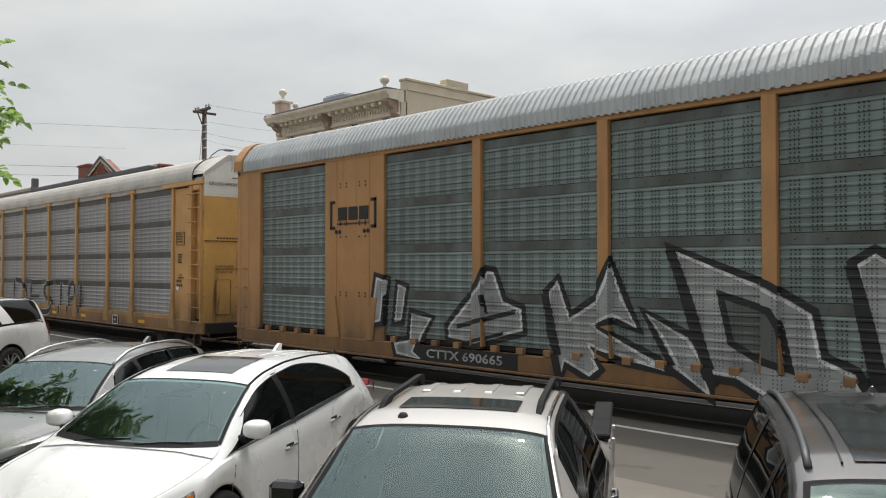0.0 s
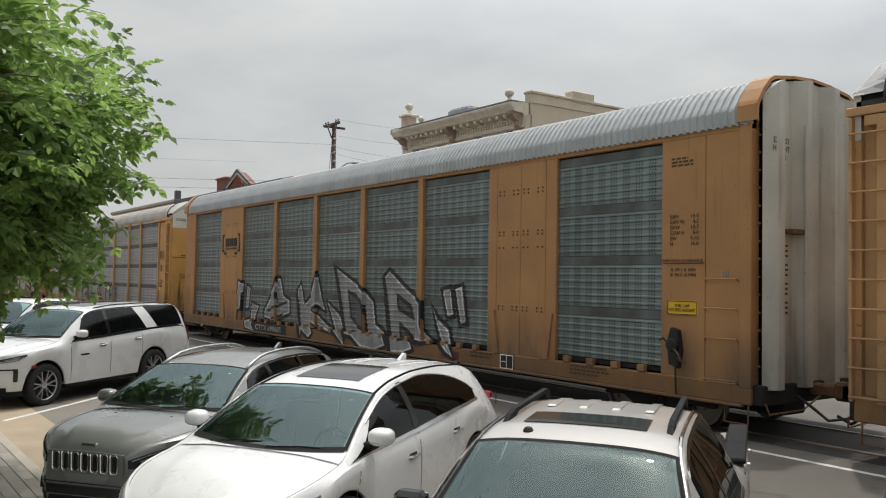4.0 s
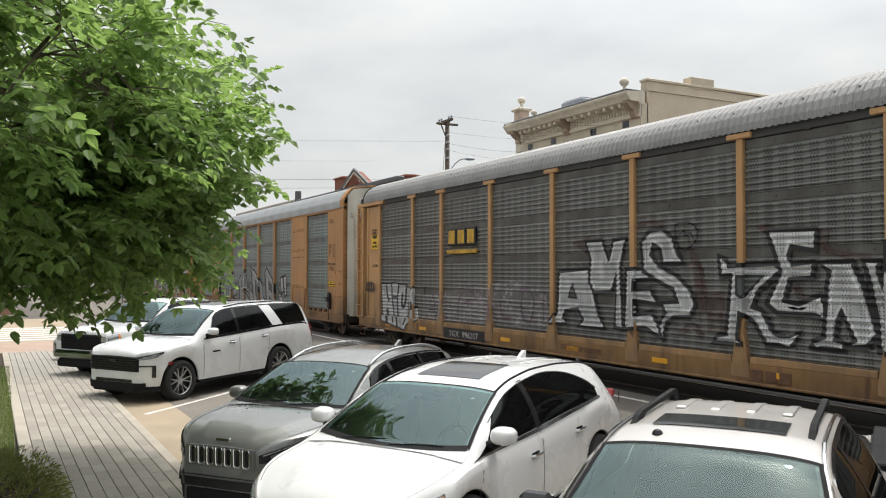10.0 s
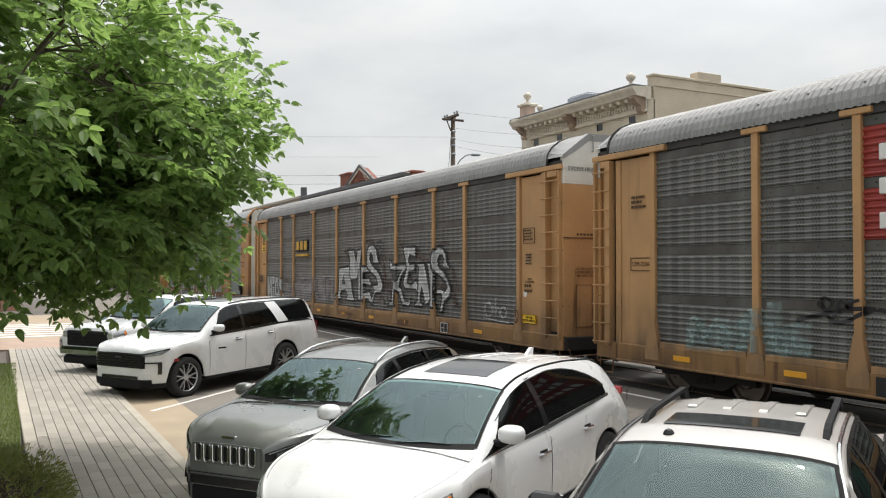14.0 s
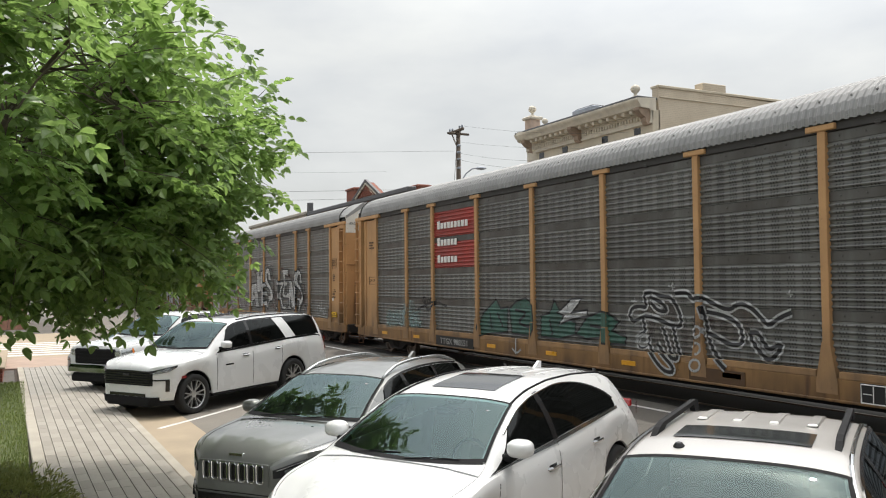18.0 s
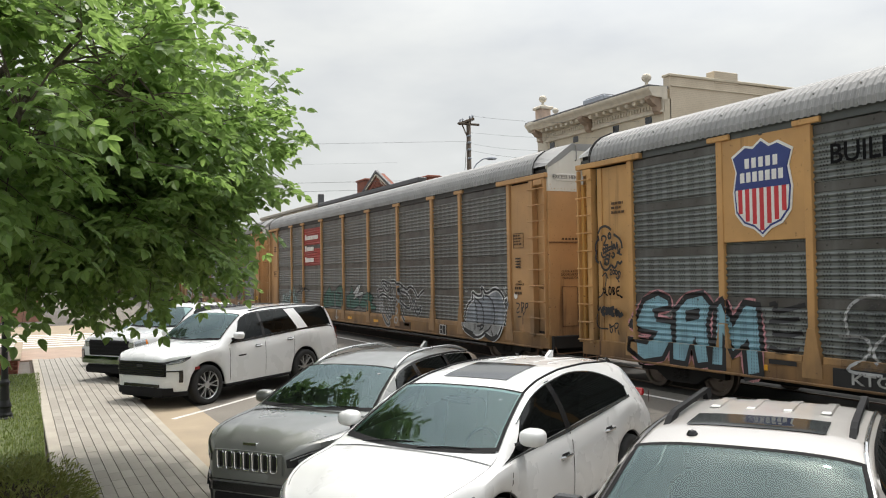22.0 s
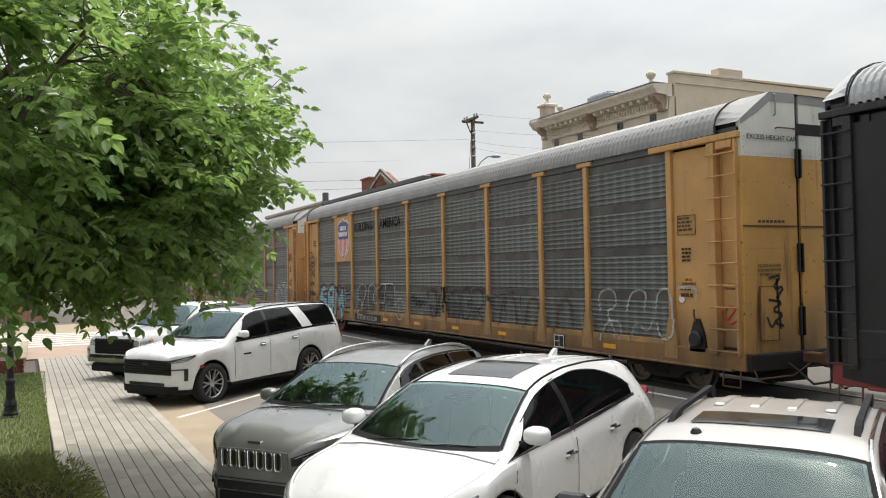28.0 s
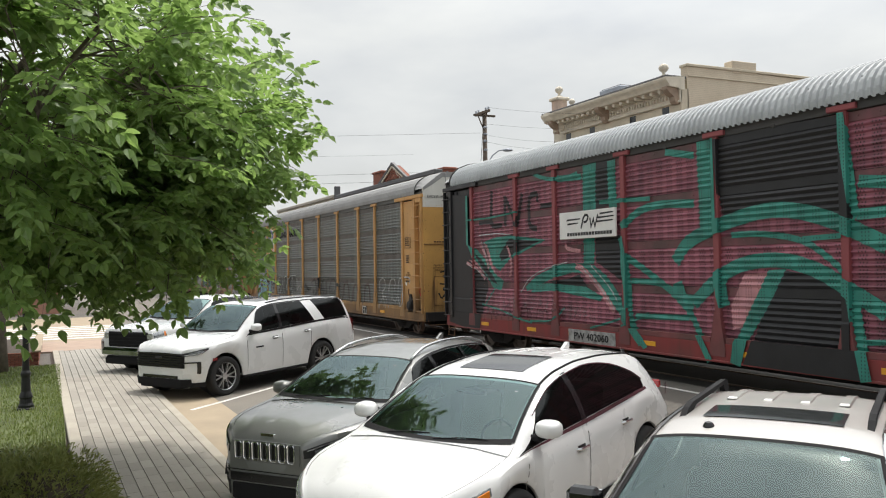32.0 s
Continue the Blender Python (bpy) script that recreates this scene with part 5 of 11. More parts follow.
stroke(car_c, [(17.71, 1.02), (17.67, 0.93), (17.57, 0.89), (17.46, 0.91), (17.42, 0.99), (17.47, 1.08), (17.57, 1.12), (17.67, 1.1), (17.71, 1.02)], 0.05, spray_pale, None)
stroke(car_c, [(16.17, 1.41), (16.12, 1.32), (16.0, 1.27), (15.87, 1.3), (15.82, 1.39), (15.88, 1.48), (16.0, 1.53), (16.13, 1.5), (16.17, 1.41)], 0.05, spray_pale, None)
stroke(car_c, [(11.1, 1.17), (11.09, 0.76)], 0.05, spray_pale, None)
stroke(car_c, [(10.92, 0.9), (11.13, 0.77), (11.35, 0.9)], 0.05, spray_pale, None)
stroke(car_c, [(16.81, 2.52), (17.0, 2.49)], 0.03, spray_pale, None)
stroke(car_c, [(16.91, 2.59), (16.92, 2.44)], 0.03, spray_pale, None)
stroke(car_c, [(15.65, 2.21), (15.86, 2.19)], 0.03, spray_pale, None)
stroke(car_c, [(15.76, 2.29), (15.77, 2.13)], 0.03, spray_pale, None)
stroke(car_c, [(19.71, 2.39), (19.84, 2.37)], 0.03, spray_pale, None)
stroke(car_c, [(19.77, 2.45), (19.78, 2.33)], 0.03, spray_pale, None)
letter(car_c, [(22.77, 1.2), (22.69, 1.39), (22.81, 1.6), (23.03, 1.79), (23.3, 1.87), (23.51, 1.94), (23.78, 1.96), (24.08, 2.02), (24.24, 2.05), (24.44, 2.15), (24.63, 2.18), (24.85, 2.1), (25.03, 1.95), (25.13, 1.78), (25.16, 1.57), (25.13, 1.34), (25.06, 1.15)], spray_steel, None)
letter(car_c, [(22.75, 1.2), (23.44, 1.19), (24.45, 1.19), (25.09, 1.19), (25.04, 1.09), (24.92, 0.94), (24.73, 0.81), (24.58, 0.75), (24.34, 0.8), (24.08, 0.83), (23.84, 0.75), (23.6, 0.75), (23.26, 0.81), (22.96, 0.9), (22.74, 1.01)], spray_silver, None)
stroke(car_c, [(22.74, 1.04), (22.71, 1.33), (22.83, 1.6), (23.08, 1.79), (23.29, 1.86), (23.17, 1.99), (23.24, 2.08), (23.43, 1.97), (23.68, 1.95), (23.82, 2.01), (23.75, 2.21), (23.89, 2.17), (23.96, 2.04), (24.18, 2.05), (24.44, 2.15), (24.63, 2.18), (24.85, 2.1), (25.03, 1.95), (25.13, 1.78)], 0.07, ink_spray, spray_white)
stroke(car_c, [(25.19, 1.6), (25.13, 1.34), (25.04, 1.12), (24.89, 0.92), (24.66, 0.77), (24.43, 0.78), (24.2, 0.89), (24.05, 0.9)], 0.07, ink_spray, spray_white)
stroke(car_c, [(22.74, 1.04), (22.92, 0.92), (23.22, 0.84), (23.56, 0.76), (23.84, 0.81), (24.05, 0.92)], 0.07, ink_spray, spray_white)
stroke(car_c, [(25.34, 1.81), (25.24, 1.92), (25.13, 1.85), (25.13, 1.71), (25.23, 1.63), (25.34, 1.72), (25.34, 1.81)], 0.07, ink_spray, spray_white)
stroke(car_c, [(23.32, 1.85), (23.44, 1.65), (23.49, 1.37), (23.5, 1.09), (23.48, 0.98)], 0.05, ink_spray, None)
stroke(car_c, [(23.38, 1.88), (23.63, 1.81), (23.83, 1.66), (23.9, 1.45), (23.88, 1.2), (23.83, 0.98)], 0.05, ink_spray, None)
stroke(car_c, [(23.88, 1.98), (23.9, 1.83)], 0.05, ink_spray, None)
stroke(car_c, [(23.96, 1.98), (24.24, 1.95), (24.43, 1.81), (24.53, 1.57), (24.54, 1.3), (24.44, 1.11), (24.25, 0.99), (24.05, 0.95)], 0.05, ink_spray, None)
stroke(car_c, [(23.61, 1.09), (23.81, 1.1), (24.02, 1.16), (23.97, 1.04), (23.77, 0.98)], 0.05, ink_spray, None)
stroke(car_c, [(24.46, 1.0), (24.55, 0.87)], 0.05, ink_spray, None)
stroke(car_c, [(23.01, 0.95), (23.39, 0.9)], 0.05, ink_spray, None)
stroke(car_c, [(25.2, 1.79), (25.27, 1.81), (25.25, 1.74)], 0.05, ink_spray, None)
stroke(car_c, [(22.83, 0.97), (23.14, 0.88), (23.47, 0.78)], 0.13, ink_spray, None)
stroke(car_c, [(24.09, 0.88), (24.32, 0.8), (24.58, 0.77), (24.81, 0.89)], 0.13, ink_spray, None)
stroke(car_c, [(22.84, 2.03), (22.71, 2.15), (22.85, 2.19), (22.82, 2.02), (22.82, 2.19)], 0.025, spray_pale, None)
stroke(car_c, [(22.73, 2.18), (22.96, 2.17), (22.93, 2.09), (22.82, 2.08)], 0.025, spray_pale, None)
stroke(car_c, [(25.04, 2.22), (25.21, 2.04)], 0.025, spray_pale, None)
stroke(car_c, [(25.21, 2.23), (25.03, 2.06)], 0.025, spray_pale, None)
stroke(car_c, [(25.14, 2.26), (25.12, 2.02)], 0.025, spray_pale, None)
stroke(car_c, [(25.0, 2.15), (25.25, 2.13)], 0.025, spray_pale, None)
stroke(car_c, [(25.84, 1.81), (26.0, 1.81), (25.98, 1.7), (25.87, 1.66), (25.88, 1.54), (26.01, 1.59)], 0.035, ink_spray, None)
stroke(car_c, [(26.1, 1.84), (26.12, 1.56)], 0.035, ink_spray, None)
stroke(car_c, [(26.1, 1.84), (26.23, 1.82), (26.21, 1.71), (26.11, 1.68), (26.25, 1.51)], 0.035, ink_spray, None)
stroke(car_c, [(26.31, 1.81), (26.27, 1.56)], 0.035, ink_spray, None)
stroke(car_c, [(26.31, 1.81), (26.43, 1.83), (26.4, 1.71), (26.29, 1.69)], 0.035, ink_spray, None)
stroke(car_c, [(25.92, 1.45), (26.12, 1.46)], 0.035, ink_spray, None)
stroke(car_c, [(26.2, 1.51), (26.18, 1.26)], 0.035, ink_spray, None)
letter(car_c, [(2.43, 1.67), (2.82, 1.75), (2.96, 1.44), (3.13, 1.74), (3.45, 1.72), (3.51, 1.12), (2.46, 1.1)], spray_aqua, None)
letter(car_c, [(3.51, 1.63), (3.97, 1.95), (4.23, 1.96), (4.28, 1.67), (4.03, 1.51), (4.28, 1.43), (4.25, 1.16), (3.58, 1.16)], spray_aqua, None)
letter(car_c, [(4.31, 1.58), (4.82, 1.71), (4.87, 1.48), (5.21, 1.45), (5.23, 1.19), (4.28, 1.14)], spray_aqua, None)
stroke(car_d, [(1.44, 1.46), (1.79, 2.01), (2.24, 2.16), (2.57, 2.05), (2.62, 1.86), (2.14, 1.78), (2.22, 1.61), (2.64, 1.58), (2.71, 1.18), (2.45, 0.82), (1.84, 0.71), (1.35, 0.94), (1.39, 1.16), (1.94, 1.13), (2.12, 1.32), (1.68, 1.35), (1.44, 1.46)], 0.2, mural_pink, None)
stroke(car_d, [(2.7, 0.79), (2.73, 1.8), (3.07, 2.09), (3.53, 2.18), (3.78, 1.95), (3.66, 1.57), (3.79, 0.83), (3.41, 0.76), (3.3, 1.22), (3.13, 0.77), (2.7, 0.79)], 0.2, mural_pink, None)
stroke(car_d, [(3.78, 0.78), (3.87, 1.95), (4.11, 2.06), (4.31, 1.65), (4.59, 2.02), (4.92, 1.98), (5.04, 0.75), (4.68, 0.66), (4.63, 1.26), (4.36, 1.04), (4.16, 1.33), (4.14, 0.79), (3.78, 0.78)], 0.2, mural_pink, None)
letter(car_d, [(1.44, 1.46), (1.79, 2.01), (2.24, 2.16), (2.57, 2.05), (2.62, 1.86), (2.14, 1.78), (2.22, 1.61), (2.64, 1.58), (2.71, 1.18), (2.45, 0.82), (1.84, 0.71), (1.35, 0.94), (1.39, 1.16), (1.94, 1.13), (2.12, 1.32), (1.68, 1.35)], spray_blue, ink_spray)
letter(car_d, [(2.7, 0.79), (2.73, 1.8), (3.07, 2.09), (3.53, 2.18), (3.78, 1.95), (3.66, 1.57), (3.79, 0.83), (3.41, 0.76), (3.3, 1.22), (3.13, 0.77)], spray_blue, ink_spray)
letter(car_d, [(3.78, 0.78), (3.87, 1.95), (4.11, 2.06), (4.31, 1.65), (4.59, 2.02), (4.92, 1.98), (5.04, 0.75), (4.68, 0.66), (4.63, 1.26), (4.36, 1.04), (4.16, 1.33), (4.14, 0.79)], spray_blue, ink_spray)
letter(car_d, [(3.06, 1.82), (3.45, 1.88), (3.44, 1.67), (3.05, 1.59)], ink_spray, None)
stroke(car_d, [(5.17, 1.99), (5.36, 2.04), (5.23, 1.84), (5.94, 2.01)], 0.08, ink_spray, None)
stroke(car_d, [(5.16, 1.69), (5.82, 1.77)], 0.08, ink_spray, None)
stroke(car_d, [(5.22, 1.5), (5.58, 1.47), (5.87, 1.55)], 0.08, ink_spray, None)
stroke(car_d, [(5.15, 1.25), (5.45, 1.17), (5.8, 1.25)], 0.08, ink_spray, None)
stroke(car_d, [(5.2, 1.01), (5.8, 1.01)], 0.08, ink_spray, None)
letter(car_d, [(6.78, 2.08), (8.7, 2.21), (9.76, 2.22), (10.58, 2.23), (10.55, 1.41), (9.58, 1.36), (8.74, 1.11), (6.65, 0.98)], spray_soot, None)
stroke(car_d, [(6.76, 1.53), (6.68, 1.91), (6.97, 2.17), (7.43, 2.2), (7.66, 1.99), (7.5, 1.67), (7.13, 1.33), (7.31, 1.13)], 0.05, spray_pale, None)
stroke(car_d, [(6.57, 1.53), (7.14, 1.55), (7.13, 1.23), (6.65, 0.98), (7.39, 0.97)], 0.05, spray_pale, None)
stroke(car_d, [(7.92, 1.17), (7.86, 1.79), (7.96, 2.15), (8.54, 2.19), (8.69, 1.96), (8.36, 1.7), (8.67, 1.41), (8.74, 1.11)], 0.05, spray_pale, None)
stroke(car_d, [(8.83, 1.42), (8.93, 2.02), (9.32, 2.22), (9.76, 2.2), (9.6, 1.93), (9.59, 1.45), (9.22, 1.53), (8.91, 1.47)], 0.05, spray_pale, None)
stroke(car_d, [(9.61, 2.2), (10.58, 2.25), (10.54, 1.77), (10.55, 1.41)], 0.05, spray_pale, None)
stroke(car_d, [(9.87, 1.47), (9.65, 1.36), (9.71, 0.89)], 0.05, spray_pale, None)
stroke(car_d, [(10.62, 1.42), (10.95, 1.7), (11.31, 1.67), (11.48, 1.38), (11.41, 1.03), (11.17, 0.92), (10.92, 1.08), (10.94, 1.43)], 0.05, spray_pale, None)
stroke(car_d, [(12.12, 1.75), (12.34, 1.84), (12.23, 1.59), (12.55, 1.76), (12.49, 1.44), (12.81, 1.73), (12.75, 1.41), (13.06, 1.63)], 0.06, ink_spray, None)
stroke(car_d, [(13.35, 1.87), (13.55, 2.03), (13.49, 1.72)], 0.06, ink_spray, None)
stroke(car_d, [(12.31, 0.77), (12.51, 0.59), (12.72, 0.73), (12.92, 0.59), (13.22, 0.74), (13.59, 0.63), (13.95, 0.63)], 0.06, ink_spray, None)
stroke(car_d, [(14.73, 1.71), (14.85, 1.65), (14.68, 1.43), (14.88, 1.58)], 0.06, ink_spray, None)
stroke(car_d, [(13.64, 2.0), (14.08, 2.05), (14.38, 1.91), (14.28, 1.47), (13.97, 1.15), (13.7, 1.21), (13.62, 1.58)], 0.14, spray_rust, None)
stroke(car_d, [(14.0, 2.01), (14.2, 1.61), (14.06, 1.23)], 0.09, ink_spray, None)
stroke(car_d, [(22.95, 1.67), (22.86, 2.09), (23.45, 2.21), (23.59, 1.77), (23.11, 1.67), (23.57, 1.11)], 0.05, spray_pale, None)
stroke(car_d, [(23.9, 1.69), (24.07, 2.15), (24.6, 2.16), (24.49, 1.71)], 0.05, spray_pale, None)
stroke(car_d, [(24.87, 1.72), (24.94, 2.19), (25.43, 2.19), (25.46, 1.59)], 0.05, spray_pale, None)
stroke(car_d, [(25.62, 2.23), (26.21, 2.23), (26.13, 1.98)], 0.05, spray_pale, None)
stroke(car_d, [(23.02, 1.0), (23.1, 1.42), (23.68, 1.49), (23.72, 1.04)], 0.05, spray_pale, None)
stroke(car_d, [(24.03, 1.05), (24.19, 1.51), (24.62, 1.24), (24.78, 1.56)], 0.05, spray_pale, None)
stroke(car_d, [(24.91, 1.49), (24.96, 1.18), (25.45, 1.16), (25.52, 1.59)], 0.05, spray_pale, None)
stroke(car_d, [(18.28, 1.13), (18.47, 1.91), (19.08, 2.0), (19.2, 1.17)], 0.12, spray_brown, None)
stroke(car_d, [(19.63, 1.12), (19.8, 1.87), (20.35, 1.88), (20.19, 1.15)], 0.12, spray_brown, None)
stroke(car_d, [(21.11, 1.13), (21.26, 1.9), (21.75, 1.91), (21.84, 1.23)], 0.12, spray_brown, None)
letter(car_e, [(0.01, 4.87), (1.14, 4.79), (1.15, 3.32), (1.45, 2.86), (2.23, 2.5), (2.41, 1.95), (2.06, 1.34), (1.95, 0.6), (-0.15, 0.83)], mural_black, None)
stroke(car_e, [(1.18, 4.76), (1.17, 4.01), (1.19, 3.24)], 0.13, mural_green, None)
stroke(car_e, [(2.7, 4.78), (2.66, 4.22), (2.62, 3.73), (3.3, 3.75)], 0.15, mural_black, None)
stroke(car_e, [(1.86, 3.88), (2.28, 3.89), (2.63, 3.87)], 0.12, mural_black, None)
stroke(car_e, [(3.48, 3.71), (3.48, 4.58)], 0.15, mural_black, None)
stroke(car_e, [(3.51, 4.52), (3.92, 3.98), (4.08, 3.69)], 0.13, mural_black, None)
stroke(car_e, [(4.15, 3.66), (4.45, 4.56)], 0.14, mural_black, None)
stroke(car_e, [(5.24, 4.49), (4.84, 4.47), (4.78, 4.08), (4.81, 3.62), (5.2, 3.56)], 0.15, mural_black, None)
stroke(car_e, [(5.24, 4.49), (5.23, 4.26)], 0.12, mural_black, None)
stroke(car_e, [(5.38, 4.14), (5.95, 4.14)], 0.14, mural_black, None)
letter(car_e, [(2.12, 3.3), (2.93, 3.42), (3.76, 3.44), (4.76, 3.34), (5.63, 3.25), (4.59, 3.0), (3.65, 2.74), (3.12, 2.44), (2.64, 2.65)], mural_green, None)
letter(car_e, [(3.67, 3.34), (5.3, 3.23), (4.43, 3.03), (3.56, 2.81), (3.22, 2.72), (3.1, 2.91)], mural_black, None)
letter(car_e, [(2.18, 3.3), (2.38, 3.19), (3.01, 2.11), (2.74, 2.24)], mural_pink, None)
letter(car_e, [(1.33, 2.78), (1.77, 2.75), (2.63, 2.37), (2.43, 2.26)], mural_pink, None)
letter(car_e, [(1.19, 3.26), (1.68, 3.1), (2.36, 2.73), (2.89, 2.34), (3.35, 2.17), (3.19, 1.89), (2.73, 1.95), (2.22, 2.37), (1.56, 2.8)], mural_green, None)
letter(car_e, [(1.52, 3.0), (1.99, 2.79), (2.71, 2.31), (2.97, 2.06), (2.7, 2.11), (2.08, 2.5)], mural_black, None)
stroke(car_e, [(2.25, 0.99), (2.35, 1.39), (2.68, 1.46), (2.74, 1.03)], 0.07, spray_wine, None)
stroke(car_e, [(2.39, 1.21), (2.94, 1.3), (3.01, 1.0)], 0.07, spray_wine, None)
stroke(car_e, [(3.31, 1.07), (3.4, 1.45), (3.69, 1.51), (3.74, 1.1)], 0.07, spray_wine, None)
stroke(car_e, [(3.43, 1.27), (3.93, 1.35), (3.99, 1.07)], 0.07, spray_wine, None)
stroke(car_e, [(4.26, 1.13), (4.34, 1.49), (4.6, 1.55), (4.65, 1.16)], 0.07, spray_wine, None)
stroke(car_e, [(4.36, 1.33), (4.82, 1.4), (4.87, 1.13)], 0.07, spray_wine, None)
stroke(car_e, [(5.12, 1.19), (5.19, 1.53), (5.43, 1.59), (5.47, 1.22)], 0.07, spray_wine, None)
stroke(car_e, [(5.21, 1.38), (5.62, 1.45), (5.67, 1.19)], 0.07, spray_wine, None)
stroke(car_e, [(5.9, 1.25), (5.96, 1.57), (6.18, 1.63), (6.22, 1.27)], 0.07, spray_wine, None)
stroke(car_e, [(5.99, 1.42), (6.36, 1.49), (6.4, 1.24)], 0.07, spray_wine, None)
stroke(car_e, [(4.88, 1.96), (6.07, 2.06), (7.14, 1.92)], 0.2, mural_green, None)
letter(car_e, [(5.73, 2.18), (6.73, 2.25), (7.14, 2.08), (6.29, 2.07)], mural_black, None)
letter(car_e, [(7.36, 4.99), (7.93, 5.0), (7.77, 2.6), (7.34, 2.61)], mural_green, None)
letter(car_e, [(7.9, 5.0), (8.37, 4.99), (8.39, 3.94), (7.86, 3.92)], mural_black, None)
letter(car_e, [(7.84, 3.24), (8.79, 3.25), (8.87, 2.18), (8.41, 2.41), (7.85, 2.65)], mural_black, None)
stroke(car_e, [(8.5, 4.98), (8.54, 3.88)], 0.3, mural_green, None)
letter(car_e, [(6.69, 2.25), (7.15, 2.36), (7.58, 1.96), (7.23, 2.01)], mural_black, None)
letter(car_e, [(7.15, 2.46), (7.68, 2.46), (8.7, 1.61), (8.39, 1.74)], mural_pink, None)
letter(car_e, [(4.56, 2.01), (5.11, 2.3), (6.13, 2.59), (7.07, 2.64), (7.77, 2.57), (8.25, 2.33), (8.64, 1.98), (9.15, 1.4), (9.77, 0.81), (9.63, 0.75), (8.92, 1.29), (8.39, 1.74), (7.92, 2.16), (7.5, 2.36), (6.88, 2.41), (5.93, 2.25), (4.66, 1.9)], mural_green, None)
letter(car_e, [(6.12, 2.11), (7.41, 2.06), (8.11, 1.83), (7.99, 1.73), (7.04, 1.85), (6.15, 1.96)], mural_green, None)
stroke(car_e, [(8.83, 3.2), (9.09, 2.04), (9.07, 1.3), (9.56, 0.88)], 0.22, mural_green, None)
stroke(car_e, [(8.91, 3.43), (9.37, 3.73), (10.08, 3.86), (11.22, 3.78)], 0.17, mural_green, None)
stroke(car_e, [(8.97, 2.78), (9.75, 2.41), (10.42, 2.06), (11.03, 1.66), (11.37, 1.1), (11.65, 0.68)], 0.15, mural_green, None)
stroke(car_e, [(9.17, 2.22), (10.16, 2.19), (10.67, 1.98)], 0.12, mural_green, None)
stroke(car_e, [(9.3, 1.45), (11.03, 1.49)], 0.12, mural_green, None)
letter(car_e, [(11.84, 4.97), (12.09, 4.98), (12.01, 3.4), (11.92, 3.92)], mural_black, None)
letter(car_e, [(12.07, 5.04), (14.68, 4.97), (14.88, 3.21), (14.47, 3.33), (13.34, 3.62), (12.55, 3.6), (12.02, 3.44)], mural_black, None)
letter(car_e, [(11.32, 5.01), (11.84, 5.01), (11.87, 3.29), (11.38, 3.27)], mural_green, None)
letter(car_e, [(14.62, 5.0), (14.8, 4.99), (14.99, 3.4), (14.9, 3.19), (14.83, 3.48)], mural_green, None)
stroke(car_e, [(10.63, 2.62), (10.95, 3.0), (11.56, 3.22), (12.34, 3.42), (13.15, 3.54), (13.88, 3.46), (14.63, 3.22), (15.09, 3.0), (15.48, 2.82)], 0.28, mural_green, None)
stroke(car_e, [(12.22, 3.11), (12.94, 3.12), (13.87, 2.98), (14.37, 2.68), (14.69, 2.41)], 0.11, mural_green, None)
stroke(car_e, [(13.87, 2.98), (14.7, 3.01)], 0.09, mural_green, None)
letter(car_e, [(13.45, 2.45), (14.19, 2.34), (14.75, 2.08), (14.91, 1.62), (15.11, 0.69), (12.52, 0.71), (12.89, 1.51)], mural_black, None)
letter(car_e, [(12.52, 2.37), (13.12, 2.41), (12.49, 1.41), (12.22, 1.32), (12.18, 1.78)], mural_pink, None)
letter(car_e, [(13.12, 2.45), (13.51, 2.47), (13.05, 1.74), (12.63, 1.19), (12.46, 0.66), (12.2, 0.71), (12.27, 1.09), (12.7, 1.8)], mural_green, None)
stroke(car_e, [(11.16, 1.79), (11.87, 2.33), (12.52, 2.59), (13.41, 2.65), (14.2, 2.45), (14.68, 2.18), (15.45, 1.77)], 0.27, mural_green, None)
stroke(car_e, [(10.68, 2.2), (10.82, 1.82), (11.16, 1.81)], 0.3, mural_green, None)
stroke(car_e, [(12.01, 2.45), (11.92, 2.09), (12.03, 1.76)], 0.24, mural_green, None)
stroke(car_e, [(14.85, 2.08), (14.94, 1.49), (15.11, 0.69)], 0.2, mural_green, None)
stroke(car_e, [(15.0, 3.86), (15.51, 3.8)], 0.2, mural_green, None)
stroke(car_e, [(14.96, 3.33), (15.5, 3.35)], 0.18, mural_green, None)
stroke(car_e, [(15.04, 1.3), (15.44, 1.33)], 0.09, mural_green, None)
stroke(car_e, [(6.21, 4.78), (7.32, 4.72)], 0.16, mural_green, None)
stroke(car_e, [(10.38, 4.92), (11.25, 4.74)], 0.14, mural_green, None)
stroke(car_e, [(7.01, 2.56), (7.28, 2.51), (7.97, 2.06), (8.55, 1.51)], 0.16, mural_pink, None)
stroke(car_e, [(1.93, 3.27), (2.29, 2.93), (2.5, 2.5)], 0.1, mural_pink, None)
stroke(car_e, [(1.19, 2.7), (1.86, 2.5), (2.26, 2.2)], 0.1, mural_pink, None)
stroke(car_e, [(7.22, 2.92), (6.66, 2.98), (6.55, 3.1)], 0.1, mural_pink, None)
stroke(car_e, [(3.61, 3.15), (3.89, 2.64), (3.74, 2.27)], 0.1, mural_pink, None)
stroke(car_e, [(4.34, 1.86), (4.8, 2.28), (5.74, 2.53), (6.65, 2.66)], 0.03, spray_pale, None)
stroke(car_e, [(1.19, 2.7), (1.85, 2.42), (2.35, 2.26)], 0.03, spray_pale, None)
stroke(car_e, [(2.0, 3.34), (2.33, 2.93), (2.5, 2.53)], 0.03, spray_pale, None)
stroke(car_e, [(7.28, 2.51), (7.97, 2.11), (8.55, 1.55)], 0.03, spray_pale, None)
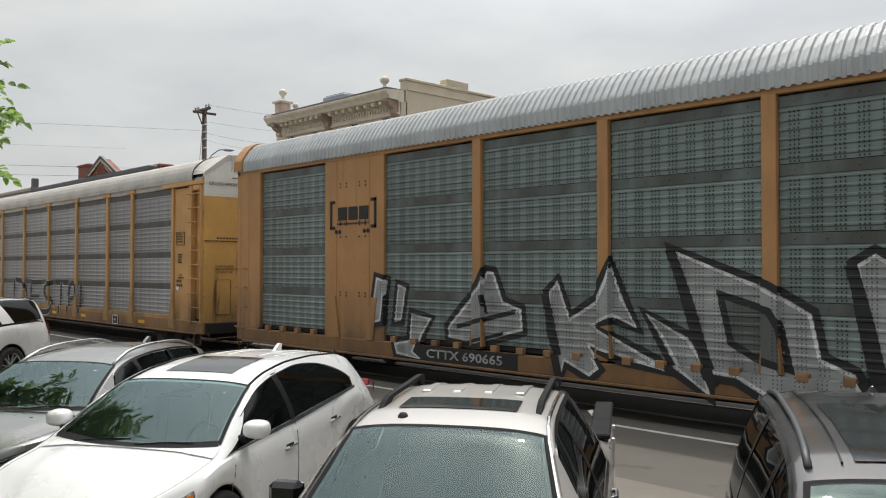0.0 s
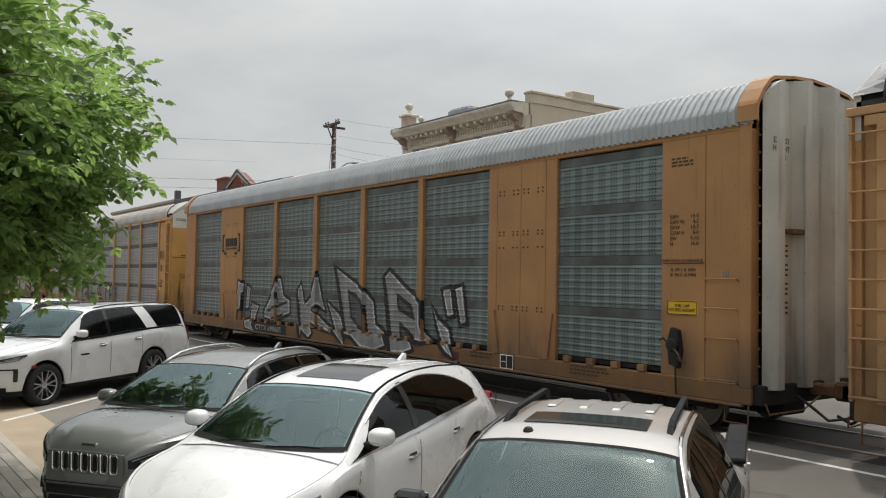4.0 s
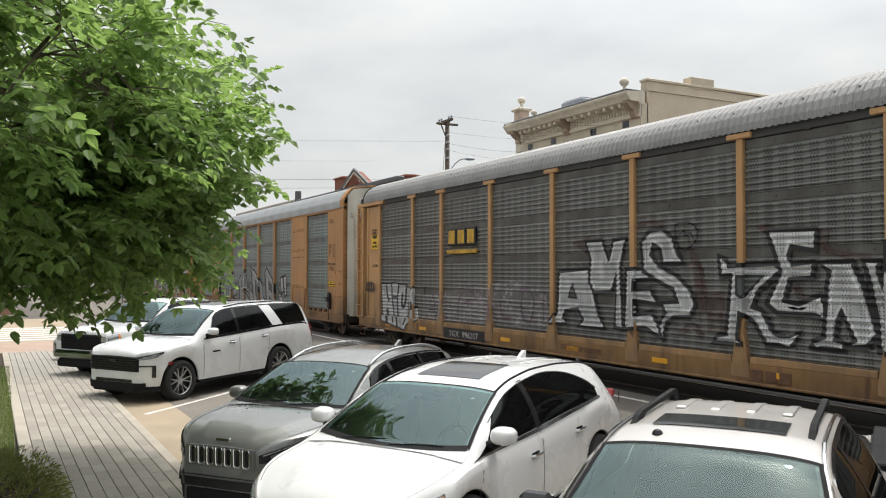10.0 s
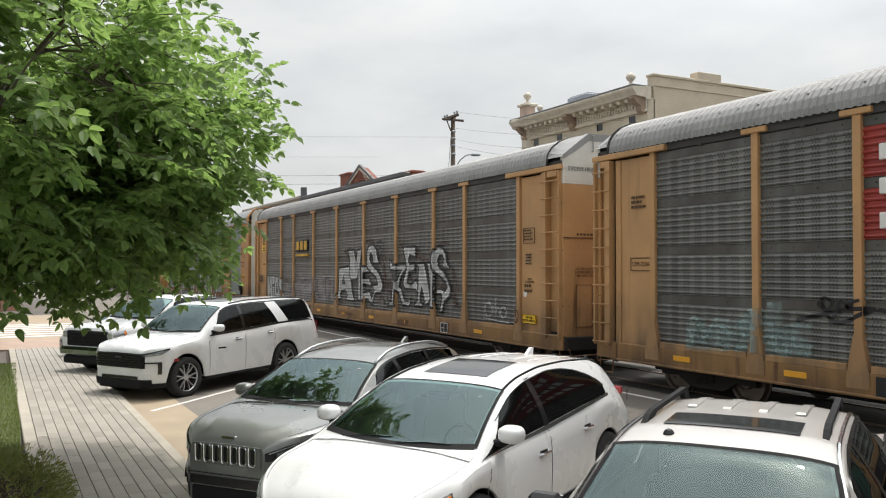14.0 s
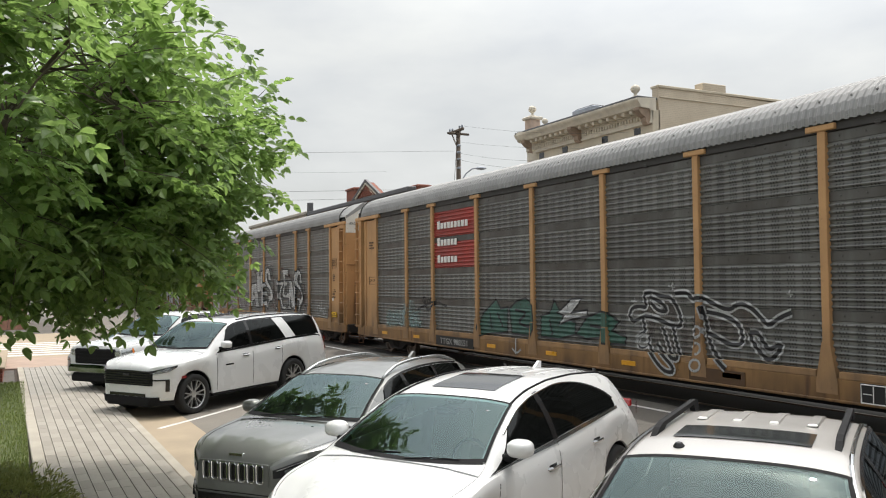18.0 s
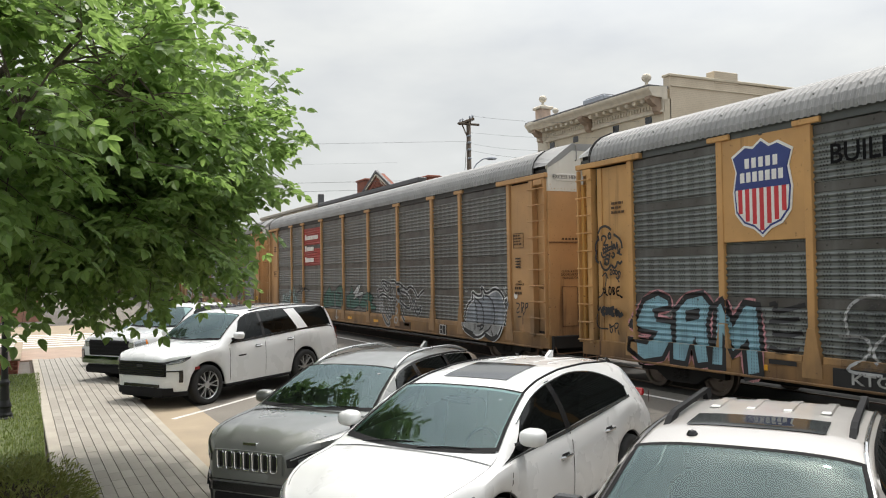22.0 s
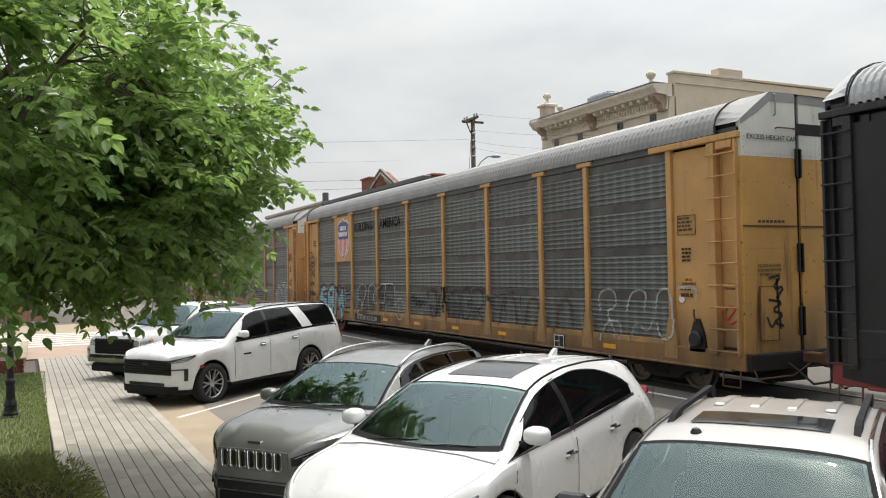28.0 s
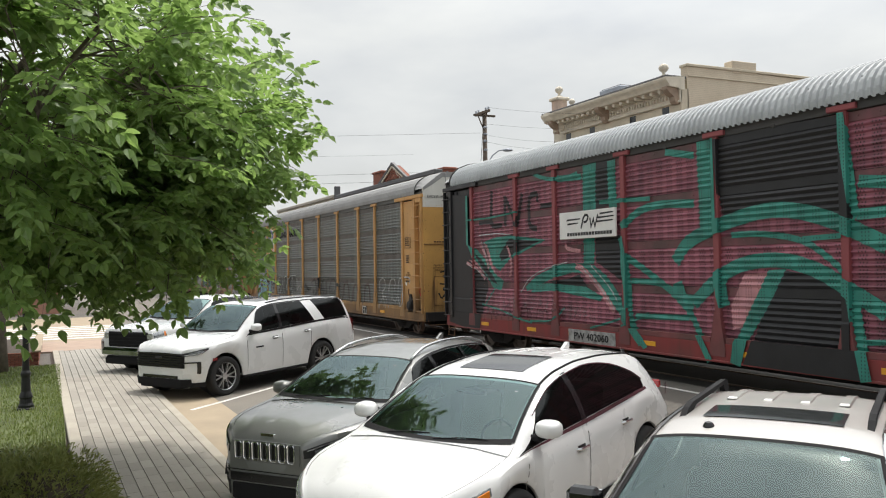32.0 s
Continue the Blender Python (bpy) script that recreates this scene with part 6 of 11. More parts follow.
stroke(car_e, [(7.61, 2.6), (8.33, 2.12), (8.67, 1.75)], 0.03, spray_pale, None)
stroke(car_e, [(1.89, 3.51), (3.01, 3.53), (3.82, 3.45)], 0.03, spray_pale, None)
stroke(car_e, [(2.05, 1.46), (2.93, 1.37), (4.13, 1.16), (5.03, 1.07)], 0.05, mural_green, None)
stroke(car_e, [(4.94, 1.12), (6.01, 1.15), (6.47, 1.52)], 0.05, mural_green, None)
stroke(car_e, [(7.69, 1.09), (8.77, 1.36)], 0.05, mural_green, None)
stroke(car_e, [(1.18, 4.0), (2.37, 3.99), (3.23, 4.03), (4.22, 4.07)], 0.05, mural_green, None)
stroke(car_e, [(2.96, 2.01), (2.28, 1.47)], 0.05, mural_green, None)
stroke(car_e, [(8.87, 1.2), (9.79, 1.54)], 0.05, mural_green, None)
stroke(car_e, [(5.07, 5.02), (5.81, 4.79), (6.72, 4.76), (7.15, 4.83)], 0.1, mural_green, None)
stroke(car_e, [(8.03, 4.05), (8.96, 4.02), (9.87, 3.99)], 0.1, mural_green, None)
stroke(car_e, [(8.92, 2.73), (9.34, 2.59), (9.82, 2.39)], 0.1, mural_green, None)
stroke(car_e, [(2.3, 1.78), (2.4, 1.4), (2.34, 1.14), (2.58, 1.57), (2.45, 1.68)], 0.035, spray_wash, None)
stroke(car_e, [(2.59, 1.8), (2.73, 1.4), (2.6, 1.14), (2.88, 1.46), (2.82, 1.79)], 0.035, spray_wash, None)
stroke(car_e, [(2.9, 1.73), (2.96, 1.4), (2.9, 1.14), (3.12, 1.56), (3.1, 1.71)], 0.035, spray_wash, None)
stroke(car_e, [(3.13, 1.81), (3.25, 1.4), (3.14, 1.14), (3.38, 1.35), (3.35, 1.65)], 0.035, spray_wash, None)
stroke(car_e, [(3.4, 1.72), (3.47, 1.39), (3.44, 1.14), (3.66, 1.54), (3.53, 1.75)], 0.035, spray_wash, None)
stroke(car_e, [(3.72, 1.75), (3.74, 1.39), (3.63, 1.14), (3.85, 1.46), (3.81, 1.69)], 0.035, spray_wash, None)
stroke(car_e, [(3.92, 1.7), (3.99, 1.39), (3.94, 1.14), (4.14, 1.32), (4.09, 1.75)], 0.035, spray_wash, None)
stroke(car_e, [(6.51, 1.57), (6.55, 1.41), (6.48, 1.26), (6.64, 1.48), (6.63, 1.56)], 0.035, spray_wash, None)
stroke(car_e, [(6.69, 1.64), (6.77, 1.41), (6.73, 1.26), (6.79, 1.39), (6.82, 1.61)], 0.035, spray_wash, None)
stroke(car_e, [(6.91, 1.57), (7.0, 1.4), (6.89, 1.25), (7.07, 1.5), (7.06, 1.58)], 0.035, spray_wash, None)
stroke(car_e, [(7.17, 1.55), (7.19, 1.4), (7.17, 1.25), (7.25, 1.48), (7.27, 1.61)], 0.035, spray_wash, None)
stroke(car_e, [(7.33, 1.59), (7.41, 1.39), (7.33, 1.25), (7.43, 1.37), (7.44, 1.49)], 0.035, spray_wash, None)
stroke(car_e, [(7.59, 1.59), (7.6, 1.39), (7.56, 1.25), (7.7, 1.41), (7.67, 1.53)], 0.035, spray_wash, None)
stroke(car_e, [(7.79, 1.58), (7.8, 1.39), (7.77, 1.25), (7.85, 1.44), (7.91, 1.54)], 0.035, spray_wash, None)
stroke(car_e, [(4.52, 1.8), (4.58, 1.54), (4.52, 1.37), (4.62, 1.55), (4.69, 1.78)], 0.035, spray_wash, None)
stroke(car_e, [(4.89, 1.75), (4.95, 1.53), (4.86, 1.37), (5.07, 1.53), (4.96, 1.76)], 0.035, spray_wash, None)
stroke(car_e, [(5.23, 1.69), (5.26, 1.52), (5.21, 1.37), (5.39, 1.58), (5.34, 1.72)], 0.035, spray_wash, None)
stroke(car_e, [(5.54, 1.71), (5.6, 1.52), (5.54, 1.36), (5.74, 1.62), (5.69, 1.65)], 0.035, spray_wash, None)
stroke(car_e, [(5.85, 1.74), (5.95, 1.51), (5.85, 1.36), (5.98, 1.55), (6.02, 1.73)], 0.035, spray_wash, None)
stroke(car_z, [(10.55, 2.1), (10.59, 0.89), (12.26, 1.06), (12.02, 1.99), (10.7, 2.1)], 0.2, ink_spray, spray_pale)
stroke(car_z, [(12.72, 2.0), (12.62, 0.84)], 0.2, ink_spray, spray_pale)
stroke(car_z, [(12.72, 2.0), (13.93, 2.02)], 0.2, ink_spray, spray_pale)
stroke(car_z, [(12.74, 1.42), (13.68, 1.45)], 0.2, ink_spray, spray_pale)
stroke(car_z, [(12.76, 0.85), (13.96, 0.89)], 0.2, ink_spray, spray_pale)
stroke(car_z, [(15.2, 2.03), (14.26, 1.91), (14.27, 1.46), (15.22, 1.38), (15.11, 0.89), (14.09, 0.85)], 0.2, ink_spray, spray_pale)
stroke(car_z, [(15.51, 2.04), (16.7, 2.05)], 0.2, ink_spray, spray_pale)
stroke(car_z, [(16.11, 2.04), (16.03, 0.86)], 0.2, ink_spray, spray_pale)
stroke(car_z, [(16.9, 0.89), (16.87, 2.05), (17.66, 2.0), (17.57, 1.48), (17.0, 1.42)], 0.2, ink_spray, spray_pale)
stroke(car_z, [(18.1, 2.03), (18.02, 0.94)], 0.2, ink_spray, spray_pale)

letter(car_c, [(2.38, 1.64), (2.62, 1.74), (2.91, 1.54), (3.25, 1.73), (3.52, 1.7), (3.54, 1.17), (3.3, 1.15), (3.25, 1.48), (2.91, 1.29), (2.68, 1.44), (2.67, 1.14), (2.37, 1.16)], spray_aqua, None)
letter(car_c, [(3.63, 1.71), (4.09, 1.77), (4.16, 1.19), (3.68, 1.18)], spray_aqua, None)
letter(car_c, [(4.24, 1.43), (4.34, 2.06), (4.63, 2.07), (4.85, 1.19), (4.62, 1.19)], spray_aqua, None)
letter(car_c, [(4.81, 1.73), (5.22, 1.79), (5.21, 1.61), (5.04, 1.56), (5.25, 1.39), (5.21, 1.21), (4.85, 1.21)], spray_aqua, None)
stroke(car_c, [(5.35, 2.06), (5.48, 2.21), (5.64, 2.1), (5.52, 1.95), (5.35, 2.06)], 0.05, ink_spray, None)
stroke(car_c, [(5.68, 1.89), (5.75, 2.18), (5.96, 1.98), (5.84, 2.08), (6.16, 2.16)], 0.05, ink_spray, None)
ink_grey = plain("ink_grey", (0.33, 0.33, 0.32), 0.7, vary=0.6, scale=5)
emblem_blue = plain("emblem_blue", (0.025, 0.045, 0.20), 0.4, vary=0.08)
flag_red = plain("flag_red", (0.55, 0.03, 0.04), 0.4, vary=0.08)
flag_white = plain("flag_white", (0.78, 0.77, 0.74), 0.45, vary=0.06)
logo_yellow = spray("logo_yellow", (0.62, 0.36, 0.03))


def height_sign(car, x, z):
    sg = sign(car, "height_sign", x, z, x + 0.62, z + 0.24, sign_yellow, 0.02, "yellow height warning sign")
    part("sign_border", Shape().tube([(x + a, 0.017, z + b) for a, b in ((0.01, 0.01), (0.61, 0.01), (0.61, 0.23), (0.01, 0.23), (0.01, 0.01))], 0.008, 4), ink_black, sg)
    words("sign_words", "THIS CAR\nEXCESS HEIGHT", 0.075, ink_black, sg, pose(x + 0.31, 0.014, z + 0.12, 90, 0, 0))


def number_patch(car, x0, x1, text, mat=None, ink=None):
    p = sign(car, "number_patch", x0, 0.70, x1, 1.02, mat or ink_black, -0.016, "black patch with white car number")
    words("car_number", text, 0.24, ink or ink_grey, p, pose((x0 + x1) / 2, -0.026, 0.86, 90, 0, 0), bold=0.004, wide=(x1 - x0) / (len(text) * 0.172))


def consolidated_stencil(car, x, z):
    sg = sign(car, "stencil_panel", x, z, x + 0.46, z + 0.32, ink_black, -0.02, "black consolidated stencil panel with white border")
    part("panel_border", Shape().tube([(x + a, -0.022, z + b) for a, b in ((0.02, 0.02), (0.44, 0.02), (0.44, 0.30), (0.02, 0.30), (0.02, 0.02))], 0.012, 4), flag_white, sg)
    part("panel_bars", Shape().box(x + 0.22, -0.024, z + 0.03, x + 0.235, -0.021, z + 0.29).box(x + 0.05, -0.024, z + 0.15, x + 0.2, -0.021, z + 0.165), flag_white, sg)


def end_words(car, x, z, text="EXCESS HEIGHT CAR", mat=None, y=0.75, size=0.15):
    return words("end_stencil", text, size, mat or ink_black, car, pose(x, y, z, 90, 0, 90))


for car in (car_y, car_z, car_b, car_c, car_d):
    if car == car_c:
        part("warning_placard", Shape().block(LENGTH - 0.01, 0.28, 4.93, LENGTH + 0.018, 1.32, 5.11, 0.003), flag_white, car)
    end_words(car, LENGTH + 0.024, 5.02, y=0.80, size=0.135)
    tmp = Shape()
    for k in range(7):
        tmp.box(LENGTH, 0.42 + k * 0.1, 3.43, LENGTH + 0.006, 0.49 + k * 0.1, 3.48)
    tagged(part("stencil_block", tmp, ink_brown, car), kind="stuff")
    tiny_lines(car, 25.64, 3.58, 4, 0.42, 0.075, ink_brown)
    tiny_lines(car, 25.66, 2.17, 2, 0.40, 0.13, ink_brown)
    tiny_lines(car, 25.72, 2.97, 4, 0.26, 0.075, ink_black)
    tiny_lines(car, 0.78, 4.1, 3, 0.45, 0.10, ink_brown)
    if car == car_b:
        height_sign(car, 25.58, 1.25)
    consolidated_stencil(car, 21.1, 0.71)
    part("round_decal", Shape().lathe([(0.005, 0), (0.085, 0), (0.085, 0.006), (0.005, 0.006)], 18, pose(25.68, 0.05, 2.0, 90, 0, 0)), flag_white, car)
    part("stencil_box", Shape().tube([(25.60 + a, 0.05, 3.28 + c) for a, c in ((0, 0), (0.5, 0), (0.5, 0.38), (0, 0.38), (0, 0))], 0.009, 4), ink_brown, car)
    words("end_seam_words", "DECK\nCLEARANCE", 0.075, ink_brown, car, pose(25.88, 0.052, 2.34, 90, 0, 0))
    words("door_stencil", "CLOSE & LOCK\nDOORS BEFORE\nMOVING CAR", 0.085, ink_brown, car, pose(LENGTH + 0.008, 0.68, 2.55, 90, 0, 90))

# brown car: emblem as plain shapes, number, dimension table
for x0, way in ((4.18, 1), (5.86, -1)):
    s = Shape()
    s.box(min(x0, x0 + way * 0.07), -0.006, 3.48, max(x0, x0 + way * 0.07), 0.012, 4.14)
    for z in (3.48, 4.07):
        s.box(min(x0, x0 + way * 0.18), -0.006, z, max(x0, x0 + way * 0.18), 0.012, z + 0.07)
    part("emblem_bracket", s, ink_black, car_a)
for k in range(3):
    x = 4.48 + 0.39 * k
    part("emblem_block", Shape().block(x, -0.008, 3.68, x + 0.33, 0.012, 3.98, 0.05), ink_black, car_a)
tiny_lines(car_a, 4.46, 3.58, 1, 1.15, 0.07, ink_black, -0.006)
for x in (4.42, 4.55, 5.45, 5.58):
    part("emblem_dot", Shape().lathe([(0.005, 0), (0.05, 0), (0.05, 0.008), (0.005, 0.008)], 12, pose(x, 0.0, 3.42, 90, 0, 0)), ink_black, car_a)
number_patch(car_a, 7.15, 9.95, "CTTX 690665")
lettering(car_a, "dimension_table", "EXH\nEXH W\nEXW\nEXW H\nEW\nH", 25.30, 3.50, 0.094, ink_brown, -0.002, align="LEFT")
lettering(car_a, "dimension_table", "19-0\n4-7\n10-7\n8-0\n9-10\n16-8", 25.90, 3.50, 0.094, ink_brown, -0.002, align="RIGHT")
lettering(car_a, "deck_words", "AAR DECK CLEARANCE", 25.56, 2.98, 0.080, ink_brown, -0.002)
lettering(car_a, "deck_words", "A  89 1 8  MIN\nB  94 7 16 MIN", 25.58, 2.78, 0.085, ink_brown, -0.002)
part("deck_rule", Shape().box(25.16, -0.004, 2.93, 26.0, 0.012, 2.945), ink_brown, car_a)
tiny_lines(car_a, 25.32, 4.72, 3, 0.48, 0.06, ink_brown, 0.004)
height_sign(car_a, 25.26, 2.06)
for ob in [o for o in car_a.children if o.name.startswith("height_sign")]:
    ob.location.y = -0.025
lettering(car_a, "yard_mark", "BI", 26.42, 2.74, 0.20, ink_grey, -0.004)
consolidated_stencil(car_a, 20.75, 0.70)
tiny_lines(car_a, 19.7, 0.95, 2, 0.8, 0.08, ink_brown, -0.02)
tiny_lines(car_a, 22.9, 0.95, 3, 1.1, 0.07, ink_brown, -0.02)
for k in range(3):
    part("owner_mark", Shape().block(18.55 + 0.26 * k, -0.02, 0.76, 18.75 + 0.26 * k, 0.0, 0.94, 0.01), spray_red, car_a)
end_words(car_a, LENGTH - 0.20, 4.75, "EXCESS\nHEIGHT\nCAR", ink_brown, 0.42, 0.13)
for z in (3.2, 2.9, 2.6, 2.3):
    tmp = Shape()
    for k in range(3):
        tmp.box(LENGTH - 0.21, 0.36, z - 0.08 * k, LENGTH - 0.20, 0.60, z - 0.08 * k + 0.035)
    part("door_notice", tmp, ink_brown, car_a)

# first tan car: yellow emblem as plain shapes
for k in range(3):
    x = 6.62 + 0.56 * k
    part("emblem_shadow", Shape().block(x - 0.04, -0.012, 3.40, x + 0.48, 0.06, 3.92, 0.06), ink_spray, car_b)
    part("emblem_block", Shape().block(x, -0.02, 3.44, x + 0.44, 0.06, 3.88, 0.10), logo_yellow, car_b)
part("emblem_bar", Shape().block(6.56, -0.02, 3.18, 8.28, 0.06, 3.29, 0.01), logo_yellow, car_b)
number_patch(car_b, 6.35, 8.75, "TGX  996207")
sg = sign(car_b, "notice_sign", 0.72, 3.45, 1.34, 3.95, sign_yellow, 0.03, "yellow notice sign")
words("notice_words", "Quality\nAuto Rack", 0.13, ink_black, sg, pose(1.03, 0.024, 3.62, 90, 0, 0), bold=0.002, wide=0.85)
part("notice_bar", Shape().box(0.86, 0.024, 3.83, 1.20, 0.03, 3.90), ink_black, sg)
words("rack_number", "B-1289", 0.15, ink_brown, car_b, pose(1.02, 0.05, 2.86, 90, 0, 0))
for k in range(3):
    part("owner_mark", Shape().block(17.9 + 0.3 * k, -0.02, 0.76, 18.14 + 0.3 * k, 0.0, 0.96, 0.01), rust_metal, car_b)

# second tan car: red panel with white bars for its name
for k, w in enumerate((1.9, 1.3, 1.35)):
    xx = 6.45
    while xx < 6.45 + w - 0.1:
        s = Shape().block(xx, 0.03, 4.28 - 0.52 * k, xx + 0.16, 0.062, 4.28 - 0.52 * k + (0.25 if xx < 6.5 else 0.19), 0.02)
        part("name_bar", s, flag_white, car_c)
        xx += 0.225
number_patch(car_c, 6.4, 8.8, "TTGX 988551")
sg = part("rack_number_frame", Shape().tube([(0.74 + a, 0.05, 2.60 + c) for a, c in ((0, 0), (0.62, 0), (0.62, 0.26), (0, 0.26), (0, 0))], 0.012, 4), ink_brown, car_c)
words("rack_number", "CPR-2236", 0.13, ink_brown, sg, pose(1.05, 0.05, 2.73, 90, 0, 0))
sign(car_c, "patch", 17.4, 0.72, 18.8, 0.98, ink_brown, -0.012)

# third tan car: shield on a yellow plate, slogan
part("emblem_plate", Shape().block(4.16, 0.02, 3.12, 6.04, 0.07, 5.02, 0.01), yellow_paint, car_d, "yellow plate with a shield")
shield = [(0.0, 0.0), (0.18, 0.14), (0.42, 0.22), (0.60, 0.42), (0.64, 0.80), (0.57, 1.15), (0.66, 1.42), (0.36, 1.58), (0.18, 1.54), (0.0, 1.66)]
full = shield + [(-x, z) for x, z in shield[-2:0:-1]]
grow = lambda k: [(5.12 + x * k, 4.06 + (z - 0.83) * k) for x, z in full]
part("shield_edge", Shape().prism(grow(1.06), 0.004, 0.02), flag_white, car_d)
part("shield", Shape().prism(grow(0.95), -0.003, 0.015), flag_white, car_d, "blue, white and red shield")
part("shield_rim", Shape().prism(grow(1.0), 0.0, 0.018), emblem_blue, car_d)
upper = []
for (xa, za), (xb, zb) in zip(grow(0.97), grow(0.97)[1:] + grow(0.97)[:1]):
    if za > 4.06:
        upper.append((xa, za))
    if (za > 4.06) != (zb > 4.06):
        upper.append((xa + (xb - xa) * (4.06 - za) / (zb - za), 4.06))
part("shield_top", Shape().prism(upper, -0.006, 0.01), emblem_blue, car_d)
for k in range(7):
    x = (k - 3) * 0.165
    lo = float(np.interp(abs(x) + 0.04, [p[0] for p in shield[:5]], [p[1] for p in shield[:5]]))
    part("shield_stripe", Shape().box(5.12 + x - 0.048, -0.005, 3.23 + lo + 0.045, 5.12 + x + 0.048, 0.01, 4.065), flag_red, car_d)
for k in range(2):
    for j in range(5 + 2 * k):
        xx = 5.12 + (j - 2 - k) * (0.16 - 0.015 * k)
        part("shield_bar", Shape().block(xx - 0.052, -0.012, 4.43 - 0.25 * k, xx + 0.052, 0.0, 4.61 - 0.25 * k, 0.02), flag_white, car_d)
slogan_ink = plain("slogan_ink", (0.008, 0.008, 0.009), 0.9, vary=0.1)
slogan_ink.node_tree.nodes["Principled BSDF"].inputs["Specular IOR Level"].default_value = 0.1
lettering(car_d, "slogan", "BUILDING", 7.58, 4.44, 0.46, slogan_ink, -0.004, bold=0.006, wide=1.0)
lettering(car_d, "slogan", "AMERICA", 10.35, 4.44, 0.46, slogan_ink, -0.004, bold=0.006, wide=1.05)
number_patch(car_d, 6.5, 9.3, "KTGX 853528")

# wine-red car: white plate with black swashes and bars for its name
pl = part("name_plate", Shape().block(6.50, -0.03, 3.22, 8.80, 0.02, 3.88, 0.01), flag_white, car_e, "white name plate with black swashes")
for x0, x1, z in ((6.82, 7.4, 3.66), (6.85, 7.3, 3.56), (8.2, 8.72, 3.75), (8.1, 8.74, 3.66), (8.05, 8.70, 3.57)):
    part("swash", Shape().prism([(x0, z), (x1, z + 0.02), (x1 + 0.02, z + 0.05), (x0 + 0.03, z + 0.045)], -0.035, -0.028), ink_black, pl)
part("swash", ribbon(rounded([(7.45, 3.46), (7.58, 3.78), (7.76, 3.76), (7.70, 3.62), (7.56, 3.60)]), 0.055, False, -0.034), ink_black, pl)
part("swash", ribbon([(7.82, 3.70), (7.86, 3.48), (7.96, 3.66), (8.02, 3.48), (8.14, 3.76)], 0.05, False, -0.034), ink_black, pl)
for k in range(16):
    part("name_bar", Shape().box(6.85 + 0.115 * k, -0.034, 3.29, 6.94 + 0.115 * k, -0.029, 3.37), ink_black, pl)
pl.location.y = -0.05
number_patch(car_e, 6.72, 8.62, "PW 402060", ink_grey, ink_black)
height_sign(car_e, 0.66, 1.15)

# brake gear, warning ring and tags on the yellow car's end
gear = part("hand_brake", Shape().lathe([(0.03, -0.05), (0.13, -0.05), (0.17, 0.0), (0.13, 0.05), (0.03, 0.05)], 18, pose(26.12, -0.04, 1.22, 90, 0, 0)), ink_black, car_d, "black hand brake gear")
part("brake_bracket", Shape().prism([(25.92, 0.98), (26.36, 0.98), (26.30, 1.35), (26.18, 1.62), (26.06, 1.62), (25.96, 1.35)], 0.0, 0.06), ink_black, gear)
part("brake_lever", Shape().tube([(26.12, -0.03, 1.55), (26.12, -0.06, 1.75), (26.10, -0.03, 1.80)], 0.02, 6), rust_metal, gear)
part("warning_ring", Shape().tube([(26.95 + 0.16 * math.cos(a), 0.10, 1.72 + 0.16 * math.sin(a)) for a in (math.pi * k / 10 for k in range(21))], 0.016, 5), flag_red, car_d)
part("warning_ring", Shape().tube([(26.84, 0.10, 1.61), (27.06, 0.10, 1.83)], 0.016, 5), flag_red, car_d)
for pts in (((0.62, 2.40), (0.95, 2.46), (0.70, 2.20), (1.02, 2.24), (0.80, 2.02)), ((0.60, 2.0), (0.98, 1.95), (0.66, 1.80), (1.0, 1.72), (0.72, 1.58), (0.98, 1.50)),
            ((0.82, 2.40), (0.84, 1.95), (0.90, 1.45)), ((0.56, 1.68), (0.66, 1.46), (0.78, 1.62))):
    tag = part("graffiti_stroke", ribbon(rounded(pts), 0.05, False, 0.0), ink_spray, car_d)
    tag.matrix_basis = pose(LENGTH + 0.028, 0, 0, 0, 0, 90)
for car in (car_c, car_d):
    words("clearance_stencil", "DECK\nCLEARANCE", 0.07, ink_brown, car, pose(26.97, 0.105, 2.25, 90, 0, 0))
stroke(car_d, [(0.35, 3.48), (0.44, 3.61), (0.61, 3.64), (0.74, 3.6), (0.83, 3.54)], 0.055, ink_spray, None)
stroke(car_d, [(0.38, 3.35), (0.28, 3.29), (0.24, 3.14), (0.29, 3.04), (0.24, 2.95), (0.28, 2.85), (0.37, 2.82)], 0.055, ink_spray, None)
stroke(car_d, [(0.35, 3.43), (0.38, 3.32)], 0.055, ink_spray, None)
stroke(car_d, [(0.76, 3.48), (0.72, 3.41), (0.75, 3.34), (0.82, 3.38), (0.8, 3.46), (0.76, 3.48)], 0.055, ink_spray, None)
stroke(car_d, [(0.92, 3.44), (1.02, 3.39), (1.12, 3.34), (1.19, 3.25), (1.21, 3.11)], 0.055, ink_spray, None)
stroke(car_d, [(0.42, 2.85), (0.48, 2.71), (0.6, 2.63), (0.73, 2.68), (0.8, 2.77)], 0.055, ink_spray, None)
stroke(car_d, [(0.82, 2.77), (0.92, 2.68), (1.0, 2.73), (1.04, 2.84), (1.12, 2.77), (1.2, 2.84)], 0.055, ink_spray, None)
stroke(car_d, [(0.65, 2.79), (0.59, 2.83), (0.6, 2.9), (0.7, 2.9), (0.74, 2.83), (0.67, 2.76), (0.55, 2.8)], 0.055, ink_spray, None)
stroke(car_d, [(0.5, 3.31), (0.48, 3.4), (0.59, 3.43), (0.67, 3.36), (0.6, 3.27), (0.54, 3.2), (0.69, 3.21)], 0.045, ink_spray, None)
stroke(car_d, [(0.54, 3.16), (0.57, 3.0)], 0.045, ink_spray, None)
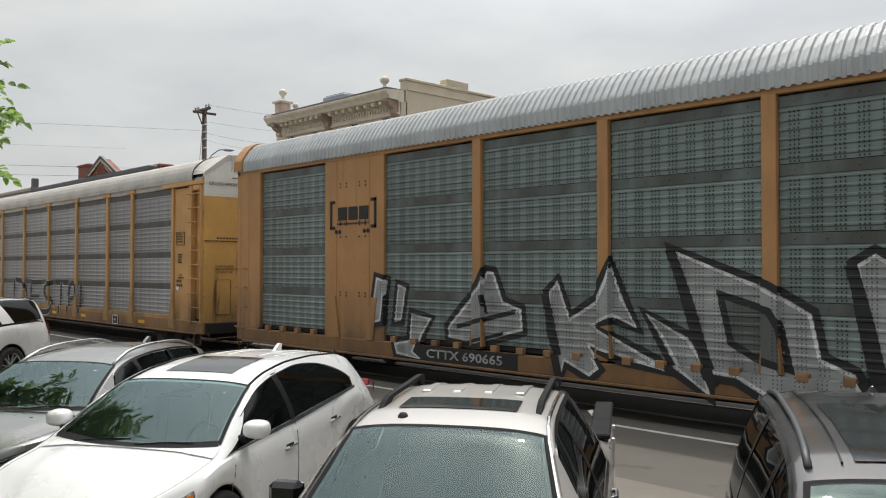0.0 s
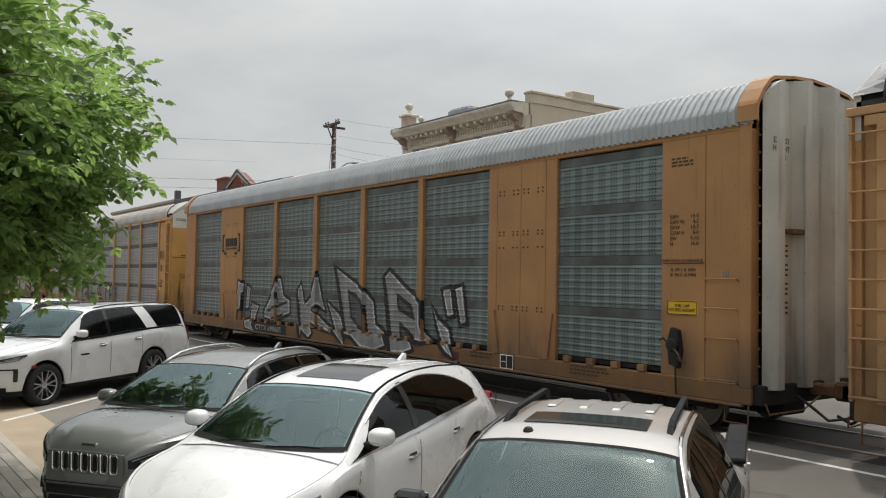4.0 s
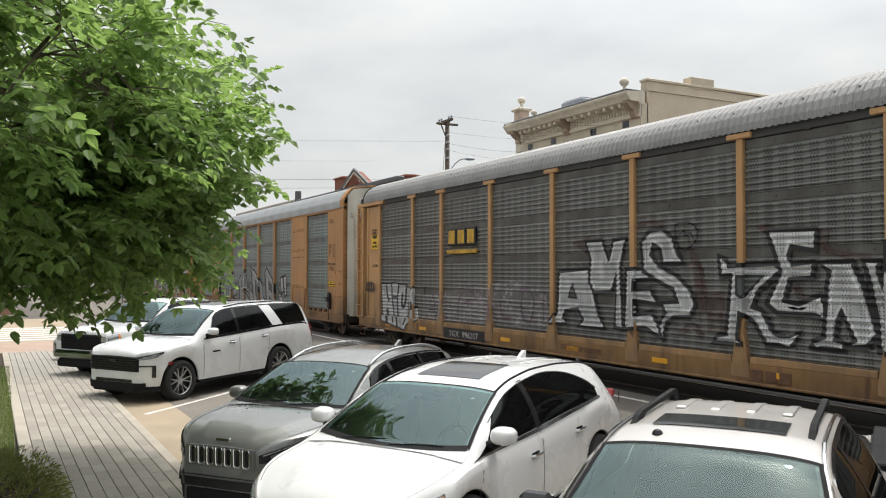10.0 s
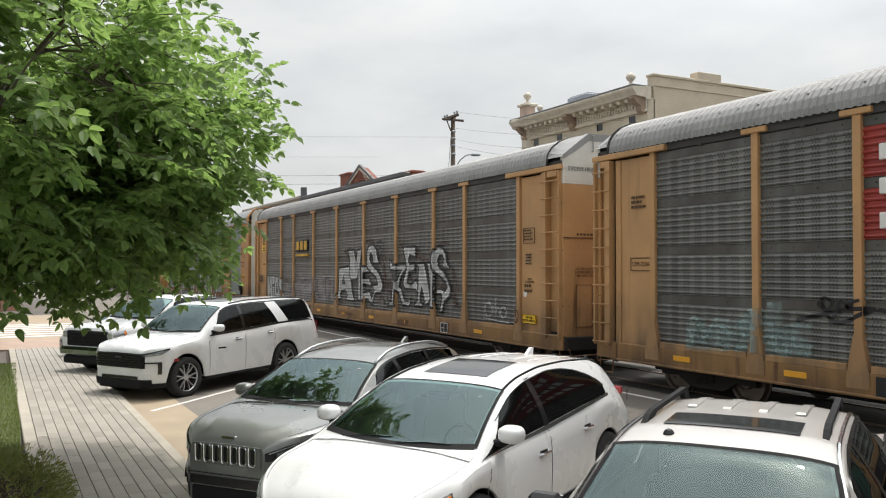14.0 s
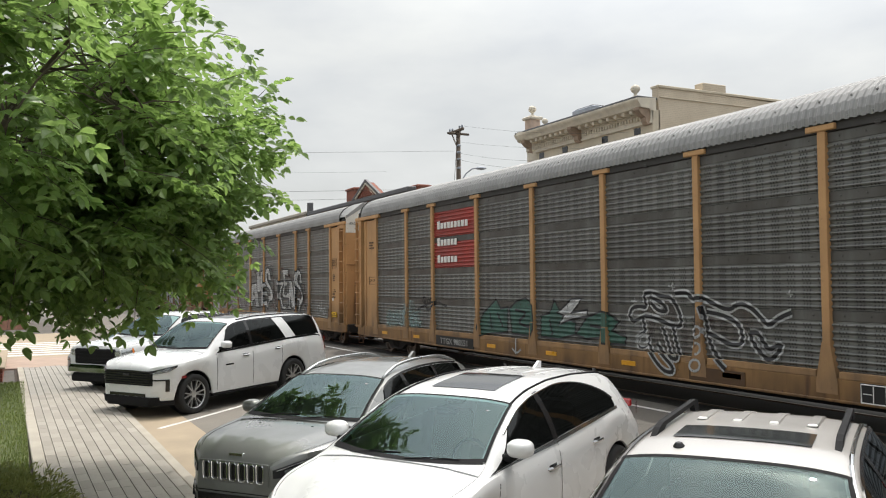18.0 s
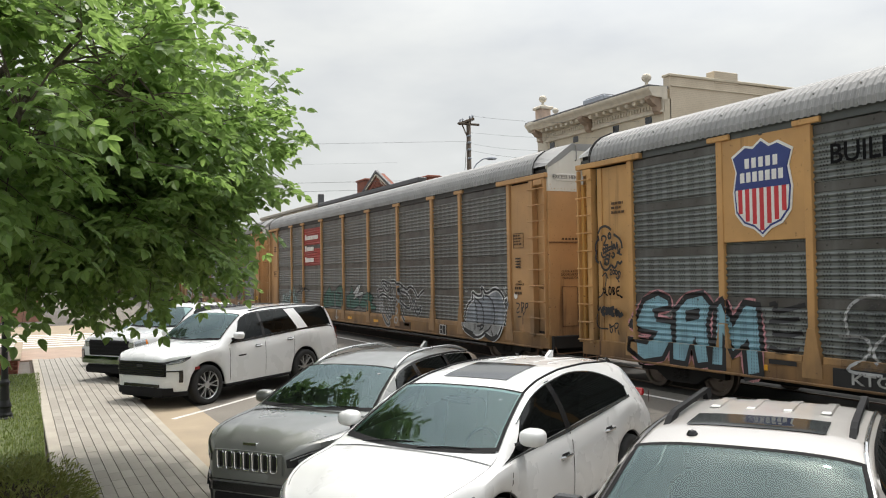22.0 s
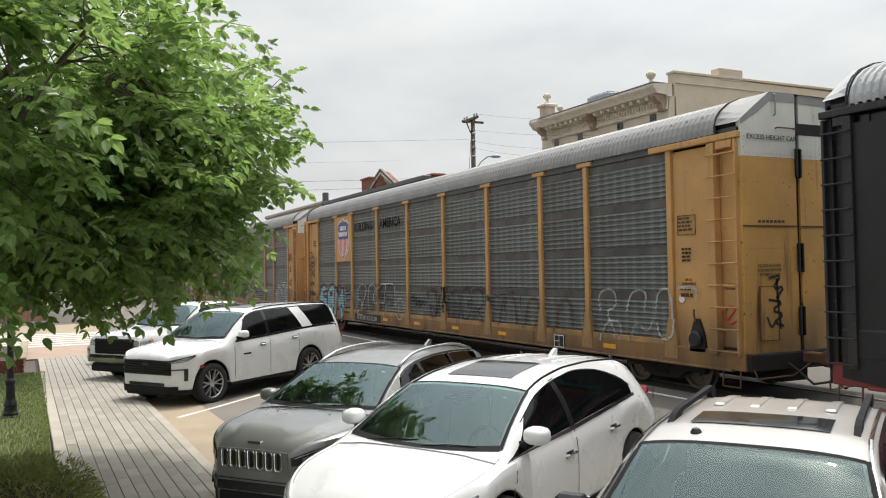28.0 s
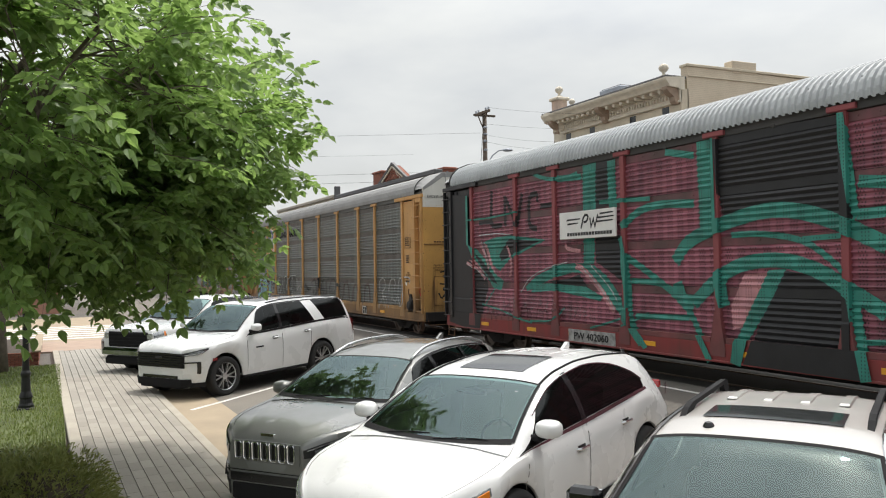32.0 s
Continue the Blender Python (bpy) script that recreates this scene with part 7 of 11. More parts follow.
stroke(car_d, [(0.62, 3.23), (0.64, 2.98)], 0.045, ink_spray, None)
stroke(car_d, [(0.71, 3.23), (0.68, 3.05)], 0.045, ink_spray, None)
stroke(car_d, [(0.47, 3.06), (0.49, 2.94), (0.61, 2.94), (0.7, 2.99), (0.8, 2.95)], 0.045, ink_spray, None)
stroke(car_d, [(0.85, 3.29), (0.88, 3.06), (0.93, 3.26), (0.99, 3.07), (1.04, 3.26)], 0.045, ink_spray, None)
stroke(car_d, [(0.87, 3.04), (0.97, 2.98), (0.88, 2.9), (0.84, 2.97)], 0.045, ink_spray, None)
stroke(car_d, [(1.05, 3.21), (1.09, 2.98), (1.15, 3.12)], 0.045, ink_spray, None)
stroke(car_d, [(1.03, 3.03), (1.2, 2.97)], 0.045, ink_spray, None)
stroke(car_d, [(0.79, 3.04), (0.74, 2.86)], 0.045, ink_spray, None)
stroke(car_d, [(0.51, 3.11), (0.85, 3.17)], 0.045, ink_spray, None)
stroke(car_d, [(0.53, 3.02), (0.77, 3.1), (0.95, 3.14)], 0.045, ink_spray, None)
stroke(car_d, [(0.49, 2.51), (0.62, 2.61), (0.7, 2.45)], 0.035, ink_spray, None)
stroke(car_d, [(0.62, 2.6), (0.64, 2.41), (0.57, 2.23), (0.46, 2.07), (0.33, 2.03)], 0.035, ink_spray, None)
stroke(car_d, [(0.77, 2.64), (0.83, 2.67), (0.82, 2.59), (0.77, 2.54), (0.86, 2.55)], 0.035, ink_spray, None)
stroke(car_d, [(0.88, 2.65), (0.87, 2.56), (0.94, 2.56), (0.94, 2.64), (0.88, 2.65)], 0.035, ink_spray, None)
stroke(car_d, [(0.97, 2.65), (0.96, 2.56), (1.03, 2.54), (1.05, 2.61), (0.97, 2.65)], 0.035, ink_spray, None)
stroke(car_d, [(1.08, 2.62), (1.06, 2.43), (1.13, 2.52), (1.15, 2.59), (1.08, 2.62)], 0.035, ink_spray, None)
stroke(car_d, [(0.99, 2.5), (1.1, 2.38)], 0.035, ink_spray, None)
stroke(car_d, [(0.59, 2.27), (0.61, 2.09), (0.69, 2.09)], 0.04, slogan_ink, None)
stroke(car_d, [(0.51, 2.25), (0.57, 2.12)], 0.04, slogan_ink, None)
stroke(car_d, [(0.74, 2.27), (0.72, 2.11), (0.8, 2.1), (0.82, 2.25), (0.74, 2.27)], 0.04, slogan_ink, None)
stroke(car_d, [(0.87, 2.27), (0.87, 2.1), (0.95, 2.13), (0.89, 2.18), (0.94, 2.24), (0.87, 2.27)], 0.04, slogan_ink, None)
stroke(car_d, [(1.12, 2.28), (1.0, 2.26), (1.0, 2.1), (1.13, 2.08)], 0.04, slogan_ink, None)
stroke(car_d, [(1.01, 2.18), (1.09, 2.19)], 0.04, slogan_ink, None)
stroke(car_d, [(1.11, 2.08), (1.21, 2.04)], 0.04, slogan_ink, None)
stroke(car_d, [(0.58, 1.8), (0.49, 1.78), (0.48, 1.67), (0.57, 1.64)], 0.1, ink_spray, None)
stroke(car_d, [(0.64, 1.82), (0.63, 1.64)], 0.1, ink_spray, None)
stroke(car_d, [(0.74, 1.82), (0.74, 1.64)], 0.1, ink_spray, None)
stroke(car_d, [(0.64, 1.73), (0.74, 1.73)], 0.1, ink_spray, None)
stroke(car_d, [(0.91, 1.81), (0.8, 1.79), (0.8, 1.66), (0.92, 1.65)], 0.1, ink_spray, None)
stroke(car_d, [(0.8, 1.73), (0.88, 1.74)], 0.1, ink_spray, None)
stroke(car_d, [(0.97, 1.8), (0.98, 1.64), (1.04, 1.75), (1.1, 1.63), (1.2, 1.7)], 0.1, ink_spray, None)
stroke(car_d, [(0.32, 1.86), (0.34, 1.7), (0.41, 1.85), (0.44, 1.68)], 0.035, ink_spray, None)
stroke(car_d, [(0.3, 1.66), (0.3, 1.33), (0.71, 1.34)], 0.035, ink_spray, None)
stroke(car_d, [(0.75, 1.45), (0.79, 1.24), (0.87, 1.3), (0.83, 1.38), (0.75, 1.45)], 0.035, ink_spray, None)
stroke(car_d, [(0.76, 1.36), (0.91, 1.42)], 0.035, ink_spray, None)
stroke(car_d, [(0.94, 1.46), (0.95, 1.27)], 0.035, ink_spray, None)
stroke(car_d, [(0.94, 1.46), (1.07, 1.49), (1.05, 1.38), (0.95, 1.36)], 0.035, ink_spray, None)
stroke(car_d, [(1.05, 1.33), (1.09, 1.23)], 0.035, ink_spray, None)
stroke(car_d, [(13.78, 1.99), (14.06, 1.99), (14.33, 1.85), (14.47, 1.66), (14.35, 1.41), (14.07, 1.25), (13.97, 1.52), (13.72, 1.44)], 0.045, ink_spray, None)
stroke(car_d, [(14.72, 2.15), (14.56, 1.9), (14.44, 1.8)], 0.045, ink_spray, None)
stroke(car_d, [(14.83, 2.15), (14.85, 1.85), (14.75, 1.53), (14.79, 1.34), (14.91, 1.38), (15.03, 1.68)], 0.045, ink_spray, None)
stroke(car_d, [(14.97, 1.97), (15.18, 2.01), (15.35, 1.92), (15.49, 2.06), (15.7, 2.05), (15.85, 1.82), (15.87, 1.48), (15.79, 1.19)], 0.045, ink_spray, None)
stroke(car_d, [(15.07, 1.86), (15.12, 1.51), (15.04, 1.21)], 0.045, ink_spray, None)
stroke(car_d, [(15.44, 1.69), (15.46, 1.16)], 0.045, ink_spray, None)
stroke(car_d, [(15.95, 1.94), (16.15, 2.1), (16.4, 2.08), (16.61, 1.9), (16.63, 1.63), (16.49, 1.3), (16.3, 1.15), (16.09, 1.2), (15.93, 1.43), (15.95, 1.94)], 0.045, ink_spray, None)
stroke(car_d, [(16.67, 2.01), (16.94, 2.11), (17.2, 2.07), (17.36, 1.92), (17.38, 1.71), (17.21, 1.55), (17.03, 1.49), (17.25, 1.22)], 0.045, ink_spray, None)
stroke(car_d, [(17.52, 1.87), (17.43, 1.56), (17.47, 1.25)], 0.045, ink_spray, None)
stroke(car_d, [(15.18, 2.04), (15.35, 1.92), (15.49, 2.06)], 0.1, ink_spray, None)
stroke(car_d, [(16.15, 2.1), (16.4, 2.09)], 0.1, ink_spray, None)
stroke(car_d, [(16.94, 2.11), (17.2, 2.07), (17.33, 1.95)], 0.1, ink_spray, None)
stroke(car_d, [(16.39, 1.73), (16.41, 1.6), (16.51, 1.71), (16.39, 1.73)], 0.1, ink_spray, None)
stroke(car_d, [(16.42, 1.75), (16.47, 1.51)], 0.12, spray_dark, None)
stroke(car_d, [(15.58, 1.7), (15.6, 1.24)], 0.12, spray_dark, None)
stroke(car_d, [(16.84, 1.64), (16.82, 1.21)], 0.12, spray_dark, None)
stroke(car_d, [(17.19, 1.21), (17.5, 1.21)], 0.12, spray_dark, None)
stroke(car_d, [(17.66, 1.9), (17.81, 1.78), (17.91, 1.58)], 0.12, spray_dark, None)
stroke(car_d, [(15.27, 1.75), (15.32, 1.17)], 0.12, spray_dark, None)
stroke(car_d, [(12.12, 1.85), (12.16, 1.55), (12.35, 1.78), (12.43, 1.52), (12.63, 1.83), (12.66, 1.49), (12.89, 1.8), (12.92, 1.45), (13.11, 1.74)], 0.03, ink_spray, None)
stroke(car_d, [(12.07, 1.68), (13.06, 1.66)], 0.03, ink_spray, None)
stroke(car_d, [(12.2, 1.42), (12.88, 1.52)], 0.03, ink_spray, None)
stroke(car_d, [(13.28, 1.77), (13.18, 1.48), (13.44, 1.62)], 0.03, ink_spray, None)
stroke(car_d, [(13.34, 2.13), (13.62, 2.01)], 0.03, ink_spray, None)
stroke(car_d, [(13.21, 1.23), (13.59, 1.27)], 0.03, ink_spray, None)
stroke(car_d, [(14.19, 2.14), (14.53, 2.05), (14.71, 1.85)], 0.04, spray_mauve, None)
stroke(car_d, [(16.41, 2.22), (16.74, 2.06)], 0.04, spray_mauve, None)
stroke(car_d, [(17.15, 2.18), (17.51, 2.1)], 0.04, spray_mauve, None)
stroke(car_d, [(18.08, 1.94), (18.23, 2.04), (18.38, 1.98)], 0.04, spray_mauve, None)
stroke(car_d, [(18.15, 1.79), (18.32, 1.65), (18.14, 1.49)], 0.04, spray_mauve, None)
stroke(car_d, [(18.45, 1.95), (18.65, 2.0), (18.71, 1.81), (18.56, 1.61), (18.7, 1.48)], 0.04, spray_mauve, None)
stroke(car_d, [(19.48, 1.95), (19.45, 1.75), (19.5, 1.57)], 0.04, spray_mauve, None)
stroke(car_d, [(18.03, 1.94), (18.23, 1.91), (18.4, 1.94), (18.64, 1.95)], 0.04, ink_spray, None)
stroke(car_d, [(18.73, 1.81), (18.58, 1.59), (18.74, 1.43)], 0.04, ink_spray, None)
stroke(car_d, [(19.48, 1.98), (19.43, 1.76), (19.48, 1.58)], 0.04, ink_spray, None)
stroke(car_d, [(18.95, 2.01), (19.04, 2.06), (19.13, 1.99)], 0.04, ink_spray, None)


# ---- parked vehicles ----
def car_paint(name, c, metal=0.0, rough=0.28):
    n = Nodes(name, rough, metal)
    dust = n.noise(2.2, 5.0)
    fleck = n.noise(900.0, 1.0)
    base = n.mix(n.span(fleck, 0.35, 0.65, 0.0, 0.25 if metal else 0.05), c, shade(c, 1.35 if metal else 0.9))
    low = n.math("MULTIPLY", n.span(n.axis(2), 0.25, 0.60, 0.10, 0.0), n.span(dust, 0.3, 0.65))
    base = n.mix(low, base, (0.20, 0.17, 0.13))
    n.color(n.mix(n.span(dust, 0.45, 0.8, 0.0, 0.03), base, (0.35, 0.33, 0.30)))
    n.rough(n.span(dust, 0.3, 0.7, rough - 0.08, rough + 0.1))
    n.bsdf.inputs["Coat Weight"].default_value = 0.8
    n.bsdf.inputs["Coat Roughness"].default_value = 0.04
    return n.mat


def clear_glass(name, tint, dust=0.05, ior=1.6, gloss=(1, 1, 1)):
    """A pane: sees through with a tint, mirrors by its angle, holds a film of dust."""
    m = bpy.data.materials.new(name)
    m.use_nodes = True
    nt = m.node_tree
    nt.nodes.clear()
    out = nt.nodes.new("ShaderNodeOutputMaterial")
    tr = nt.nodes.new("ShaderNodeBsdfTransparent")
    tr.inputs["Color"].default_value = (*tint, 1)
    di = nt.nodes.new("ShaderNodeBsdfDiffuse")
    di.inputs["Color"].default_value = (0.42, 0.47, 0.46, 1)
    gl = nt.nodes.new("ShaderNodeBsdfGlossy")
    gl.inputs["Roughness"].default_value = 0.012
    gl.inputs["Color"].default_value = (*gloss, 1)
    tc = nt.nodes.new("ShaderNodeTexCoord")
    nz = nt.nodes.new("ShaderNodeTexNoise")
    nz.inputs["Scale"].default_value, nz.inputs["Detail"].default_value = 2.5, 4.0
    mr = nt.nodes.new("ShaderNodeMapRange")
    mr.inputs["From Min"].default_value, mr.inputs["From Max"].default_value = 0.3, 0.7
    mr.inputs["To Min"].default_value, mr.inputs["To Max"].default_value = dust * 0.5, dust * 1.5
    fr = nt.nodes.new("ShaderNodeFresnel")
    fr.inputs["IOR"].default_value = ior
    m1, m2 = nt.nodes.new("ShaderNodeMixShader"), nt.nodes.new("ShaderNodeMixShader")
    for a, b in ((tc.outputs["Object"], nz.inputs["Vector"]), (nz.outputs["Fac"], mr.inputs["Value"]), (mr.outputs["Result"], m1.inputs[0]),
                 (tr.outputs[0], m1.inputs[1]), (di.outputs[0], m1.inputs[2]), (fr.outputs[0], m2.inputs[0]), (m1.outputs[0], m2.inputs[1]),
                 (gl.outputs[0], m2.inputs[2]), (m2.outputs[0], out.inputs["Surface"])):
        nt.links.new(a, b)
    return m


white_car = car_paint("white_car", (0.66, 0.67, 0.67))
pearl_car = car_paint("pearl_car", (0.70, 0.705, 0.70))
grey_car = car_paint("grey_car", (0.150, 0.155, 0.147), 0.3, 0.30)
silver_car = car_paint("silver_car", (0.345, 0.330, 0.310), 0.22, 0.42)
dark_car = car_paint("dark_car", (0.040, 0.037, 0.036), 0.4, 0.34)
screen_glass = clear_glass("screen_glass", (0.40, 0.58, 0.55), 0.010, 1.72, (0.74, 0.96, 0.98))
tint_glass = clear_glass("tint_glass", (0.05, 0.055, 0.055), 0.006, 1.38, (0.75, 0.78, 0.78))
trim_black = plain("trim_black", (0.011, 0.011, 0.012), 0.8, vary=0.2)
trim_black.node_tree.nodes["Principled BSDF"].inputs["Specular IOR Level"].default_value = 0.2
gloss_black = plain("gloss_black", (0.012, 0.012, 0.013), 0.2, vary=0.1)
chrome = plain("chrome", (0.72, 0.73, 0.74), 0.14, 1.0, vary=0.04)
satin_metal = plain("satin_metal", (0.55, 0.56, 0.57), 0.32, 0.9, vary=0.06)
rubber = plain("rubber", (0.018, 0.018, 0.018), 0.85, vary=0.25, scale=8)
rim_dark = plain("rim_dark", (0.010, 0.010, 0.011), 0.6)
cabin_dark = plain("cabin_dark", (0.030, 0.029, 0.028), 0.85, vary=0.2)
cabin_tan = plain("cabin_tan", (0.20, 0.185, 0.16), 0.8, vary=0.15)
amber_deep = plain("amber_deep", (0.40, 0.085, 0.012), 0.2, vary=0.2)
amber = plain("amber", (0.75, 0.22, 0.02), 0.25, vary=0.1)
tail_red = plain("tail_red", (0.22, 0.010, 0.012), 0.2, vary=0.1)
lamp_jewel = plain("lamp_jewel", (0.30, 0.32, 0.33), 0.08, 0.6, vary=0.7, scale=45)
lamp_smoke = plain("lamp_smoke", (0.022, 0.022, 0.023), 0.07, vary=0.3)
lamp_silver = plain("lamp_silver", (0.55, 0.57, 0.58), 0.2, 0.8, vary=0.2, scale=30)


class Body:
    """A vehicle's skin as cross sections along its length (x forward, y to its left, z up)."""

    def __init__(self, sp):
        self.sp = sp
        self.hw = sp["W"] / 2
        self.axles = sp.get("axles", (sp["wb"] / 2, -sp["wb"] / 2))
        self.xf, self.xr = self.axles[0] + sp["fo"], self.axles[1] - sp["ro"]
        self.R = sp["r"] + sp.get("gap", 0.07)
        # rake: how much the roofline falls to the rear for each metre
        rake = lambda x: sp.get("rake", 0.021) * max(0.0, 1.4 - x)
        tx, tz = zip(*sorted((x, z - rake(x)) for x, z in sp["top"]))
        bx, bz = zip(*sorted((x, z - rake(x)) for x, z in sp["belt"]))
        ease = np.linspace(-0.2, 0.2, 31)
        share = np.exp(-(ease / 0.085) ** 2 / 2)
        share /= share.sum()
        self.zt = lambda x: float(np.sum(share * np.interp(x + ease * min(1.0, max(0.05, (self.xf - x) / 0.25), max(0.05, (x - self.xr) / 0.25)), tx, tz)))
        self.zb = lambda x: min(float(np.interp(x, bx, bz)), self.zt(x) - 0.015)

    def w(self, x):
        sp = self.sp
        f = max(0.0, (x - (self.xf - sp.get("nose", 0.9))) / sp.get("nose", 0.9))
        r = max(0.0, ((self.xr + 0.7) - x) / 0.7)
        return self.hw * (1 - sp.get("nose_in", 0.22) * f ** sp.get("nose_pow", 2.6) - 0.13 * r ** 2.6)

    def wt(self, x):
        """Half width of the roof, windscreen or bonnet."""
        k = np.interp(self.zt(x), (self.sp["hood_z"], self.sp["roof_z"]), (self.sp.get("hood_w", 0.86), self.sp.get("roof_w", 0.66)))
        return self.w(x) * float(k)

    def floor(self, x):
        z = self.sp.get("sill", 0.30)
        f = max(0.0, (x - (self.xf - 0.35)) / 0.35)
        z -= 0.04 * f
        for a in self.axles:
            d = abs(x - a)
            if d < self.R:
                z = max(z, self.sp["r"] + math.sqrt(self.R ** 2 - d ** 2))
        return z

    def side(self, x, z):
        """Half width of the lower body at a height."""
        b = self.floor(x)
        zb = self.zb(x)
        t = (z - b) / max(zb - b, 0.01)
        k = float(np.interp(t, (0.0, 0.12, 0.45, 0.72, 0.92, 1.0), (0.965, 0.985, 1.0, 1.0, 0.982, 0.955)))
        return self.w(x) * k

    def house(self, x, v):
        """A place on the side of the glasshouse: v from belt to roof edge."""
        zb, zt = self.zb(x), self.zt(x) - 0.03
        y0, y1 = self.side(x, zb), self.wt(x)
        return (y0 + (y1 - y0) * v + 0.03 * math.sin(math.pi * v) * min(1, (zt - zb) / 0.4), zb + (zt - zb) * v)

    def top(self, x, u):
        rise = 0.0
        if "crease" in self.sp and x > self.sp["screen"][1]:
            # the bonnet's raised middle between two creases that close towards the nose
            ua, ub, tall = self.sp["crease"]
            f = (x - self.sp["screen"][1]) / (self.xf - self.sp["screen"][1])
            k = min(1.0, max(0.0, (ua + (ub - ua) * f + 0.045 - abs(u)) / 0.09))
            rise = tall * k * k * (3 - 2 * k) * min(1.0, f * 5, (1 - f) * 6)
        return (self.wt(x) * u, self.zt(x) - 0.03 * abs(u) ** 4 - 0.012 * u * u + rise)

    def nose_x(self, y, z):
        """How far forward the skin lies at a width and height."""
        lo, hi = self.axles[0], self.xf
        if abs(y) <= self.side(hi, z):
            return hi
        for _ in range(24):
            mid = (lo + hi) / 2
            lo, hi = (mid, hi) if self.side(mid, z) > abs(y) else (lo, mid)
        return lo

    def half(self, x):
        b, zb = self.floor(x), self.zb(x)
        pts = [(0.0, b + 0.03), (self.side(x, b) - 0.22, b + 0.01), (self.side(x, b), b)]
        for t in (0.12, 0.45, 0.72, 0.92, 1.0):
            z = b + (zb - b) * t
            pts.append((self.side(x, z), z))
        pts += [self.house(x, v) for v in (0.08, 0.35, 0.65, 0.92)]
        pts += [self.top(x, u) for u in (0.96, 0.90, 0.82, 0.74, 0.66, 0.58, 0.5, 0.42, 0.34, 0.26, 0.13, 0.0)]
        return pts

    def stations(self):
        xs = set(np.round(np.arange(self.xr, self.xf, 0.085), 4)) | {self.xf, self.xr + 0.02}
        for a in self.axles:
            for k in range(-8, 9):
                xs.add(round(a + self.R * math.sin(math.pi / 16 * k), 4))
        for x, z in self.sp["top"]:
            xs.add(x)
        for x0, x1 in self.sp["open"]:
            xs |= {x0, x1}
        xs = sorted(x for x in xs if self.xr <= x <= self.xf)
        keep = [xs[0]]
        for x in xs[1:]:
            if x - keep[-1] > 0.012:
                keep.append(x)
        return keep

    def skin(self):
        """The painted shell, open where the glass sits."""
        xs = self.stations()
        s = Shape()
        rows = []
        for x in xs:
            h = self.half(x)
            rows.append([(x, -y, z) for y, z in h] + [(x, y, z) for y, z in h[-2:0:-1]])
        n, m = len(rows[0]), len(self.half(0.0))
        s.v = [p for r in rows for p in r]
        ws0, ws1 = self.sp["screen"]
        bed = self.sp.get("bed")
        for r in range(len(xs) - 1):
            mid = (xs[r] + xs[r + 1]) / 2
            for i in range(n):
                k = i if i < m - 1 else n - 1 - i
                if k in (8, 9, 10) and any(a < mid < b for a, b in self.sp["open"]):
                    continue
                if k >= 13 and ws0 < mid < ws1:
                    continue
                if k >= 12 and bed and bed[0] < mid < bed[1]:
                    continue
                s.f.append((r * n + i, r * n + (i + 1) % n, (r + 1) * n + (i + 1) % n, (r + 1) * n + i))
        s.f.append(tuple(range(n)))
        s.f.append(tuple((len(xs) - 1) * n + i for i in reversed(range(n))))
        return s

    def patch(self, fn, a0, a1, b0, b1, na=8, nb=4, off=0.0, slant0=0.0, slant1=0.0):
        """A sheet laid over the skin: fn(x, v) gives (y, z); slants shear its ends."""
        rows = []
        for j in range(nb + 1):
            v = b0 + (b1 - b0) * j / nb
            row = []
            for i in range(na + 1):
                f = i / na
                x = a0 + (a1 - a0) * f + (slant0 * (1 - f) + slant1 * f) * (j / nb)
                y, z = fn(x, v)
                row.append((x, y, z))
            rows.append(row)
        return rows


def lay(body, rows, side, off=0.006, up=False):
    """Turns patch rows into a thin shape, pushed off the skin, on one side (+1 left, -1 right)."""
    s = Shape()
    out = [[(x, side * (y + (0 if up else off)), z + (off if up else off * 0.2)) for x, y, z in row] for row in rows]
    s.rows(out)
    if side > 0 and not up:
        s.f = [f[::-1] for f in s.f]
    return s


def side_patch(b, x0, x1, low, high, sd, off=0.01, n=14, rows=4):
    """A sheet on the flank between two lines low(x) and high(x), with a folded-in edge."""
    grid = []
    for j in range(-1, rows + 2):
        v = min(max(j, 0), rows) / rows
        o = off if 0 <= j <= rows else -0.02
        row = []
        for i in range(-1, n + 2):
            x = x0 + (x1 - x0) * min(max(i, 0), n) / n
            z = low(x) + (high(x) - low(x)) * v
            oo = o if 0 <= i <= n else -0.02
            row.append((x + oo * 0.4, sd * (b.side(x, z) + oo), z))
        grid.append(row)
    return Shape().rows(grid)


def nose_patch(b, y0, y1, low, high, off=0.01, n=20, rows=4):
    """A sheet bent round the nose between two heights low(y) and high(y), with a folded-in edge."""
    grid = []
    for j in range(-1, rows + 2):
        v = min(max(j, 0), rows) / rows
        row = []
        for i in range(-1, n + 2):
            y = y0 + (y1 - y0) * min(max(i, 0), n) / n
            z = low(y) + (high(y) - low(y)) * v
            o = off if 0 <= j <= rows and 0 <= i <= n else -0.03
            row.append((b.nose_x(y, z) + o, y * (1 + 0.4 * max(o, 0)), z))
        grid.append(row)
    return Shape().rows(grid)


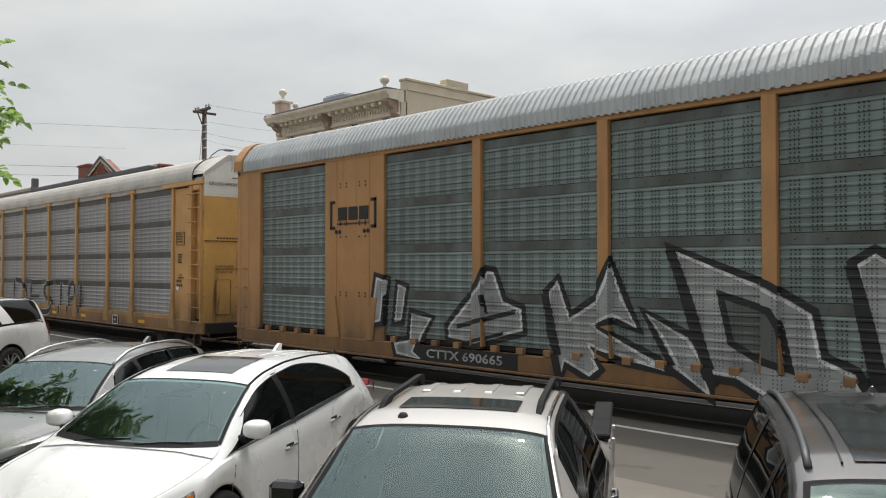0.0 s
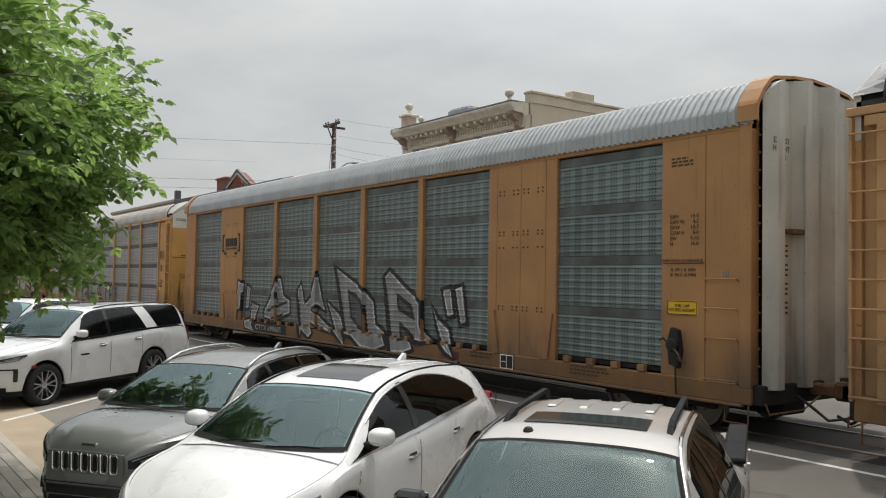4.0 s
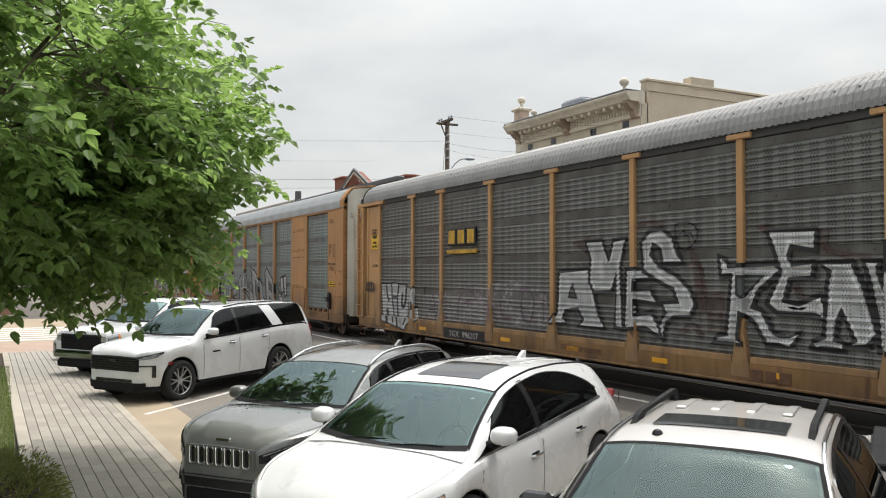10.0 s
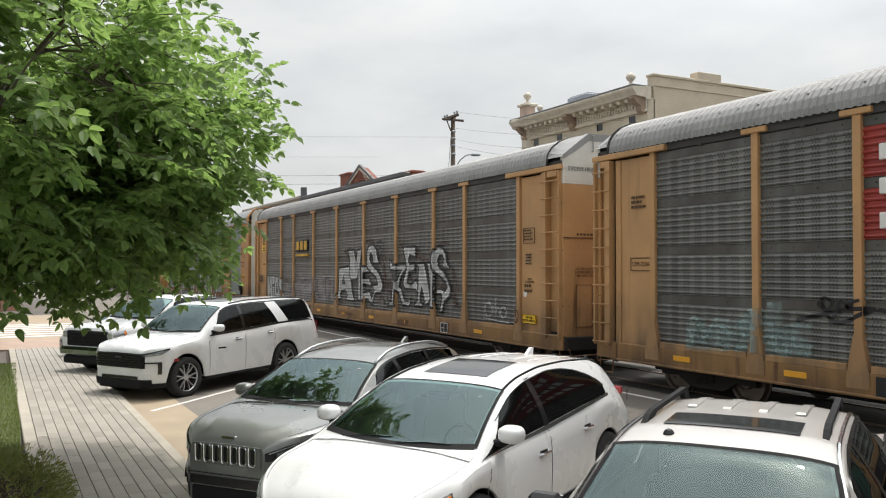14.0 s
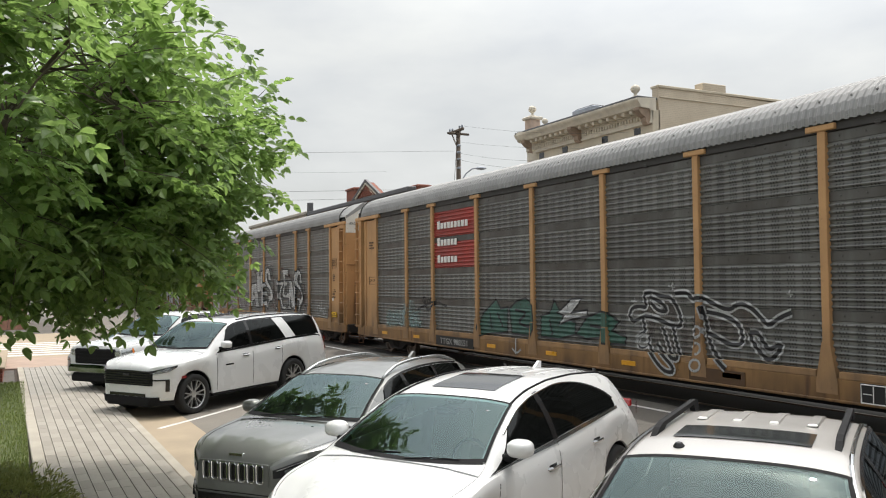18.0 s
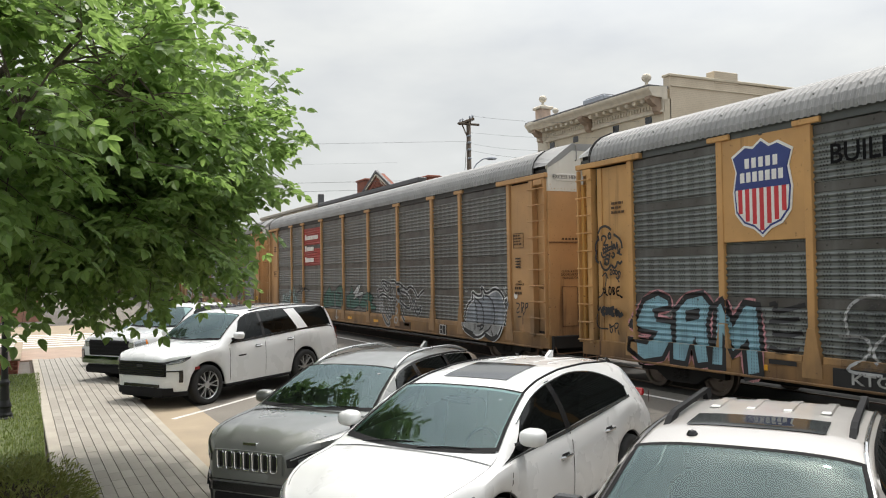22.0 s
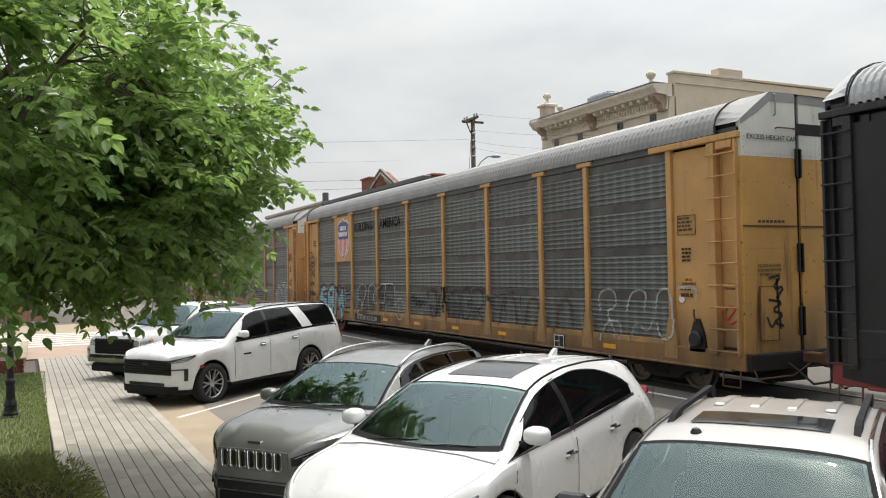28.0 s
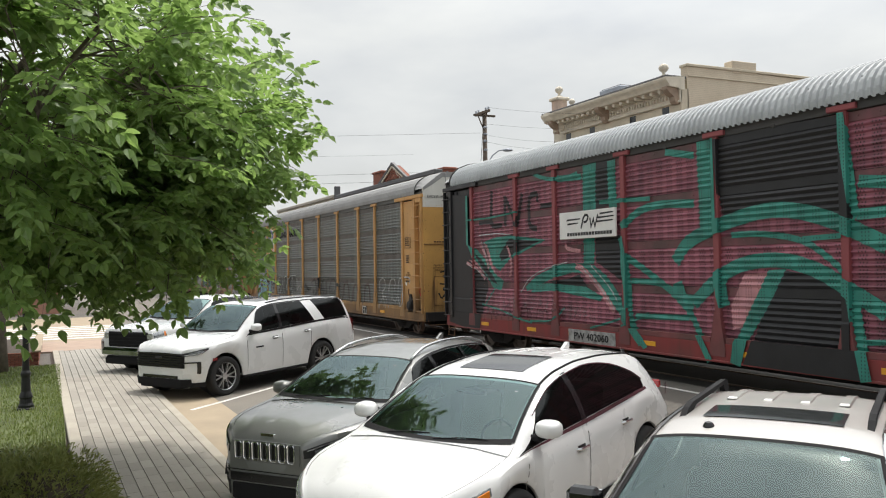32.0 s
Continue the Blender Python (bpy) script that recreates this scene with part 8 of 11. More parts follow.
def wheel_set(veh, body, rim_mat, spokes, split_spoke=True):
    r = body.sp["r"]
    hw = body.hw
    for x in body.axles:
        for side in (1, -1):
            y = side * (hw - 0.13)
            m = Matrix.Translation((x, y, r)) @ Matrix.Rotation(radians(-90 * side), 4, "X")
            t = Shape().lathe([(r * 0.68, -0.10), (r * 0.86, -0.125), (r * 0.97, -0.11), (r, -0.08), (r, 0.08), (r * 0.97, 0.11), (r * 0.86, 0.125), (r * 0.70, 0.115), (r * 0.66, 0.08), (r * 0.66, -0.08)], 36, m)
            wh = part("wheel", Shape().lathe([(0.05, 0.02), (r * 0.64, 0.0), (r * 0.66, 0.02), (r * 0.66, -0.09), (0.05, -0.09)], 28, m), rim_dark, veh, "alloy wheel with black tyre")
            part("tyre", t, rubber, wh, smooth=True)
            rim = Shape()
            ring = [[m @ Vector((rr * r * math.cos(a), rr * r * math.sin(a), h)) for a in (2 * math.pi * k / 32 for k in range(32))] for rr, h in ((0.66, 0.085), (0.675, 0.10), (0.70, 0.112), (0.715, 0.10), (0.66, 0.05))]
            rim.rows(ring, True)
            rim.lathe([(0.03, 0.085), (r * 0.17, 0.08), (r * 0.19, 0.04), (0.03, 0.04)], 16, m)
            for k in range(spokes):
                a = 2 * math.pi * k / spokes
                for da in ((-0.13, 0.13) if split_spoke else (0.0,)):
                    q = m @ Matrix.Rotation(a, 4, "Z")
                    wid = 0.012 if split_spoke else 0.030
                    p0, p1 = Vector((r * 0.14, 0, 0.075)), Vector((r * 0.66 * math.cos(da * 1.6), r * 0.66 * math.sin(da * 1.6), 0.095))
                    d = (p1 - p0).normalized()
                    n = Vector((-d.y, d.x, 0)) * wid
                    vs = [p0 - n, p0 + n, p1 + n * 0.8, p1 - n * 0.8]
                    vs = [q @ v for v in vs] + [q @ (v - Vector((0, 0, 0.04))) for v in vs]
                    rim.add(vs, [(0, 1, 2, 3), (0, 4, 5, 1), (1, 5, 6, 2), (2, 6, 7, 3), (3, 7, 4, 0)])
            part("rim", rim, rim_mat, wh)


def mirror_shell(m):
    """A rounded housing, flat towards the rear."""
    rows = []
    for f, k in ((-0.075, 0.90), (-0.07, 0.98), (-0.03, 1.0), (0.02, 0.94), (0.055, 0.78), (0.075, 0.52), (0.083, 0.2)):
        rows.append([m @ Vector((f, 0.115 * k * math.copysign(abs(math.cos(a)) ** 0.7, math.cos(a)), 0.078 * k * math.copysign(abs(math.sin(a)) ** 0.7, math.sin(a)))) for a in (2 * math.pi * j / 20 for j in range(20))])
    return Shape().rows(rows, True, True)


def seat(veh, x, y, mat):
    s = Shape()
    s.block(x - 0.22, y - 0.24, 0.55, x + 0.28, y + 0.24, 0.72, 0.05)
    s.block(-0.07, y - 0.23, 0.0, 0.07, y + 0.23, 0.62, 0.05, pose(x - 0.25, 0, 0.66, 0, -14, 0))
    s.block(-0.05, y - 0.12, 0.66, 0.05, y + 0.12, 0.84, 0.04, pose(x - 0.25, 0, 0.66, 0, -14, 0))
    part("seat", s, mat, veh)


def vehicle(name, label, sp, paint, m, rim_mat=None, spokes=5, cabin=None, split_spoke=True):
    veh = thing(name, label, "car", "parked vehicles")
    veh.matrix_basis = m
    b = Body(sp)
    part("body", b.skin(), paint, veh, sharp=32)
    hw = b.hw
    part("underbody", Shape().block(b.xr + 0.2, -hw * 0.72, 0.24, b.xf - 0.25, hw * 0.72, 0.62, 0.05), trim_black, veh)
    for a in b.axles:
        for sd in (1, -1):
            s = Shape()
            arc = [(a + (b.R - 0.01) * math.cos(t), sp["r"] + (b.R - 0.01) * math.sin(t)) for t in (math.pi * k / 14 for k in range(15))]
            s.rows([[(x, sd * (hw * 0.97 - 0.02), z) for x, z in arc], [(x, sd * hw * 0.5, z) for x, z in arc]])
            s.add([(x, sd * hw * 0.5, z) for x, z in arc], [tuple(range(15))])
            part("wheel_house", s, trim_black, veh)
            if sp.get("flare"):
                lip = [[(a + rr * math.cos(t), sd * (b.side(a + min(b.R, rr) * math.cos(t) * 0.98, sp["r"] + rr * math.sin(t)) + off), max(sp["r"] + rr * math.sin(t), sp.get("sill", 0.3))) for t in (math.pi * (k - 1) / 14 for k in range(17))]
                       for rr, off in ((b.R - 0.005, -0.02), (b.R - 0.005, 0.014), (b.R + 0.06, 0.014), (b.R + 0.068, -0.01))]
                part("arch_trim", Shape().rows(lip), sp["flare"], veh)
    # cladding along the sills and the lower bumpers
    if sp.get("clad"):
        z1 = sp["clad"]
        for sd in (1, -1):
            x0, x1 = b.axles[1] + b.R + 0.02, b.axles[0] - b.R - 0.02
            part("sill_cladding", lay(b, b.patch(lambda x, v: (b.side(x, v), v), x0, x1, sp.get("sill", 0.3), z1, 10, 2), sd, 0.012), trim_black, veh)
            part("bumper_corner", lay(b, b.patch(lambda x, v: (b.side(x, v), v), b.axles[0] + b.R + 0.02, b.xf - 0.004, 0.27, z1, 12, 2), sd, 0.012), trim_black, veh, smooth=True)
        fw = b.side(b.xf, z1)
        s = Shape().block(b.xf - 0.30, -fw * 0.98, 0.24, b.xf + 0.02, fw * 0.98, z1, 0.03)
        part("lower_bumper", s, trim_black, veh)
    part("rear_bumper", Shape().block(b.xr - 0.02, -hw * 0.84, 0.35, b.xr + 0.25, hw * 0.84, 0.62, 0.06), paint if not sp.get("clad") else trim_black, veh)
    # glass
    ws0, ws1 = sp["screen"]
    bow = sp.get("bow", 0.10)
    foot = lambda u: ws1 + 0.02 - bow * (u / 0.93) ** 2

    def band(x_of, u0, u1, na, nb, lift):
        """A sheet over windscreen and cowl whose ends follow the bowed foot."""
        grid = []
        for j in range(nb + 1):
            u = u0 + (u1 - u0) * j / nb
            a0, a1 = x_of(u)
            grid.append([(xx, b.top(xx, u)[0], b.top(xx, u)[1] + lift) for xx in (a0 + (a1 - a0) * i / na for i in range(na + 1))])
        return Shape().rows(grid)

    s = band(lambda u: (ws0 - 0.03, foot(u)), -0.93, 0.93, 16, 28, 0.010)
    glass = part("windscreen", s, screen_glass, veh, "windscreen that mirrors the sky and leaves", smooth=True)
    for u0, u1 in ((-0.965, -0.925), (0.925, 0.965)):
        part("windscreen_edge", band(lambda u: (ws0 - 0.03, foot(0.93)), u0, u1, 6, 2, 0.014), trim_black, glass)
    s = Shape()
    s.rows(b.patch(lambda x, u: b.top(x, u), ws0 - 0.034, ws0 - 0.006, -0.93, 0.93, 2, 20))
    s.v = [(x, y, z + 0.013) for x, y, z in s.v]
    part("header_band", s, trim_black, glass, smooth=True)
    part("cowl", band(lambda u: (foot(u) - 0.035, foot(u) + 0.03), -0.94, 0.94, 2, 24, 0.016), trim_black, veh, smooth=True)
    part("bonnet_edge", band(lambda u: (foot(u) + 0.02, ws1 + 0.06), -0.965, 0.965, 3, 24, 0.011), paint, veh, smooth=True)
    for y0, y1 in ((-0.55, -0.02), (0.08, 0.62)):
        xa, xb = ws1 + 0.02, ws1 - 0.035
        part("wiper", Shape().tube([(xa, y0 * hw, b.zt(xa) + 0.022), (xb, (y0 + y1) / 2 * hw, b.zt(xb) + 0.022), (xb - 0.03, y1 * hw, b.zt(xb - 0.03) + 0.012)], 0.005, 5), trim_black, veh)
    part("inside_mirror", Shape().block(ws0 + 0.02, -0.13, b.zt(ws0) - 0.15, ws0 + 0.06, 0.13, b.zt(ws0) - 0.08, 0.02), cabin_dark, veh)
    arc = sp.get("arc", lambda x: 1.0)
    for u in (0.965, -0.965):
        seam = [(xx, u * b.wt(xx), b.top(xx, u)[1] + 0.002) for xx in np.linspace(ws1 + 0.06, b.xf - 0.22, 14)]
        part("bonnet_seam", Shape().tube(seam, 0.0024, 4), gloss_black, veh)
    for sd in (1, -1):
        if sp.get("arc"):
            x0, x1 = sp["open"][0]
            rows = [[(x, *b.house(x, v0 + (1.0 - v0) * j / 3)) for x in np.linspace(x0 - 0.02, x1 - 0.5, 22) for v0 in (0.94 * arc(x),)] for j in range(4)]
            part("roof_side", lay(b, rows, sd, 0.002), paint, veh, smooth=True)
            part("window_trim", Shape().tube([(x, sd * (b.house(x, 0.93 * arc(x))[0] + 0.006), b.house(x, 0.93 * arc(x))[1]) for x in np.linspace(x0, x1 - 0.3, 24)], 0.010, 5), sp["belt_trim"], veh)
        for wx0, wx1, sl0, sl1, v0, v1 in sp["windows"]:
            s = lay(b, b.patch(lambda x, v: b.house(x, v * arc(x)), wx0, wx1, v0, v1, 10, 5, 0, sl0, sl1), sd, 0.004)
            part("side_window", s, tint_glass, veh, smooth=True)
        for px, pw in sp.get("pillars", ()):
            part("pillar", lay(b, b.patch(b.house, px - pw, px + pw, 0.02, 0.96, 1, 5, 0, sp.get("pillar_slant", 0), sp.get("pillar_slant", 0)), sd, 0.007), gloss_black, veh)
        for cx0, cx1, sl in sp.get("paint_pillars", ()):
            part("body_pillar", lay(b, b.patch(b.house, cx0, cx1, 0.0, 1.0, 3, 5, 0, sl, sl), sd, 0.009), paint, veh, smooth=True)
        wx0, wx1 = sp["windows"][-1][0], sp["windows"][0][1]
        part("front_pillar", lay(b, b.patch(b.house, wx1, max(wx1, sp["open"][0][1]) + 0.04, 0.0, 1.0, 5, 6, 0, sp["windows"][0][3], 0.0), sd, 0.003), paint, veh, smooth=True)
        if sp.get("belt_trim"):
            part("belt_trim", lay(b, b.patch(b.house, wx0 - 0.03, wx1 + 0.03, -0.02, 0.055, 14, 1), sd, 0.012), sp["belt_trim"], veh)
            if not sp.get("arc"):
                part("roof_trim", lay(b, b.patch(b.house, wx0 + 0.1, wx1 - 0.45, 0.93, 0.975, 14, 1), sd, 0.010), sp["belt_trim"], veh)
        for dx in sp["seams"]:
            rows = b.patch(lambda x, z: (b.side(x, z), z), dx - 0.005, dx + 0.005, sp.get("sill", 0.3) + 0.06, b.zb(dx) - 0.01, 1, 8)
            part("door_seam", lay(b, rows, sd, 0.003), gloss_black, veh)
        for hx in sp["handles"]:
            hz = b.zb(hx) - sp.get("handle_drop", 0.15)
            y = sd * (b.side(hx, hz) + 0.03)
            s = Shape().tube([(hx - 0.10, y - sd * 0.035, hz), (hx - 0.08, y, hz + 0.004), (hx + 0.08, y, hz + 0.004), (hx + 0.10, y - sd * 0.035, hz)], 0.017, 6)
            if sp.get("handle_mat"):
                # flat black patch drawn in place of the hollow behind the handle
                part("handle_cup", lay(b, b.patch(lambda xx, z: (b.side(xx, z), z), hx - 0.075, hx + 0.085, hz - 0.028, hz + 0.03, 4, 2), sd, 0.003), gloss_black, veh)
            part("door_handle", s, sp.get("handle_mat", paint), veh)
        # mirrors
        mx = sp["mirror"]
        zb = b.zb(mx) + sp.get("mirror_up", 0.0)
        my = b.side(mx, zb) + sp.get("mirror_out", 0.13)
        shell = mirror_shell(pose(mx, sd * my, zb + 0.09))
        if sp.get("mirror_box"):
            shell = Shape().block(mx - 0.06, sd * my - 0.10, zb, mx + 0.06, sd * my + 0.10, zb + 0.17, 0.03)
        mi = part("door_mirror", shell, sp.get("mirror_mat", paint), veh, smooth=not sp.get("mirror_box"))
        part("mirror_stalk", Shape().block(mx - 0.05, min(sd * (my - 0.18), sd * (my - 0.05)), zb - 0.02, mx + 0.05, max(sd * (my - 0.18), sd * (my - 0.05)), zb + 0.04, 0.015), trim_black, mi)
        part("mirror_glass", Shape().block(mx - 0.082, sd * my - 0.088, zb + 0.035, mx - 0.072, sd * my + 0.088, zb + 0.145, 0.005), chrome, mi)
        # lamps
        if sp["lamp"]:
            z0, z1, back = sp["lamp"]
            tall = z1 - z0
            along = lambda x, v: (b.side(x, b.zb(x) - 0.004 - tall * (1 - v)), b.zb(x) - 0.004 - tall * (1 - v))
            rows = b.patch(along, b.xf - back, b.xf - 0.006, 0.0, 1.0, 10, 3, 0, 0.04, 0.0)
            lamp = part("headlamp", lay(b, rows, sd, 0.010), sp.get("lamp_mat", lamp_silver), veh, smooth=True)
            y_in, y_out = b.w(b.xf) * sp.get("lamp_in", 0.55), b.side(b.xf, z1)
            zf = b.zb(b.xf) - 0.02
            part("headlamp_lens", Shape().block(b.xf - 0.02, min(sd * y_in, sd * y_out), zf - tall + 0.01, b.xf + 0.018, max(sd * y_in, sd * y_out), zf, 0.02), sp.get("lamp_mat", lamp_silver), lamp)
            rows = b.patch(along, b.xf - back + 0.03, b.xf - back * sp.get("marker_to", 0.78), *sp.get("marker_band", (0.15, 0.85)), 4, 2)
            part("marker_lamp", lay(b, rows, sd, 0.016), sp.get("marker", amber), lamp)
        z0, z1 = sp["tail"]
        rows = b.patch(lambda x, z: (b.side(x, z), z), b.xr + 0.02, b.xr + sp.get("tail_len", 0.10), z0, z1, 3, 3)
        part("tail_lamp", lay(b, rows, sd, 0.012), tail_red, veh, smooth=True)
        part("tail_lamp_inner", Shape().block(b.xr - 0.015, min(sd * hw * 0.5, sd * hw * 0.78), z0 + 0.04, b.xr + 0.02, max(sd * hw * 0.5, sd * hw * 0.78), z1, 0.02), tail_red, veh)
    # cabin
    mat = cabin or cabin_dark
    part("dashboard", Shape().block(ws1 - 0.52, -hw * 0.74, 0.70, ws1 - 0.02, hw * 0.74, b.zt(ws1) - 0.07, 0.06), cabin_dark, veh)
    part("cabin_floor", Shape().block(sp["open"][0][0] - 0.2, -hw * 0.8, 0.40, ws1 - 0.2, hw * 0.8, 0.52, 0.03), cabin_dark, veh)
    part("steering_wheel", Shape().tube([Vector((ws1 - 0.62, 0.36, 0.98)) + Vector((-0.06 * math.sin(a), 0.18 * math.cos(a), 0.17 * math.sin(a))) for a in (2 * math.pi * k / 20 for k in range(21))], 0.016, 6), cabin_dark, veh)
    for x in (ws1 - 1.15, ws1 - 2.0):
        for y in (-0.38, 0.38):
            seat(veh, x, y, mat)
    wheel_set(veh, b, rim_mat or satin_metal, spokes, split_spoke)
    return veh, b


def arc_rail(veh, b, x0, x1, u, lift, r, mat, name="roof_rail", sides=8):
    """A bowed rail on two feet along the roof's edge."""
    for sd in (1, -1):
        pts = []
        for k in range(13):
            f = k / 12
            x = x0 + (x1 - x0) * f
            y, z = b.top(x, u)
            pts.append((x, sd * y, z + lift * min(1.0, 5.0 * f, 5.0 * (1 - f)) + 0.005))
        part(name, Shape().tube(pts, r, sides), mat, veh, smooth=True)


def sunroof(veh, b, x0, x1, u, mat=None):
    s = Shape()
    s.rows(b.patch(lambda x, v: b.top(x, v), x0, x1, -u, u, 6, 8))
    s.v = [(x, y, z + 0.006) for x, y, z in s.v]
    part("sunroof", s, mat or sun_glass, veh, "dark glass sunroof", smooth=True)


def fin(veh, b, x, mat):
    z = b.zt(x)
    part("aerial_fin", Shape().prism([(x + 0.10, z - 0.01), (x - 0.06, z + 0.075), (x - 0.10, z + 0.07), (x - 0.09, z - 0.01)], -0.018, 0.018), mat, veh)


sun_glass = plain("sun_glass", (0.03, 0.033, 0.034), 0.06, vary=0.1)


def big_suv(m):
    sp = dict(W=2.05, wb=3.07, rake=0.0, fo=0.84, ro=1.34, r=0.41, gap=0.075, nose=0.55, nose_in=0.36, nose_pow=2.8, sill=0.36, hood_z=1.18, roof_z=1.83, hood_w=0.92, roof_w=0.72, crease=(0.78, 0.70, 0.025),
              top=[(2.375, 0.97), (2.35, 1.04), (2.25, 1.085), (1.9, 1.15), (1.15, 1.235), (0.75, 1.535), (0.32, 1.79), (0.0, 1.845), (-0.6, 1.865), (-1.6, 1.865), (-2.35, 1.85), (-2.66, 1.80), (-2.74, 1.45), (-2.80, 1.20), (-2.875, 1.10)],
              belt=[(2.375, 0.95), (2.15, 1.065), (1.2, 1.165), (0.9, 1.185), (-0.2, 1.24), (-1.4, 1.30), (-2.5, 1.32), (-2.875, 1.05)],
              screen=(0.34, 1.13), open=((-2.52, 0.80),),
              windows=((-0.13, 0.86, 0.0, -0.42, 0.06, 0.93), (-1.32, -0.19, 0.30, 0.0, 0.06, 0.93), (-2.54, -1.66, 0.10, 0.30, 0.06, 0.93)),
              pillars=((-0.16, 0.045),), paint_pillars=((-1.66, -1.31, 0.30),), seams=(0.92, -0.16, -1.12), handles=(0.06, -0.98), handle_drop=0.16, mirror=0.76, mirror_up=0.07,
              lamp=None, tail=(0.95, 1.25), clad=0.36, flare=None, handle_mat=satin_metal, belt_trim=gloss_black)
    veh, b = vehicle("sport_utility_vehicle", "white full-size sport utility vehicle with black grille and two-tone wheels", sp, white_car, m, satin_metal, 6)
    x = b.xf
    g = part("grille", nose_patch(b, -0.70, 0.70, lambda y: 0.66, lambda y: 0.955 - 0.03 * y * y, 0.012), trim_black, veh, "black grille with horizontal bars")
    for k in range(5):
        zz = 0.685 + 0.048 * k
        part("grille_bar", nose_patch(b, -0.68, 0.68, lambda y: zz, lambda y: zz + 0.017, 0.026, 20, 1), gloss_black, g)
    part("grille_brow", nose_patch(b, -0.72, 0.72, lambda y: 0.925, lambda y: 0.95, 0.03, 20, 1), gloss_black, g)
    part("lip_spoiler", nose_patch(b, -0.80, 0.80, lambda y: 0.30, lambda y: 0.435, 0.03), trim_black, veh)
    part("skid_inlet", nose_patch(b, -0.52, 0.52, lambda y: 0.44, lambda y: 0.50, 0.012), gloss_black, veh)
    part("badge", Shape().block(x + 0.02, -0.09, 0.845, x + 0.045, 0.09, 0.885, 0.006), rim_dark, g)
    for sd in (1, -1):
        lo = lambda xx: float(np.interp(xx, (1.98, 2.15, 2.37), (1.015, 0.93, 0.89)))
        hi = lambda xx: float(np.interp(xx, (1.98, 2.15, 2.37), (1.045, 1.015, 0.95)))
        lamp = part("headlamp", side_patch(b, 1.98, 2.372, lo, hi, sd, 0.012), lamp_smoke, veh, "slim dark headlamp")
        part("lamp_blade", side_patch(b, 2.04, 2.35, lambda xx: lo(xx) + 0.012, lambda xx: lo(xx) + 0.026, sd, 0.018, 8, 1), lamp_silver, lamp)
        part("lamp_pod", side_patch(b, 2.10, 2.30, lambda xx: lo(xx) + 0.035, lambda xx: hi(xx) - 0.015, sd, 0.016, 6, 2), lamp_jewel, lamp)
        part("fog_slot", side_patch(b, 2.14, 2.20, lambda xx: 0.54, lambda xx: 0.78, sd, 0.012, 3, 4), gloss_black, veh)
        part("fog_slot", side_patch(b, 2.20, 2.365, lambda xx: 0.755, lambda xx: 0.78, sd, 0.012, 6, 1), gloss_black, veh)
        s = lay(b, b.patch(lambda xx, z: (b.side(xx, z), z), x - 0.62, x - 0.48, 0.76, 0.82, 2, 1), sd, 0.012)
        part("side_marker", s, tail_red, veh)
        part("running_board", Shape().block(-1.02, min(sd * 0.90, sd * 1.0), 0.30, 1.02, max(sd * 0.86, sd * 1.0), 0.36, 0.02), trim_black, veh)
        s = lay(b, b.patch(lambda xx, z: (b.side(xx, z), z), 0.45, 0.68, 0.90, 0.93, 3, 1), sd, 0.006)
        part("name_badge", s, gloss_black, veh)
    arc_rail(veh, b, -2.3, 0.0, 0.90, 0.03, 0.016, gloss_black)
    sunroof(veh, b, -0.6, -0.05, 0.5)
    return veh


